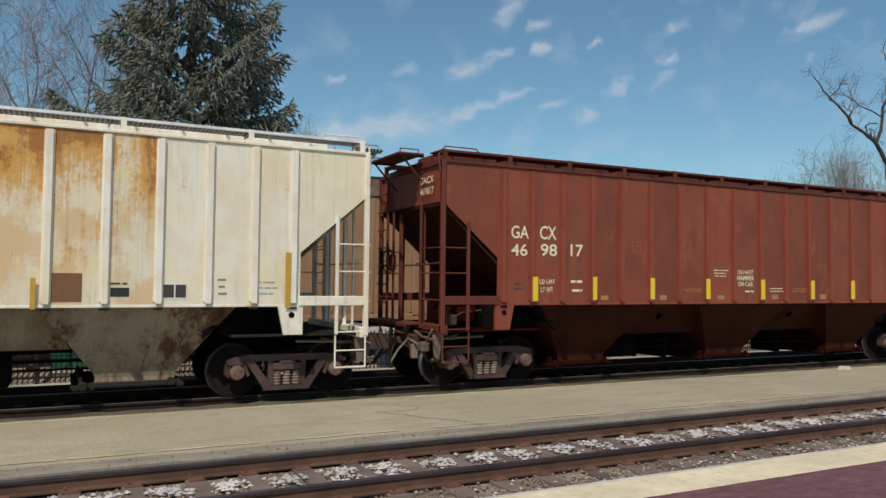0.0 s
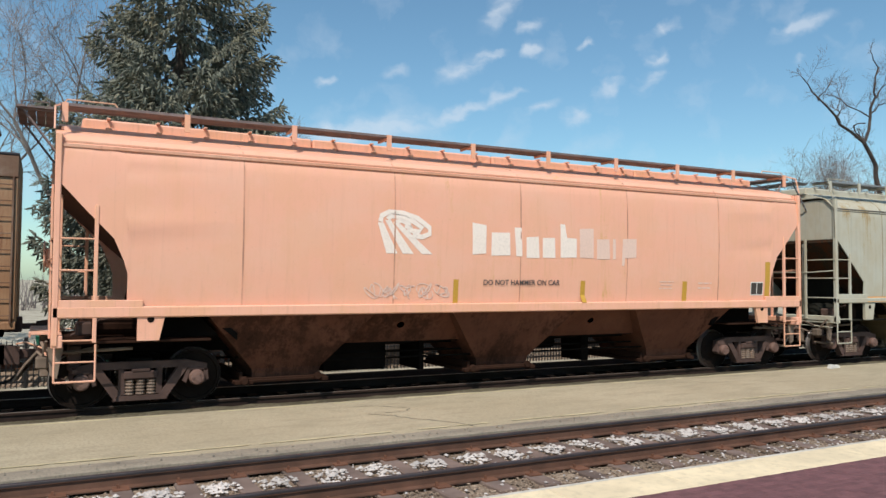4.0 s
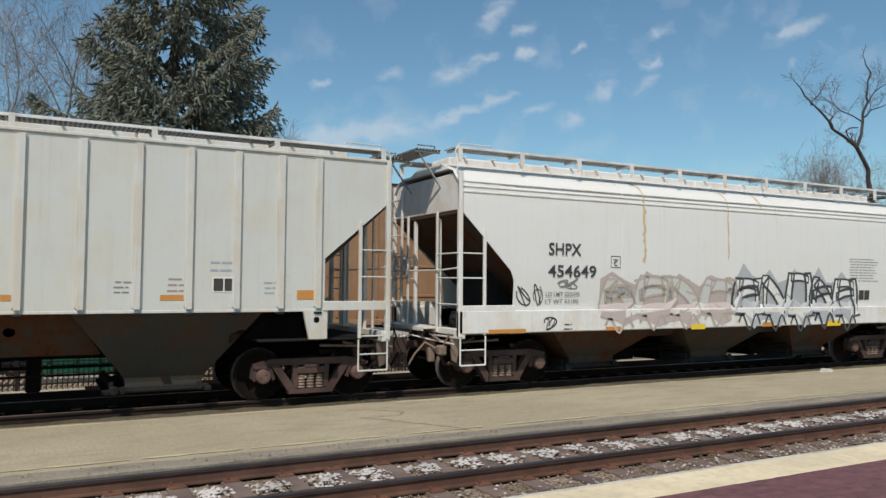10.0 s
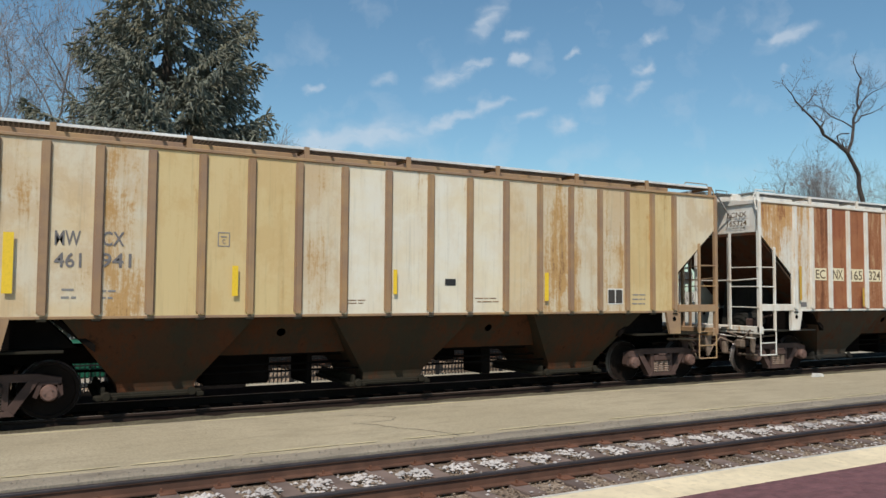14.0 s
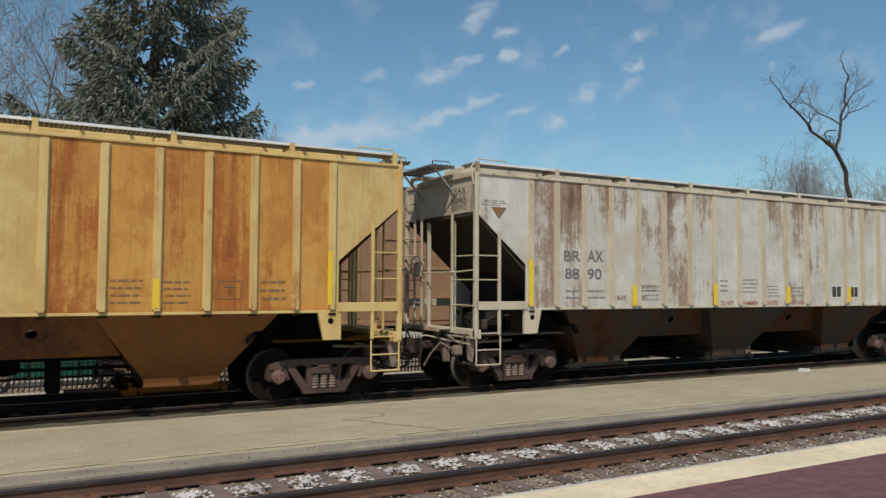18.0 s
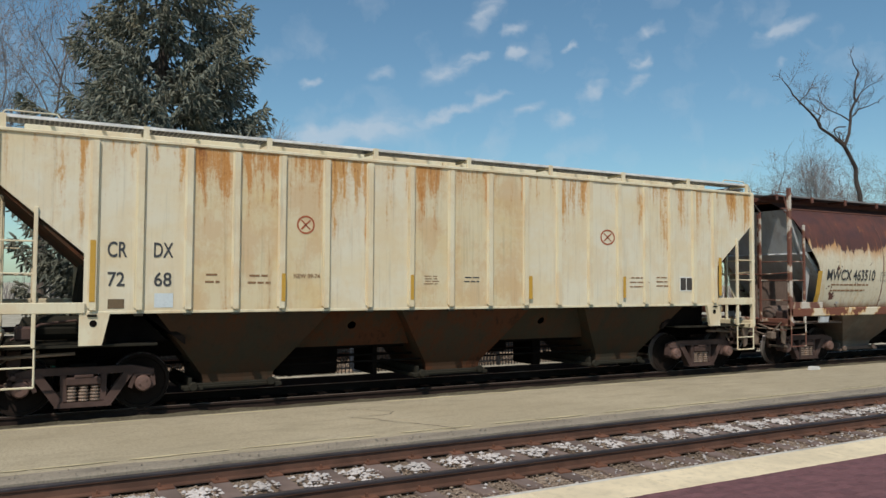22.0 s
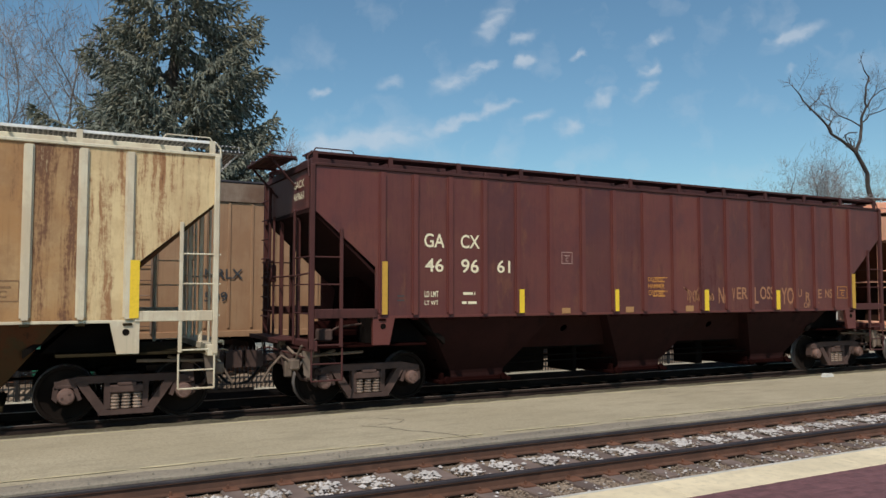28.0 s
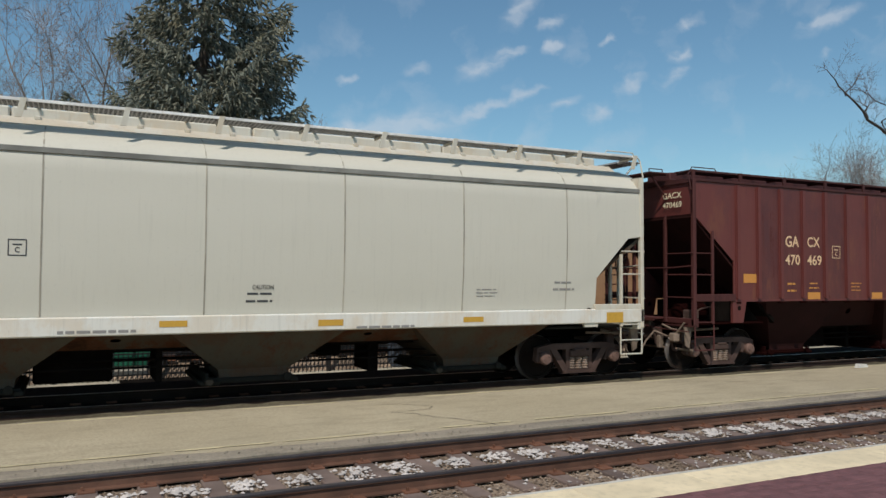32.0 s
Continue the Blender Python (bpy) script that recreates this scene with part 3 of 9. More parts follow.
def stones():
    """Loose ballast of the near track, heaped in the cribs between the ties."""
    rnd = random.Random(21)
    white, brown = Solid(), Solid()

    def stone(s, x, y, z, r):
        v = []
        q = [rnd.uniform(0.7, 1.25) for _ in range(6)]
        a = rnd.uniform(0, 3.1)
        c, d = math.cos(a), math.sin(a)
        for (i, j, k), m in zip(((1, 0, 0), (-1, 0, 0), (0, 1, 0), (0, -1, 0), (0, 0, 1), (0, 0, -1)), q):
            v.append((x + r * m * (c * i - d * j), y + r * m * (d * i + c * j), z + r * m * 0.55 * k))
        s.add(v, [(0, 2, 4), (2, 1, 4), (1, 3, 4), (3, 0, 4), (2, 0, 5), (1, 2, 5), (3, 1, 5), (0, 3, 5)])

    for k in range(-6, 46):
        x0 = 0.53 + 0.655 * k                      # middle of a crib
        n = 80 if k < 26 else 40
        lean, deep = rnd.uniform(-0.05, 0.05), rnd.uniform(0.10, 0.17)
        for _ in range(n):                          # pale stones heaped by the inner side
            x = rnd.gauss(x0 + lean, 0.14)
            y = rnd.gauss(8.92, deep)
            if abs(x - x0) < 0.25 and 8.50 < y < 9.36:
                stone(white, x, y, -0.29 + 0.03 * max(0, 1 - abs(y - 8.95) / 0.3) + rnd.uniform(0, 0.03), rnd.choice((0.016, 0.022, 0.028, 0.036, 0.046)) * rnd.uniform(0.8, 1.2))
        for _ in range(n):
            stone(brown, rnd.uniform(x0 - 0.22, x0 + 0.22), rnd.uniform(8.1, 9.4), -0.30 + rnd.uniform(0, 0.02), rnd.uniform(0.012, 0.026))
        for _ in range(2 * n + 60):                 # shoulder towards the platform
            stone(brown, rnd.uniform(x0 - 0.33, x0 + 0.33), rnd.uniform(6.9, 7.92), -0.305 + rnd.uniform(0, 0.03), rnd.uniform(0.010, 0.026))
        for _ in range(n):                          # pale ridge along the curb
            y = 6.78 + abs(rnd.gauss(0, 0.13))
            stone(white, rnd.uniform(x0 - 0.33, x0 + 0.33), y, -0.19 - 0.28 * (y - 6.78) + rnd.uniform(-0.02, 0.03), rnd.uniform(0.016, 0.042))
        for _ in range(int(n * (0.5 if k > 8 else 0.25))):
            stone(white, rnd.uniform(x0 - 0.33, x0 + 0.33), rnd.triangular(6.80, 7.85, 7.1), -0.28 + rnd.uniform(0, 0.035), rnd.uniform(0.012, 0.03))
    rest = [-40 + 0.5 * i for i in range(261)]       # the heap under the pale ridge
    v = []
    for x in rest:
        v += [(x, 6.765, -0.165 + rnd.uniform(-0.03, 0.015)), (x, 6.93, -0.215 + rnd.uniform(-0.03, 0.02)), (x, 7.2 + rnd.uniform(-0.06, 0.06), -0.312)]
    brown.add(v, [(3 * i + q, 3 * i + 3 + q, 3 * i + 4 + q, 3 * i + 1 + q) for i in range(260) for q in range(2)])
    solid_thing("white_stones", white, M_WHITE_STONE, "pale loose stones heaped between the ties", "gravel", kind="stuff")
    solid_thing("brown_stones", brown, M_BALLAST, "brown loose ballast stones along the track", "gravel", kind="stuff")


setting()
track("track_1", NEAR_Y, NEAR_RAIL, -40, 120, "rusty empty railway track on weathered wooden ties", M_RAILTOP, (-8, 80), 0.655, 0.2, 0.168)
track("track_2", TRACK_Y, 0.0, -250, 400, "railway track with polished rails under the train", M_RAILSHINE, (-8, 60), 0.6, 0.1, 0.17)
track("track_3", PARKED_Y, 0.0, -60, 160, "railway track under the standing boxcars", M_RAILTOP, (-8, 24), 0.6, 0.1, 0.17)
spikes(NEAR_Y, NEAR_RAIL, 0.655, 0.2, (-2, 50))
stones()

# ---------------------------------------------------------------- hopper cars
# steel and wheel colours go near black to paint in the shade below the cars
M_STEEL = plain("shade_dark_steel", (0.010, 0.008, 0.007), 0.95, 0.0, 0.4, 10, 0.02)
M_FRAME = plain("brown_cast_steel", (0.088, 0.055, 0.046), 0.8, 0.0, 0.35, 10, 0.2)
M_WHEEL = plain("dark_wheel_steel", (0.020, 0.0145, 0.012), 0.85, 0.0, 0.4, 8, 0.04)
M_CAP = plain("rusty_bearing_cap", (0.17, 0.10, 0.08), 0.7, 0.2, 0.3, 12)
M_SPRING = plain("dusty_spring_steel", (0.30, 0.22, 0.17), 0.6, 0.3, 0.3, 12)
M_PIPE = plain("dusty_pipe_steel", (0.20, 0.15, 0.115), 0.75, 0.0, 0.45, 12, 0.25)
M_TREAD = plain("bright_wheel_tread", (0.42, 0.38, 0.36), 0.35, 0.7, 0.2, 14)
M_HOSE = plain("black_rubber_hose", (0.02, 0.02, 0.02), 0.6, 0.0, 0.3, 12)

RIB_GAPS = (0.68, 0.76, 0.78, 0.80, 0.82, 0.85, 0.86, 0.88, 0.90, 0.88, 0.86, 0.85, 0.82, 0.80, 0.78, 0.76, 0.68)


def wheelset_mesh():
    s = Solid()
    s.lathe([(0.085, -1.0), (0.075, 0.0), (0.085, 1.0)], 12)
    for e in (-1, 1):
        # from the inner flange to the outer rim, with a dished plate
        rings = [(0.10, 0.60), (0.20, 0.655), (0.36, 0.665), (0.40, 0.66), (0.475, 0.663), (0.482, 0.675), (0.462, 0.70), (0.455, 0.79), (0.40, 0.795),
                 (0.385, 0.76), (0.22, 0.735), (0.14, 0.81), (0.10, 0.83)]
        s.lathe([(r, e * d) for r, d in rings], 36)
    return s.mesh("wheelset")


def tread_mesh():
    """The polished running surface of a wheel."""
    n = 36
    v = [(r * math.cos(2 * math.pi * i / n), d, r * math.sin(2 * math.pi * i / n)) for r, d in ((0.4835, 0.668), (0.4645, 0.703), (0.4575, 0.791)) for i in range(n)]
    return Solid().add(v, [(k * n + i, k * n + (i + 1) % n, (k + 1) * n + (i + 1) % n, (k + 1) * n + i) for k in range(2) for i in range(n)]).mesh("wheel_tread")


def cap_mesh():
    s = Solid()
    s.lathe([(0.12, -0.08), (0.13, -0.02), (0.13, 0.04), (0.11, 0.075), (0.05, 0.085)], 18)
    for k in range(3):
        a = 2 * math.pi * k / 3
        s.lathe([(0.022, 0.07), (0.022, 0.10)], 6, (0.07 * math.cos(a), 0, 0.07 * math.sin(a)))
    return s.mesh("bearing_cap")


def side_frame_mesh():
    s = Solid()
    y0, y1 = -0.075, 0.075
    s.prism([(-1.06, 0.56), (-1.06, 0.68), (-0.72, 0.755), (0.72, 0.755), (1.06, 0.68), (1.06, 0.56), (0.70, 0.635), (-0.70, 0.635)], y0, y1)
    for e in (-1, 1):
        s.prism([(e * 0.76, 0.66), (e * 0.60, 0.66), (e * 0.26, 0.17), (e * 0.40, 0.13)], y0 - 0.012, y1 + 0.012)
        s.prism([(e * 0.34, 0.64), (e * 0.25, 0.64), (e * 0.24, 0.22), (e * 0.33, 0.22)], y0, y1)
        s.prism([(e * 1.07, 0.60), (e * 1.09, 0.42), (e * 1.02, 0.36), (e * 1.00, 0.58)], y0, y1)
        s.prism([(e * 0.74, 0.62), (e * 0.66, 0.40), (e * 0.72, 0.37), (e * 0.80, 0.60)], y0, y1)
        s.box(e * 0.76, e * 1.02, y0 - 0.01, y1 + 0.01, 0.575, 0.63, 0.01)
    s.prism([(-0.42, 0.125), (0.42, 0.125), (0.36, 0.205), (-0.36, 0.205)], y0 - 0.04, y1 + 0.04)
    s.box(-0.26, 0.26, y0 - 0.05, y1 + 0.05, 0.47, 0.60, 0.02)
    s.box(-0.14, 0.14, y0 - 0.06, y1 + 0.06, 0.59, 0.64, 0.01)
    return s.mesh("side_frame")


def spring_mesh():
    rings = []
    for k in range(5):
        z = 0.21 + k * 0.052
        rings += [(0.055, z), (0.078, z + 0.014), (0.078, z + 0.026), (0.055, z + 0.040)]
    return Solid().lathe(rings, 12, axis="z").mesh("spring")


def bolster_mesh():
    s = Solid().box(-0.21, 0.21, -1.02, 1.02, 0.52, 0.80, 0.03)
    s.box(-0.38, 0.38, -0.4, 0.4, 0.66, 0.86, 0.03)
    for e in (-1, 1):
        s.box(e * 0.36, e * 0.44, -0.75, 0.75, 0.38, 0.50, 0.02)
    return s.mesh("truck")


def make_truck(parent, x):
    t = part("truck", cached("bolster", bolster_mesh), M_STEEL, parent, "cast steel truck bolster", pose(x, 0, 0))
    for e in (-1, 1):
        part("side_frame", cached("side_frame", side_frame_mesh), M_FRAME, t, "brown cast side frame", pose(0, e * 1.0, 0))
        for d in (-0.17, 0.0, 0.17):
            part("spring", cached("spring", spring_mesh), M_SPRING, t, "dusty coil spring", pose(d, e * 1.03, 0))
        for d in (-0.889, 0.889):
            part("bearing_cap", cached("cap", cap_mesh), M_CAP, t, "rusty round bearing cap", pose(d, e * 1.10, 0.457, 0, 0, 0 if e > 0 else 180))
    for d in (-0.889, 0.889):
        WHEELSETS.append(part("wheelset", cached("wheelset", wheelset_mesh), M_WHEEL, t, "dark steel wheels on an axle", pose(d, 0, 0.457)))
        for e in (0, 180):
            part("wheel_tread", cached("tread", tread_mesh), M_TREAD, WHEELSETS[-1], "polished wheel tread", pose(0, 0, 0, 0, 0, e))
    return t


WHEELSETS, CARS = [], []


def coupler_mesh(s, half):
    e = s * half
    b = Solid().box(e - s * 1.0, e + s * 0.12, -0.32, 0.32, 0.72, 1.10, 0.02)
    b.box(e + s * 0.10, e + s * 0.48, -0.075, 0.075, 0.78, 0.93, 0.02)
    b.prism([(e + s * 0.44, 0.70), (e + s * 0.74, 0.70), (e + s * 0.74, 1.02), (e + s * 0.44, 0.98)], -0.16, 0.05)
    b.box(e + s * 0.52, e + s * 0.80, 0.03, 0.17, 0.72, 1.0, 0.03)
    return b


def hose_mesh(s, half):
    e = s * half
    pts = [(e + s * 0.1, 0.42, 0.82), (e + s * 0.28, 0.45, 0.76), (e + s * 0.42, 0.42, 0.55), (e + s * 0.58, 0.36, 0.38), (e + s * 0.75, 0.30, 0.34)]
    return Solid().path(pts, 0.025, 6)


def bay_mesh(x, half_top, top, wide):
    """One discharge hopper: a funnel with a flange and a ridge."""
    s = Solid()
    rings = [(half_top, wide, top), (half_top * 0.97, wide * 0.985, top - 0.04), (0.64, 0.86, 0.52), (0.62, 0.84, 0.44), (0.62, 0.84, 0.36)]
    v = [(x + a * i, b * j, z) for a, b, z in rings for i, j in ((-1, -1), (1, -1), (1, 1), (-1, 1))]
    f = [(4 * k + i, 4 * k + 4 + i, 4 * k + 4 + (i + 1) % 4, 4 * k + (i + 1) % 4) for k in range(4) for i in range(4)]
    f += [(0, 1, 2, 3), (19, 18, 17, 16)]
    return s.add(v, f)


def saddle_mesh(x, w, top, e):
    """A sloping plate that closes the body between two bays, pierced by a round poke hole."""
    n, r, cx, q = 16, 0.085, x - 0.12, 0.42
    a, b = (1.24 * e, top), (0.80 * e, 0.92)

    def at(px, u, back):
        return (px, a[0] + (b[0] - a[0]) * u - 0.02 * e * back, a[1] + (b[1] - a[1]) * u)

    v, f = [], []
    for back in (0, 1):
        for k in range(n):
            t = 2 * math.pi * k / n
            c, d = math.cos(t), math.sin(t)
            m = 1 / max(abs(c), abs(d))
            u = min(1.0, max(0.0, 0.5 + 0.5 * d * m))
            v.append(at(x + (w + 0.45 * u) * c * m, u, back))
        for k in range(n):
            t = 2 * math.pi * k / n
            v.append(at(cx + r * math.cos(t), q + r * math.sin(t) / 0.8, back))
    for k in range(n):
        g = (k + 1) % n
        f += [(k, g, n + g, n + k), (2 * n + k, 3 * n + k, 3 * n + g, 2 * n + g), (n + k, n + g, 3 * n + g, 3 * n + k), (k, 2 * n + k, 2 * n + g, g)]
    return Solid().add(v, f)


def gate_mesh(x):
    s = Solid().box(x - 0.72, x + 0.72, -0.92, 0.92, 0.28, 0.37, 0.015)
    s.box(x - 0.95, x - 0.62, -0.98, 0.98, 0.26, 0.33, 0.01).box(x + 0.62, x + 0.76, -0.98, 0.98, 0.26, 0.33, 0.01)
    s.tube((x - 0.98, -0.9, 0.31), (x + 0.74, -0.9, 0.31), 0.035, 6).box(x - 0.86, x - 0.80, -0.9, 0.9, 0.33, 0.47, 0.01)
    for e in (-1, 1):
        s.lathe([(0.06, -1.06 * e), (0.085, -1.02 * e), (0.06, -0.96 * e)], 10, (x - 0.80, 0, 0.33))
    s.tube((x + 0.55, -0.98, 0.36), (x + 0.55, 0.98, 0.36), 0.03, 8)
    s.lathe([(0.07, -1.02), (0.07, -0.97)], 8, (x + 0.55, 0, 0.36))
    return s


def end_gear(car, s, half, cut, mats, zs, top, kind, brake):
    """What stands at one end of a car: posts, slope sheet, ladders, steps, coupler and brake gear."""
    e = s * half
    key = (kind, s, round(half, 2))
    body, post, dark = mats["end"], mats.get("gear", mats["post"]), mats["under"]
    x1, z1 = cut[0][0], cut[0][1]
    for y in (-1, 1):
        part("corner_post", cached((key, "corner", y), lambda: Solid().box(e - s * 0.09, e, y * 1.60, y * 1.50, 1.08, top + 0.02 if kind != "round" else z1 + 0.55 if s < 0 else 3.6, 0.012)), post, car)
    if kind == "round":
        wall = Solid().prism([(e - s * 0.55, 4.15), (e - s * 0.65, 4.15), (e - s * 1.05, 2.95), (e - s * 0.95, 2.95)], -1.1, 1.1)
        part("end_wall", cached((key, "endwall"), lambda: wall), body, car)
        part("slope_sheet", cached((key, "slope"), lambda: Solid().prism([(e - s * 0.90, 2.95), (e - s * 0.98, 3.02), (e - s * 2.30, 1.70), (e - s * 2.20, 1.60)], -1.38, 1.38)), mats["slope"], car)
        # box in near-black steel: the shade over the truck is in its colour
        part("bolster_box", cached((key, "toe"), lambda: Solid().prism([(e - s * 2.203, 1.597), (e - s * 2.303, 1.697), (e - s * 2.75, 1.25), (e - s * 2.65, 1.15)], -1.30, 1.30).prism([(e - s * 1.28, 1.14), (e - s * 1.28, 1.5), (e - s * 2.1, 1.62), (e - s * 2.55, 1.14)], -1.05, 1.05)), M_STEEL, car, "shade-dark box over the truck")
        part("end_gusset", cached((key, "gusset"), lambda: Solid().prism([(e - s * 0.5, 4.0), (e - s * 1.35, 2.5), (e - s * 1.15, 1.6), (e - s * 1.05, 1.6), (e - s * 1.1, 2.5)], -1.2, -1.16)), body, car)
    else:
        zl = z1 - 0.04
        part("end_wall", cached((key, "endwall"), lambda: Solid().box(e - s * 0.11, e - s * 0.05, -1.49, 1.49, zl, top + 0.02, 0.005)), body, car)
        run = (zl + 0.02 - 1.08) / 2.8
        xm = 0.05 + (zl - zs - 0.1) / run
        part("slope_sheet", cached((key, "slope"), lambda: Solid().prism([(e - s * 0.05, zl + 0.02), (e - s * 0.05, zl - 0.06), (e - s * xm, zs + 0.04), (e - s * xm, zs + 0.12)], -1.49, 1.49)), mats["slope"], car)
        # same near-black box, coloured as the shade over the truck
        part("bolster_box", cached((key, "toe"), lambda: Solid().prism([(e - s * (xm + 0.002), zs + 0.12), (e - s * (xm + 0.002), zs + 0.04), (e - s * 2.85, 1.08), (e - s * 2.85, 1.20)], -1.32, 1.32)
                                                           .prism([(e - s * 1.28, 1.14), (e - s * 1.28, zs - 0.05), (e - s * (xm - 0.02), zs + 0.02), (e - s * 2.60, 1.14)], -1.05, 1.05)), M_STEEL, car, "shade-dark box over the truck")
    if kind == "nahx" and s < 0:
        for y0, y1 in ((-1.02, -0.82), (0.05, 0.30), (0.95, 1.20)):
            part("end_pillar", Solid().box(e - s * 0.02, e - s * 0.14, y0, y1, 1.24, z1 + 0.02, 0.012), post, car, "wide pale pillar of the end frame")
    if kind == "round":
        for y in (-1, 1):
            tri = [(e - s * 0.60, y * 1.06, 4.12), (e - s * 1.02, y * 1.10, 2.97), (e - s * 0.95, y * 1.545, 3.02)]
            plate = Solid().add(tri + [(a - s * 0.02, b, c) for a, b, c in tri], [(0, 1, 2), (5, 4, 3), (0, 3, 4, 1), (1, 4, 5, 2), (2, 5, 3, 0)])
            part("corner_plate", plate, body, car, "three-cornered pale plate beside the end wall")
        for k in range(7):
            z = 3.08 + 0.14 * k
            d = 1.04 - (z - 2.95) / 3.0
            part("end_rib", Solid().box(e - s * (d - 0.05), e - s * (d + 0.02), -1.04, 1.04, z, z + 0.05, 0.008), body, car)
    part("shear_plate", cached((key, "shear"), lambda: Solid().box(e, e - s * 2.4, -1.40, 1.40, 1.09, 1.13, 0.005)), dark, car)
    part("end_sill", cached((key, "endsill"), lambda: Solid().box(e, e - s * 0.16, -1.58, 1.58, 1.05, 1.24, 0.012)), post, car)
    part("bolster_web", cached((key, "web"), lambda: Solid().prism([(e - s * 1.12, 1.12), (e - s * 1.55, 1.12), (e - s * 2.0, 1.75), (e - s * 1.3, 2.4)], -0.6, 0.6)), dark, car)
    for y in (-1, 1):
        part("sill_bar", cached((key, "bar", y), lambda: Solid().box(e - s * 0.09, e - s * 1.30, y * 1.595, y * 1.53, zs - 0.02, zs + 0.15, 0.01)), post, car)
        part("bolster_plate", cached((key, "plate", y), lambda: Solid().prism([(e - s * 1.22, 1.13), (e - s * 1.55, 1.13), (e - s * 1.66, zs - 0.015), (e - s * 1.22, zs - 0.015)], y * 1.57, y * 1.50)), body, car)
        # solid dark disc whose colour stands for the shade inside a jacking hole
        part("jacking_hole", cached((key, "hole", y), lambda: Solid().lathe([(0.055, y * 1.50), (0.055, y * 1.574)], 12, (e - s * 1.42, 0, 1.47))), M_STEEL, car, "dark disc standing for a round jacking hole")
        part("end_post", cached((key, "endpost", y), lambda: Solid().box(e - s * 0.14, e - s * 0.07, y * 0.52, y * 0.60, 1.2, z1 - 0.08, 0.008)), post, car)
        inner = 0.60
        high = z1 - 0.40
        ladder = part("ladder", cached((key, "stile", y), lambda: Solid().box(e - s * (inner - 0.03), e - s * (inner + 0.03), y * 1.59, y * 1.53, 1.12, high, 0.008)), post, car)
        rung = cached((key, "rung", y), lambda: Solid().tube((e - s * 0.08, y * 1.57, 0), (e - s * inner, y * 1.57, 0), 0.014, 6))
        for z in (2.73, 2.24, 1.16):
            part("rung", rung, post, ladder, at=pose(0, 0, z))
        step = Solid().path([(e - s * 0.05, y * 1.57, 1.1), (e - s * 0.05, y * 1.57, 0.53), (e - s * 0.62, y * 1.57, 0.53), (e - s * 0.62, y * 1.57, 1.1)], 0.017, 6)
        step.tube((e - s * 0.05, y * 1.57, 0.83), (e - s * 0.62, y * 1.57, 0.83), 0.014, 6)
        part("sill_step", cached((key, "step", y), lambda: step), post, car)
        across = part("end_rail", cached((key, "acrossstile", y), lambda: Solid().box(e + s * 0.0, e + s * 0.035, y * 0.66, y * 0.73, 1.14, z1 - 0.02, 0.006)), post, car)
        bar = cached((key, "across", y), lambda: Solid().tube((e + s * 0.02, y * 0.70, 0), (e + s * 0.02, y * 1.58, 0), 0.014, 6))
        for z in (2.73, 2.24, 1.72):
            part("rung", bar, post, across, at=pose(0, 0, z))
    back = part("end_ladder", cached((key, "backstile"), lambda: Solid().box(e - s * 0.02, e + s * 0.03, 1.02, 1.08, 1.2, top - 0.1, 0.006)), post, car)
    rung = cached((key, "backrung"), lambda: Solid().tube((e + s * 0.04, 1.02, 0), (e + s * 0.04, 1.56, 0), 0.014, 6))
    for z in (1.6, 2.0, 2.4, 2.8, 3.2, 3.6, 4.0):
        part("rung", rung, post, back, at=pose(0, 0, z))
    part("hand_rail", cached((key, "handrail"), lambda: Solid().path([(e - s * 0.02, -1.52, 2.44), (e + s * 0.05, -0.9, 2.40), (e + s * 0.05, 0.9, 2.40), (e - s * 0.02, 1.52, 2.44)], 0.016, 6)), post, car)
    part("coupler", cached((key, "coupler"), lambda: coupler_mesh(s, half)), M_FRAME, car, "rusty knuckle coupler")
    part("air_hose", cached((key, "hose"), lambda: hose_mesh(s, half)), M_HOSE, car, "black rubber air hose")
    rig = Solid().box(e - s * 0.25, e - s * 0.45, -0.9, -0.6, 0.62, 1.05, 0.03).box(e - s * 0.1, e - s * 0.3, 0.5, 0.9, 0.7, 1.05, 0.03)
    rig.path([(e - s * 0.1, -0.95, 1.0), (e + s * 0.05, -0.9, 0.72), (e - s * 0.1, -0.8, 0.5), (e - s * 0.4, -0.7, 0.42)], 0.03, 6)
    rig.path([(e + s * 0.05, 0.2, 0.95), (e + s * 0.25, 0.25, 0.7), (e + s * 0.4, 0.3, 0.55)], 0.02, 5)
    rig.prism([(e - s * 0.05, 1.05), (e + s * 0.22, 1.0), (e + s * 0.12, 0.6), (e - s * 0.05, 0.7)], -0.5, -0.45)
    rig.tube((e - s * 0.35, -1.3, 0.66), (e - s * 0.35, 1.3, 0.66), 0.035, 6)
    part("brake_rigging", cached((key, "rig"), lambda: rig), M_FRAME, car, "rusty brake rigging under the end sill")
    deck = Solid().box(e - s * 0.02, e + s * 0.30, -0.62, 1.45, 1.20, 1.235, 0.004).box(e + s * 0.28, e + s * 0.31, -0.62, 1.45, 1.16, 1.24, 0.004)
    part("end_step", cached((key, "deck"), lambda: deck), post, car, "narrow grating step across the end sill")
    pipes = Solid()
    pipes.path([(e + s * 0.06, -1.35, 1.15), (e + s * 0.10, -1.1, 0.86), (e + s * 0.04, -0.8, 0.80), (e + s * 0.18, -0.5, 0.92), (e + s * 0.36, -0.42, 0.70), (e + s * 0.52, -0.4, 0.44)], 0.022, 6)
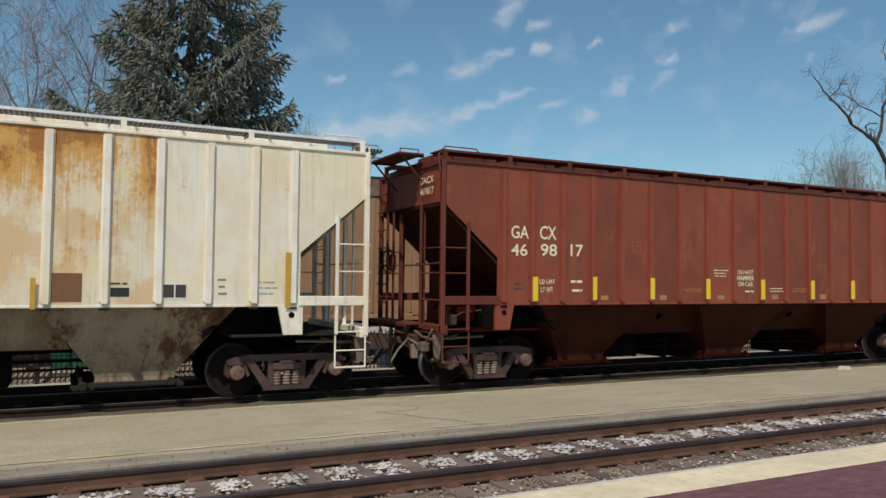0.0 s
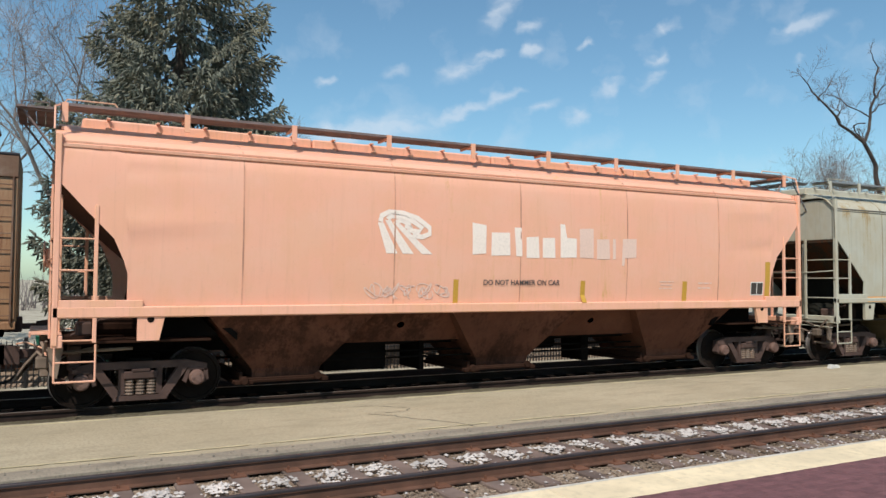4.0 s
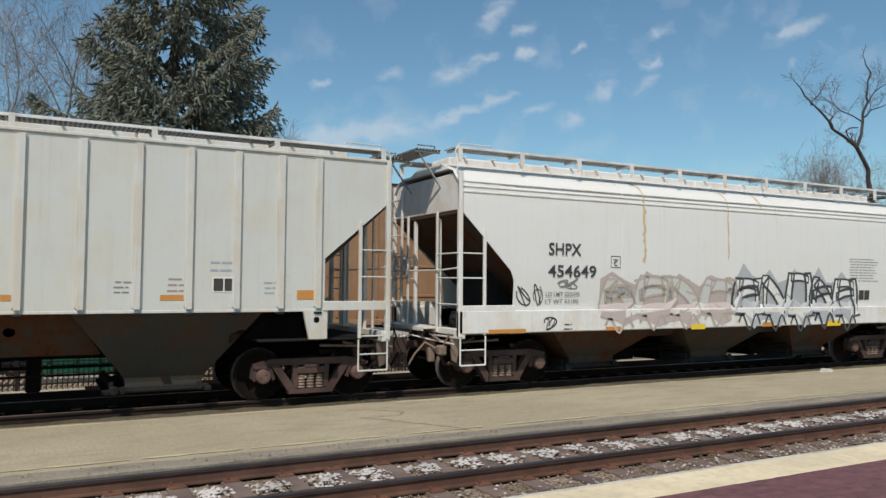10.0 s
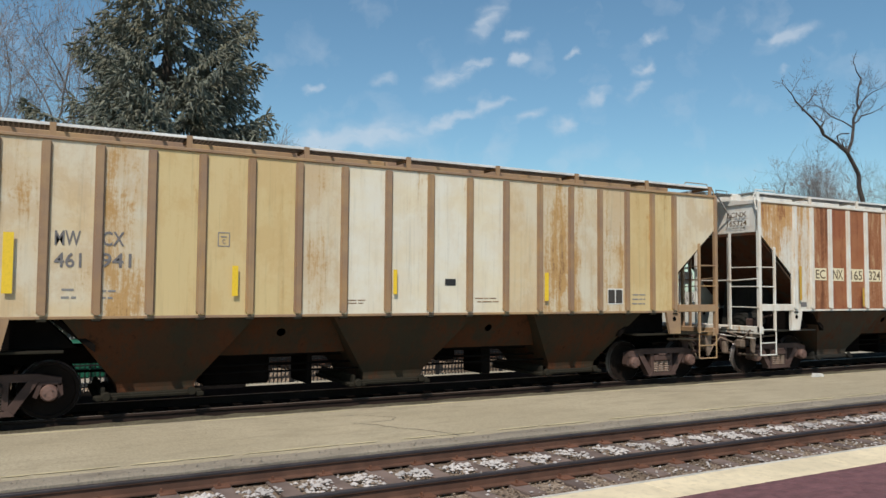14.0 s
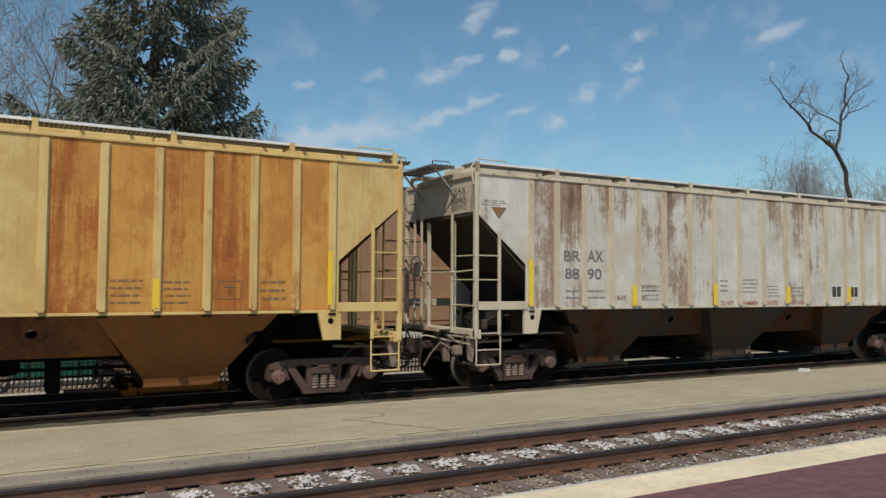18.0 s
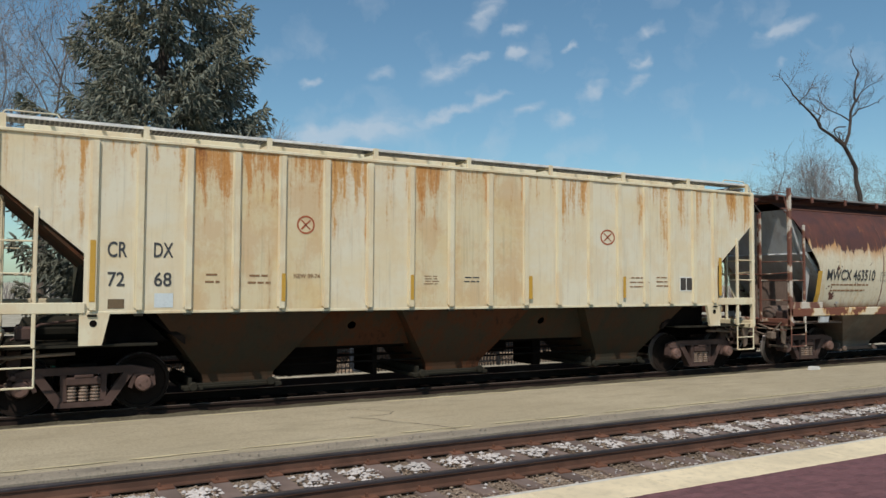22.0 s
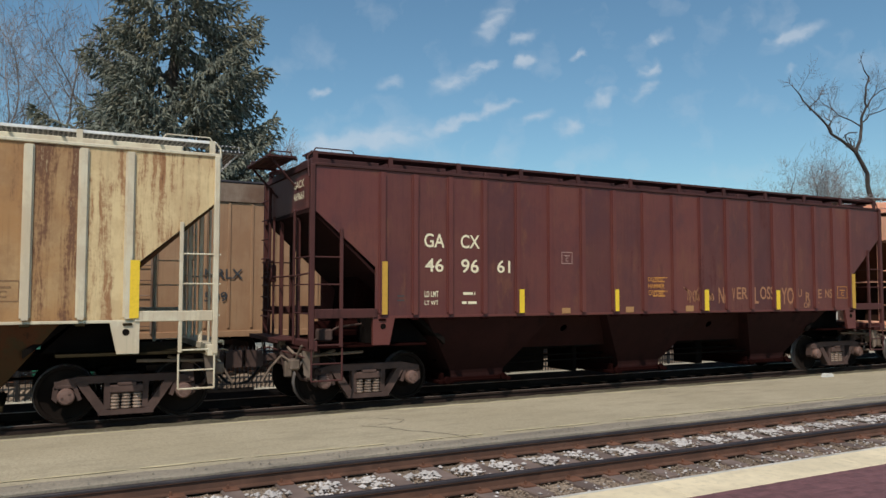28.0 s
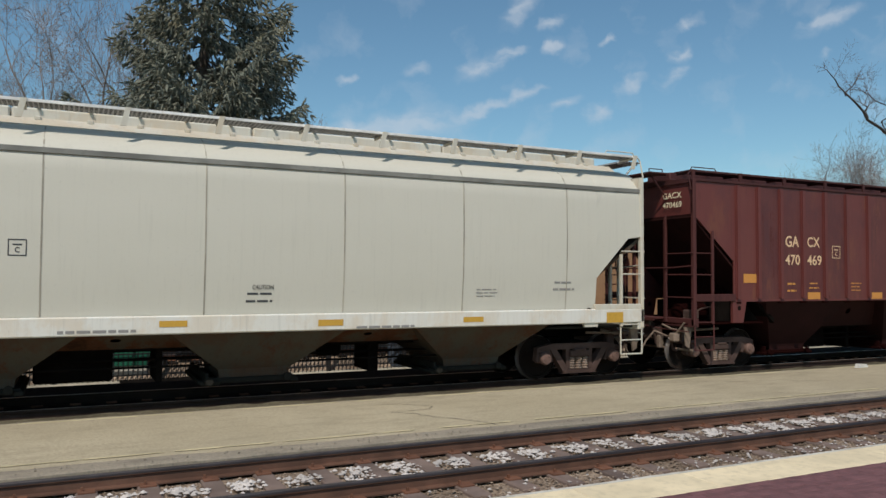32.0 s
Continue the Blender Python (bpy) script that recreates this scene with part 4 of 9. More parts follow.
    pipes.path([(e - s * 0.7, -0.98, 1.02), (e - s * 0.3, -1.02, 0.92), (e + s * 0.08, -0.98, 0.98), (e + s * 0.12, -0.7, 1.08)], 0.026, 6)
    pipes.path([(e + s * 0.08, 1.3, 1.1), (e + s * 0.12, 0.9, 0.8), (e + s * 0.3, 0.6, 0.62), (e + s * 0.5, 0.45, 0.36)], 0.02, 6)
    pipes.box(e + s * 0.02, e + s * 0.20, -1.18, -0.98, 0.70, 0.90, 0.03).box(e + s * 0.04, e + s * 0.16, -0.30, -0.12, 1.02, 1.19, 0.02).box(e + s * 0.0, e + s * 0.14, -0.62, -0.50, 0.52, 0.82, 0.02)
    pipes.tube((e - s * 1.2, -1.12, 0.98), (e + s * 0.02, -1.12, 0.94), 0.028, 6).tube((e - s * 0.25, -1.3, 0.50), (e - s * 0.25, 1.3, 0.50), 0.03, 6)
    pipes.prism([(e - s * 0.18, 1.05), (e + s * 0.04, 1.05), (e + s * 0.0, 0.62), (e - s * 0.10, 0.56)], -1.34, -1.30)
    part("end_piping", cached((key, "piping"), lambda: pipes), M_PIPE, car, "dusty pipes, levers and brackets at the car end")
    part("cut_lever", cached((key, "lever"), lambda: Solid().path([(e + s * 0.06, -1.5, 0.95), (e + s * 0.10, -0.6, 0.98), (e + s * 0.35, -0.2, 1.06), (e + s * 0.5, -0.05, 1.02)], 0.014, 6)), post, car)
    if brake:
        tank = Solid().lathe([(0.05, -0.55), (0.19, -0.50), (0.20, 0.0), (0.19, 0.50), (0.05, 0.55)], 14, (e - s * 0.95, -0.55, 1.36), "x")
        part("brake_reservoir", cached((key, "tank"), lambda: tank), dark, car, "steel air reservoir in a shade-dark colour")
        wheel = Solid()
        for k in range(20):
            a, b = 2 * math.pi * k / 20, 2 * math.pi * (k + 1) / 20
            wheel.tube((e + s * 0.12, 0.75 + 0.27 * math.cos(a), 2.5 + 0.27 * math.sin(a)), (e + s * 0.12, 0.75 + 0.27 * math.cos(b), 2.5 + 0.27 * math.sin(b)), 0.016, 5)
        for k in range(5):
            a = 2 * math.pi * k / 5
            wheel.tube((e + s * 0.10, 0.75, 2.5), (e + s * 0.12, 0.75 + 0.27 * math.cos(a), 2.5 + 0.27 * math.sin(a)), 0.012, 5)
        wheel.box(e - s * 0.02, e + s * 0.1, 0.62, 0.88, 2.3, 2.65, 0.02)
        part("brake_wheel", cached((key, "brakewheel"), lambda: wheel), post, car, "spoked hand brake wheel")
        pipe = Solid().path([(e - s * 0.3, -0.9, 1.2), (e - s * 0.7, -1.1, 1.45), (e - s * 1.2, -1.0, 1.5), (e - s * 1.5, -0.7, 1.25)], 0.022, 5)
        pipe.box(e - s * 0.35, e - s * 0.6, -1.15, -0.85, 1.2, 1.42, 0.03)
        part("brake_valve", cached((key, "valve"), lambda: pipe), M_FRAME, car, "brake valve with bent pipes")


def roof_gear(car, half, top, mats, kind, walk_y, walk_z, step=1.3, crown=1.42, drop=None, lean=0.0, hatch=0.36):
    """Running boards of grating on posts, hatches and the end platforms."""
    key = (kind, "roof", round(half, 2), step)
    drop = drop or walk_z - top + 0.06
    n = int((2 * half - 1.8) / step)
    for y in (-1, 1):
        for k in range(3):
            a = walk_y - 0.27 + k * 0.17
            part("running_board", cached((key, "board", y, k), lambda: Solid().box(-half + 0.05, half - 0.05, y * a, y * (a + 0.155), walk_z, walk_z + 0.028)), mats["walk"], car)
        part("walk_edge", cached((key, "edge", y), lambda: Solid().box(-half + 0.05, half - 0.05, y * (walk_y + 0.232), y * (walk_y + 0.252), walk_z - 0.012, walk_z + 0.036, 0.004)), mats.get("edge", mats["walk"]), car)
        for k in range(n + 1):
            x = -half + 0.12 + (2 * half - 0.24) * k / n

            def bracket():
                b, o = Solid(), y * (walk_y + 0.255)
                q = y * (walk_y + 0.29)
                z = walk_z + 0.034
                v = [(-0.045, o, z), (0.045, o, z), (0.045, q, z), (-0.045, q, z)] + [(c + lean, d + y * 0.25 * lean, z - drop) for c, d in ((-0.045, o), (0.045, o), (0.045, q), (-0.045, q))]
                b.add(v, [(0, 1, 2, 3), (7, 6, 5, 4), (0, 4, 5, 1), (1, 5, 6, 2), (2, 6, 7, 3), (3, 7, 4, 0)])
                return b.box(-0.02, 0.02, y * (walk_y + 0.25), y * (walk_y - 0.25), walk_z - 0.05, walk_z, 0.004)

            part("walk_bracket", cached((key, "bracket", y), bracket), mats["roof"], car, at=pose(x, 0, 0))
    for s in (-1, 1):
        e = s * half
        cross = Solid()
        for k in range(4):
            cross.box(e + s * (0.02 + 0.14 * k), e + s * (0.145 + 0.14 * k), -0.8, 0.8, walk_z - 0.01, walk_z + 0.025)
        for y in (-0.7, 0.7):
            cross.tube((e - s * 0.05, y, top - 0.35), (e + s * 0.5, y, walk_z), 0.022, 5).tube((e - s * 0.02, y, walk_z - 0.02), (e + s * 0.56, y, walk_z - 0.02), 0.025, 5)
            cross.path([(e + s * 0.1, y, walk_z), (e + s * 0.1, y, walk_z + 0.11), (e + s * 0.5, y, walk_z + 0.11), (e + s * 0.5, y, walk_z)], 0.012, 5)
        part("end_platform", cached((key, "cross", s), lambda: cross), mats["walk"], car)
        grab = Solid().path([(e - s * 0.9, -walk_y - 0.2, walk_z + 0.03), (e - s * 0.85, -walk_y - 0.2, walk_z + 0.10), (e - s * 0.15, -walk_y - 0.2, walk_z + 0.10), (e - s * 0.1, -walk_y - 0.2, walk_z + 0.03)], 0.012, 5)
        grab.path([(e - s * 0.05, -walk_y - 0.26, walk_z), (e + s * 0.02, -1.45, walk_z - 0.08), (e + s * 0.02, -1.55, walk_z - 0.45)], 0.016, 5)
        part("roof_grab", cached((key, "grab", s), lambda: grab), mats["roof"], car)
    rim = [(-crown, top), (-0.55, top + 0.17), (0.55, top + 0.17), (crown, top)]
    part("roof_crown", cached((key, "crown"), lambda: Solid().add([(x, y, z) for x in (-half + 0.12, half - 0.12) for y, z in rim], [(0, 1, 5, 4), (1, 2, 6, 5), (2, 3, 7, 6), (3, 0, 4, 7), (3, 2, 1, 0), (4, 5, 6, 7)])), mats["roof"], car, "cambered roof sheet")
    for k in range(4):
        long = (2 * half - 0.8) / 4
        x0, x1 = -half + 0.4 + k * long, -half + 0.4 + (k + 1) * long - 0.02
        h = Solid().box(x0, x1, -0.42, 0.42, top + 0.08, top + hatch, 0.03)
        for q in (0.1, 0.3, 0.5, 0.7, 0.9):
            x = x0 + (x1 - x0) * q
            h.box(x - 0.03, x + 0.03, -0.50, 0.50, top + hatch - 0.005, top + hatch + 0.025, 0.008).box(x - 0.05, x + 0.05, -0.62, -0.40, top + 0.12, top + 0.19, 0.01)
        part("hatch_cover", cached((key, "hatch", k), lambda: h), mats["roof"], car)


def under_gear(car, half, mats, sill, wide):
    key = ("under", round(half, 2), round(sill, 2))
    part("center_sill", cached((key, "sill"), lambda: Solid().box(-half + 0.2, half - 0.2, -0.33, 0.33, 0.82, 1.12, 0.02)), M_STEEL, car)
    centre = (2 * half - 7.7) / 2
    for k, x in enumerate((-centre, 0.0, centre)):
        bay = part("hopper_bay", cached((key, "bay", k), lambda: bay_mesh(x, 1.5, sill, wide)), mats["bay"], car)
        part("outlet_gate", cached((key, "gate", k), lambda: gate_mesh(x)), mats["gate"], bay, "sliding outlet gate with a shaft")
    for k, x in enumerate((-centre / 2, centre / 2)):
        w = centre / 2 - 1.44
        for e in (-1, 1):
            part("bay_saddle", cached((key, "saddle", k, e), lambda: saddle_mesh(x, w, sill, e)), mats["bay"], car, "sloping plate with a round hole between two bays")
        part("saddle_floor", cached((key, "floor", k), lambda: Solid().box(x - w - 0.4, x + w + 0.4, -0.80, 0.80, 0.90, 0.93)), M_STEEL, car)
    gear = Solid().box(-centre + 0.85, -centre / 2 - 0.12, -0.34, 0.34, 0.34, 0.92, 0.04).box(-centre / 2 + 0.55, -centre / 2 + 0.66, -0.5, 0.5, 0.3, 0.95, 0.02)
    gear.lathe([(0.05, centre / 2 - 0.75), (0.15, centre / 2 - 0.70), (0.15, centre / 2 - 0.30), (0.05, centre / 2 - 0.25)], 12, (0, 0.2, 0.72), "x")
    gear.box(centre / 2 + 0.12, centre / 2 + 0.34, -0.4, 0.4, 0.3, 0.95, 0.02).tube((-centre, -0.75, 0.60), (centre, -0.75, 0.60), 0.02, 5)
    part("brake_gear", cached((key, "gear"), lambda: gear), M_STEEL, car, "shade-dark brake cylinder and levers between the bays")
    part("brake_rod", cached((key, "rod"), lambda: Solid().tube((-half + 3, -0.5, 0.7), (half - 3, -0.5, 0.7), 0.02, 5).tube((-half + 2.5, 0.42, 0.62), (half - 2.5, 0.42, 0.62), 0.025, 5)), M_STEEL, car)
    for s in (-1, 1):
        make_truck(car, s * (half - 1.34))


def begin_car(name, label, left, half):
    car = thing(name, label, "freight car", group="hopper cars of the train")
    car["start_x"] = left + half
    CARS.append((car, left + half))
    return car


def ribbed_car(label, left, mats, special={}, post_special={}, brake=True, half=8.24):
    """A covered hopper with a flat side of panels between upright posts."""
    car = begin_car("hopper_car", label, left, half)
    top, zs = 4.37, 1.65
    key = ("rib", round(half, 2))
    posts = [-half + 1.40]
    k = (2 * half - 2.80) / sum(RIB_GAPS)
    for g in RIB_GAPS:
        posts.append(posts[-1] + g * k)
    cut = [(-half, 3.65), (-half + 1.27, 2.56)]
    for i in range(17):
        m = special.get(i, mats["panel"])
        me = cached((key, "panel", i), lambda: Solid().box(posts[i] + 0.002, posts[i + 1] - 0.002, -1.552, -1.525, zs, top - 0.002))
        part("side_panel", me, m, car)
    for s in (-1, 1):
        poly = [(s * half, top), (s * half, cut[0][1]), (s * (half - 1.27), cut[1][1]), (s * (half - 1.27), zs), (s * (half - 1.398), zs), (s * (half - 1.398), top)]
        part("end_panel", cached((key, "endpanel", s), lambda: Solid().prism(poly, -1.552, -1.525)), special.get("left" if s < 0 else "right", mats["panel"]), car)
        part("far_end_panel", cached((key, "farendpanel", s), lambda: Solid().prism(poly, 1.552, 1.525)), mats["panel"], car)
    part("far_side", cached((key, "far"), lambda: Solid().box(posts[0], posts[-1], 1.525, 1.552, zs, top)), mats["panel"], car)
    rib = cached((key, "rib"), lambda: Solid().prism([(-0.075, zs + 0.06), (-0.075, top - 0.06), (-0.06, top - 0.03), (0.06, top - 0.03), (0.075, top - 0.06), (0.075, zs + 0.06)], -1.553, -1.575)
                 .prism([(-0.048, zs + 0.03), (-0.048, top - 0.03), (0.048, top - 0.03), (0.048, zs + 0.03)], -1.574, -1.606))
    for i, x in enumerate(posts):
        part("side_post", rib, post_special.get(i, mats["post"]), car, at=pose(x, 0, 0))
        part("post_foot", cached((key, "foot"), lambda: Solid().box(-0.07, 0.07, -1.60, -1.50, zs - 0.075, zs - 0.035, 0.01)), mats["under"], car, at=pose(x, 0, 0))
        part("far_post", rib, mats["post"], car, at=pose(x, 0, 0, 0, 0, 180))
    for y in (-1, 1):
        part("side_sill", cached((key, "sill", y), lambda: Solid().box(-half + 1.28, half - 1.28, y * 1.49, y * 1.558, zs - 0.035, zs + 0.012, 0.006)), mats["sill"], car)
        part("top_chord", cached((key, "chord", y), lambda: Solid().box(-half, half, y * 1.50, y * 1.585, top, top + 0.055, 0.01)), mats["roof"], car)
    roof = Solid()
    v = [(x, y, z) for x in (-half, half) for y, z in ((-1.56, top + 0.05), (-0.5, top + 0.11), (0.5, top + 0.11), (1.56, top + 0.05), (1.5, top - 0.02), (-1.5, top - 0.02))]
    roof.add(v, [(0, 6, 7, 1), (1, 7, 8, 2), (2, 8, 9, 3), (3, 9, 10, 4), (4, 10, 11, 5), (5, 11, 6, 0), (0, 1, 2, 3, 4, 5), (11, 10, 9, 8, 7, 6)])
    part("roof", cached((key, "roof"), lambda: roof), mats["roof"], car)
    roof_gear(car, half, top, mats, "rib", 1.20, top + 0.245, mats["step"])
    for s in (-1, 1):
        end_gear(car, s, half, cut, mats, zs, top, "rib", brake and s < 0)
    under_gear(car, half, mats, zs - 0.036, 1.50)
    return car


def box_car(left, length, paint, dark):
    """A tall boxcar: ribbed sheet sides, a sliding door, a flat roof and two trucks."""
    h = length / 2
    car = thing("boxcar", "tan brown rusted tall boxcar standing on the far track", "freight car", group="standing boxcars", at=pose(left + h, PARKED_Y, 0))
    for e in (-1, 1):
        for k, (a, b) in enumerate(((-h, -1.6), (1.6, h))):
            wall = part("side_wall", Solid().box(a, b, e * 1.53, e * 1.50, 1.02, 5.10), paint, car)
            n = int((b - a) / 0.6)
            for i in range(n + 1):
                x = a + 0.06 + (b - a - 0.12) * i / n
                part("side_rib", cached(("boxcar_rib", e), lambda: Solid().box(-0.04, 0.04, e * 1.56, e * 1.53, 1.1, 4.55, 0.01)), paint, wall, at=pose(x, 0, 0))
        door = part("door", Solid().box(-1.62, 1.62, e * 1.585, e * 1.54, 1.0, 4.62, 0.02), paint, car)
        for z in (1.7, 2.6, 3.5):
            part("door_rib", Solid().box(-1.55, 1.55, e * 1.615, e * 1.583, z, z + 0.08, 0.01), paint, door)
        part("side_sill", Solid().box(-h, h, e * 1.56, e * 1.40, 0.86, 1.03, 0.01), paint, car)
        # band in darker brown, giving the eave shade by colour
        part("top_rail", Solid().box(-h, h, e * 1.58, e * 1.45, 4.58, 5.13, 0.02), dark, car, "upper band coloured darker for the shade of the eave")
        part("end_wall", Solid().box(e * h, e * (h - 0.06), -1.5, 1.5, 1.02, 5.1), paint, car)
        part("coupler", coupler_mesh(e, h), M_FRAME, car, "rusty knuckle coupler")
        make_truck(car, e * (h - 2.2))
        ladder = part("ladder", Solid().box(e * (h - 0.1), e * (h - 0.14), -1.62, -1.57, 1.0, 4.6).box(e * (h - 0.55), e * (h - 0.59), -1.62, -1.57, 1.0, 4.6), dark, car)
        for i in range(9):
            part("rung", Solid().tube((e * (h - 0.12), -1.6, 1.2 + 0.4 * i), (e * (h - 0.57), -1.6, 1.2 + 0.4 * i), 0.013, 5), dark, ladder)
    part("roof", Solid().box(-h, h, -1.6, 1.6, 5.12, 5.19, 0.02), M_RAILTOP, car, "dark flat roof")
    part("center_sill", Solid().box(-h + 0.3, h - 0.3, -0.35, 0.35, 0.6, 0.9, 0.02), M_STEEL, car)
    return car


def sheet(xs, low, prof, rows, thick=0.02, side=-1):
    """A curved wall over x: from low(x) up along the section prof of (half width, height)."""
    ys, zs = [p[0] for p in prof], [p[1] for p in prof]
    v, f = [], []
    for x in xs:
        z0 = low(x)
        for j in range(rows + 1):
            q = j / rows
            z = z0 + (zs[-1] - z0) * (1 - (1 - q) ** 1.6)
            y = float(np.interp(z, zs, ys))
            v.append((x, side * y, z))
        for j in range(rows + 1):
            a = v[len(v) - rows - 1]
            v.append((a[0], a[1] - side * thick, a[2] - (thick if j == rows else 0)))
    n = 2 * (rows + 1)
    for i in range(len(xs) - 1):
        a, b = i * n, (i + 1) * n
        for j in range(rows):
            q = (a + j, b + j, b + j + 1, a + j + 1)
            r = (a + rows + 1 + j, a + rows + 2 + j, b + rows + 2 + j, b + rows + 1 + j)
            f += [q if side < 0 else q[::-1], r if side < 0 else r[::-1]]
        f += [(a, a + rows + 1, b + rows + 1, b), (a + rows, b + rows, b + 2 * rows + 1, a + 2 * rows + 1)]
    for a in (0, (len(xs) - 1) * n):
        f += [(a + j, a + j + 1, a + rows + 2 + j, a + rows + 1 + j) for j in range(rows)]
    return Solid().add(v, f)


def smooth_car(label, left, half, mats, cut, prof, seams, sill, kind, chord=None, brake=True, walk=(1.05, 4.62), special={}, seam_mat=None):
    """A covered hopper with a smooth bulging side on a straight side sill."""
    car = begin_car("hopper_car", label, left, half)
    s0, s1 = sill
    top = prof[-1][1]
    pts = sorted(cut)
    low_x, low_z = [p[0] for p in pts] + [pts[-1][0] + 0.002], [p[1] for p in pts] + [s1]

    def low(x):
        return float(np.interp(half - abs(x), low_x, low_z))

    marks = [-half + pts[0][0]] + list(seams) + [half - pts[0][0]]
    dense = sorted({-half + p for p in low_x} | {half - p for p in low_x} | {q * (half - pts[0][0] - d * (pts[-1][0] - pts[0][0]) / 8) for q in (-1, 1) for d in range(9)})
    for side in (-1, 1):
        for i, (a, b) in enumerate(zip(marks, marks[1:])):
            a1, b1 = a + (0.003 if i else 0), b - (0.003 if i < len(marks) - 2 else 0)
            xs = sorted({a1, b1} | {x for x in dense if a1 < x < b1})
            me = sheet(xs, low, prof, 14, 0.02, side).mesh("side_panel", True)
            me.set_sharp_from_angle(angle=radians(30))
            part("side_panel" if side < 0 else "far_panel", me, special.get(i, mats["panel"]), car)
    for x in seams:
        band = sheet([x - 0.012, x + 0.012], low, [(y + 0.006, z) for y, z in prof], 12, 0.02, -1)
        part("weld_seam", band, seam_mat or mats["seam"], car)
    yt = prof[-1][0]
    part("roof", Solid().box(-half + pts[0][0], half - pts[0][0], -yt + 0.0, yt - 0.0, top - 0.03, top + 0.02, 0.01), mats["roof"], car)
    for y in (-1, 1):
        part("side_sill", Solid().box(-half, half, y * 1.50, y * 1.60, s0, s1, 0.02), mats["sill"], car)
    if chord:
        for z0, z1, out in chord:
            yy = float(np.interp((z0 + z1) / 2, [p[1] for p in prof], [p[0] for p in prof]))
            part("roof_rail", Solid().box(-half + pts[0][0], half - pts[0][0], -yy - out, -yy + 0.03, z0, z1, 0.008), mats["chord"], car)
    roof_gear(car, half, top, mats, (kind, left), walk[0], walk[1], {"cglx": 1.05, "pink": 1.65}.get(kind, 1.3), min(1.42, yt), 0.16 if kind == "round" else 0.30, -0.07 if kind == "nahx" else 0.0, 0.16 if kind == "round" else 0.36)
    for s in (-1, 1):
        end_gear(car, s, half, [(0, cut[0][1])], mats, s1 - 0.05 if kind != "round" else s1, 4.32, kind, brake and s < 0)
    under_gear(car, half, mats, s0 - 0.004, 1.44)
    return car

# ---------------------------------------------------------------- paints of the cars
BROWN_RUST, ORANGE_RUST, YELLOW_RUST = (0.16, 0.06, 0.028), (0.36, 0.135, 0.035), (0.50, 0.31, 0.11)


def livery(panel, post=None, under=(0.09, 0.075, 0.062), bay=None, roof=None, walk=None, name="car"):
    """The materials of one car from its paint."""
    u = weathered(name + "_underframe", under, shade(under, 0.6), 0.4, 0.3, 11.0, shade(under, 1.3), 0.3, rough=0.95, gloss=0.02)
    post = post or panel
    # bay, gate and slope colours are darkened: shade below the car is painted in
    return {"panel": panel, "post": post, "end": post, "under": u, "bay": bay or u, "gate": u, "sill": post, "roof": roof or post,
            "walk": walk or grating(name + "_grating", (0.48, 0.47, 0.45)), "seam": post, "chord": post, "step": 1.3, "slope": bay or u}


def red_brown(name, base, faded, rusty=0.25):
    panel = weathered(name + "_paint", base, shade(base, 0.62), rusty, 0.45, 23.0, faded, 0.8, shade(base, 0.45), 0.5, 0.8, 0.0, 0.35, stain=(min(1, base[0] * 1.15), base[1] * 1.4, base[2] * 1.2),
                      mottle=((base[0] * 0.62, base[1] * 0.78, base[2] * 0.95), (base[0] * 1.25, base[1] * 1.75, base[2] * 1.1)))
    post = weathered(name + "_post_paint", shade(base, 0.95), shade(base, 0.6), rusty, 0.5, 9.0, faded, 0.4, shade(base, 0.4), 0.5)
    # bay and underframe scaled far below the body colour to carry their shade
    bay = weathered(name + "_shaded_bay_paint", shade(base, 0.17), shade(base, 0.10), 0.4, 0.4, 9.0, shade(base, 0.28), 0.4, rough=0.85, gloss=0.15)
    roof = plain(name + "_walkway", shade(base, 0.5), 0.7, 0.2, 0.3, 12)
    m = livery(panel, post, shade(base, 0.10), bay, roof, roof, name)
    m["gear"] = weathered(name + "_end_gear", shade(base, 0.5), shade(base, 0.3), 0.4, 0.5, 9.0, shade(base, 0.75), 0.4, rough=0.7)
    return m


def pale(name, base, rust=ORANGE_RUST, amount=0.35, streak=0.6, fade=(0.62, 0.5, 0.28), faded=0.35, deep=None, post=None, vary=0.0, tops=0.0, bay=0.15, soil=0.45, stain=None):
    panel = weathered(name + "_paint", base, rust, amount, streak, 19.0, fade, faded, deep, 0.5, vary, tops, soil, stain=stain)
    post = weathered(name + "_post_paint", post or base, rust, amount * 0.6, 0.5, 9.0, fade, faded * 0.6, deep, 0.5)
    # body colour cut down for bays and underframe, with their shade in the paint
    bays = weathered(name + "_shaded_bay_paint", tuple(0.6 * bay * v * k for v, k in zip(base, (1.0, 0.90, 0.78))), tuple(0.55 * v for v in BROWN_RUST), 0.56, 0.35, 9.0, shade(base, bay * 0.4), 0.5, (0.04, 0.02, 0.012), rough=0.9, soil=0.6, gloss=0.1)
    m = livery(panel, post, shade(base, 0.045), bays, post, None, name)
    m["edge"], m["step"] = plain(name + "_walk_edge", (0.76, 0.75, 0.72), 0.55, 0.2, 0.2, 10), 1.75
    return m


STANDING = []


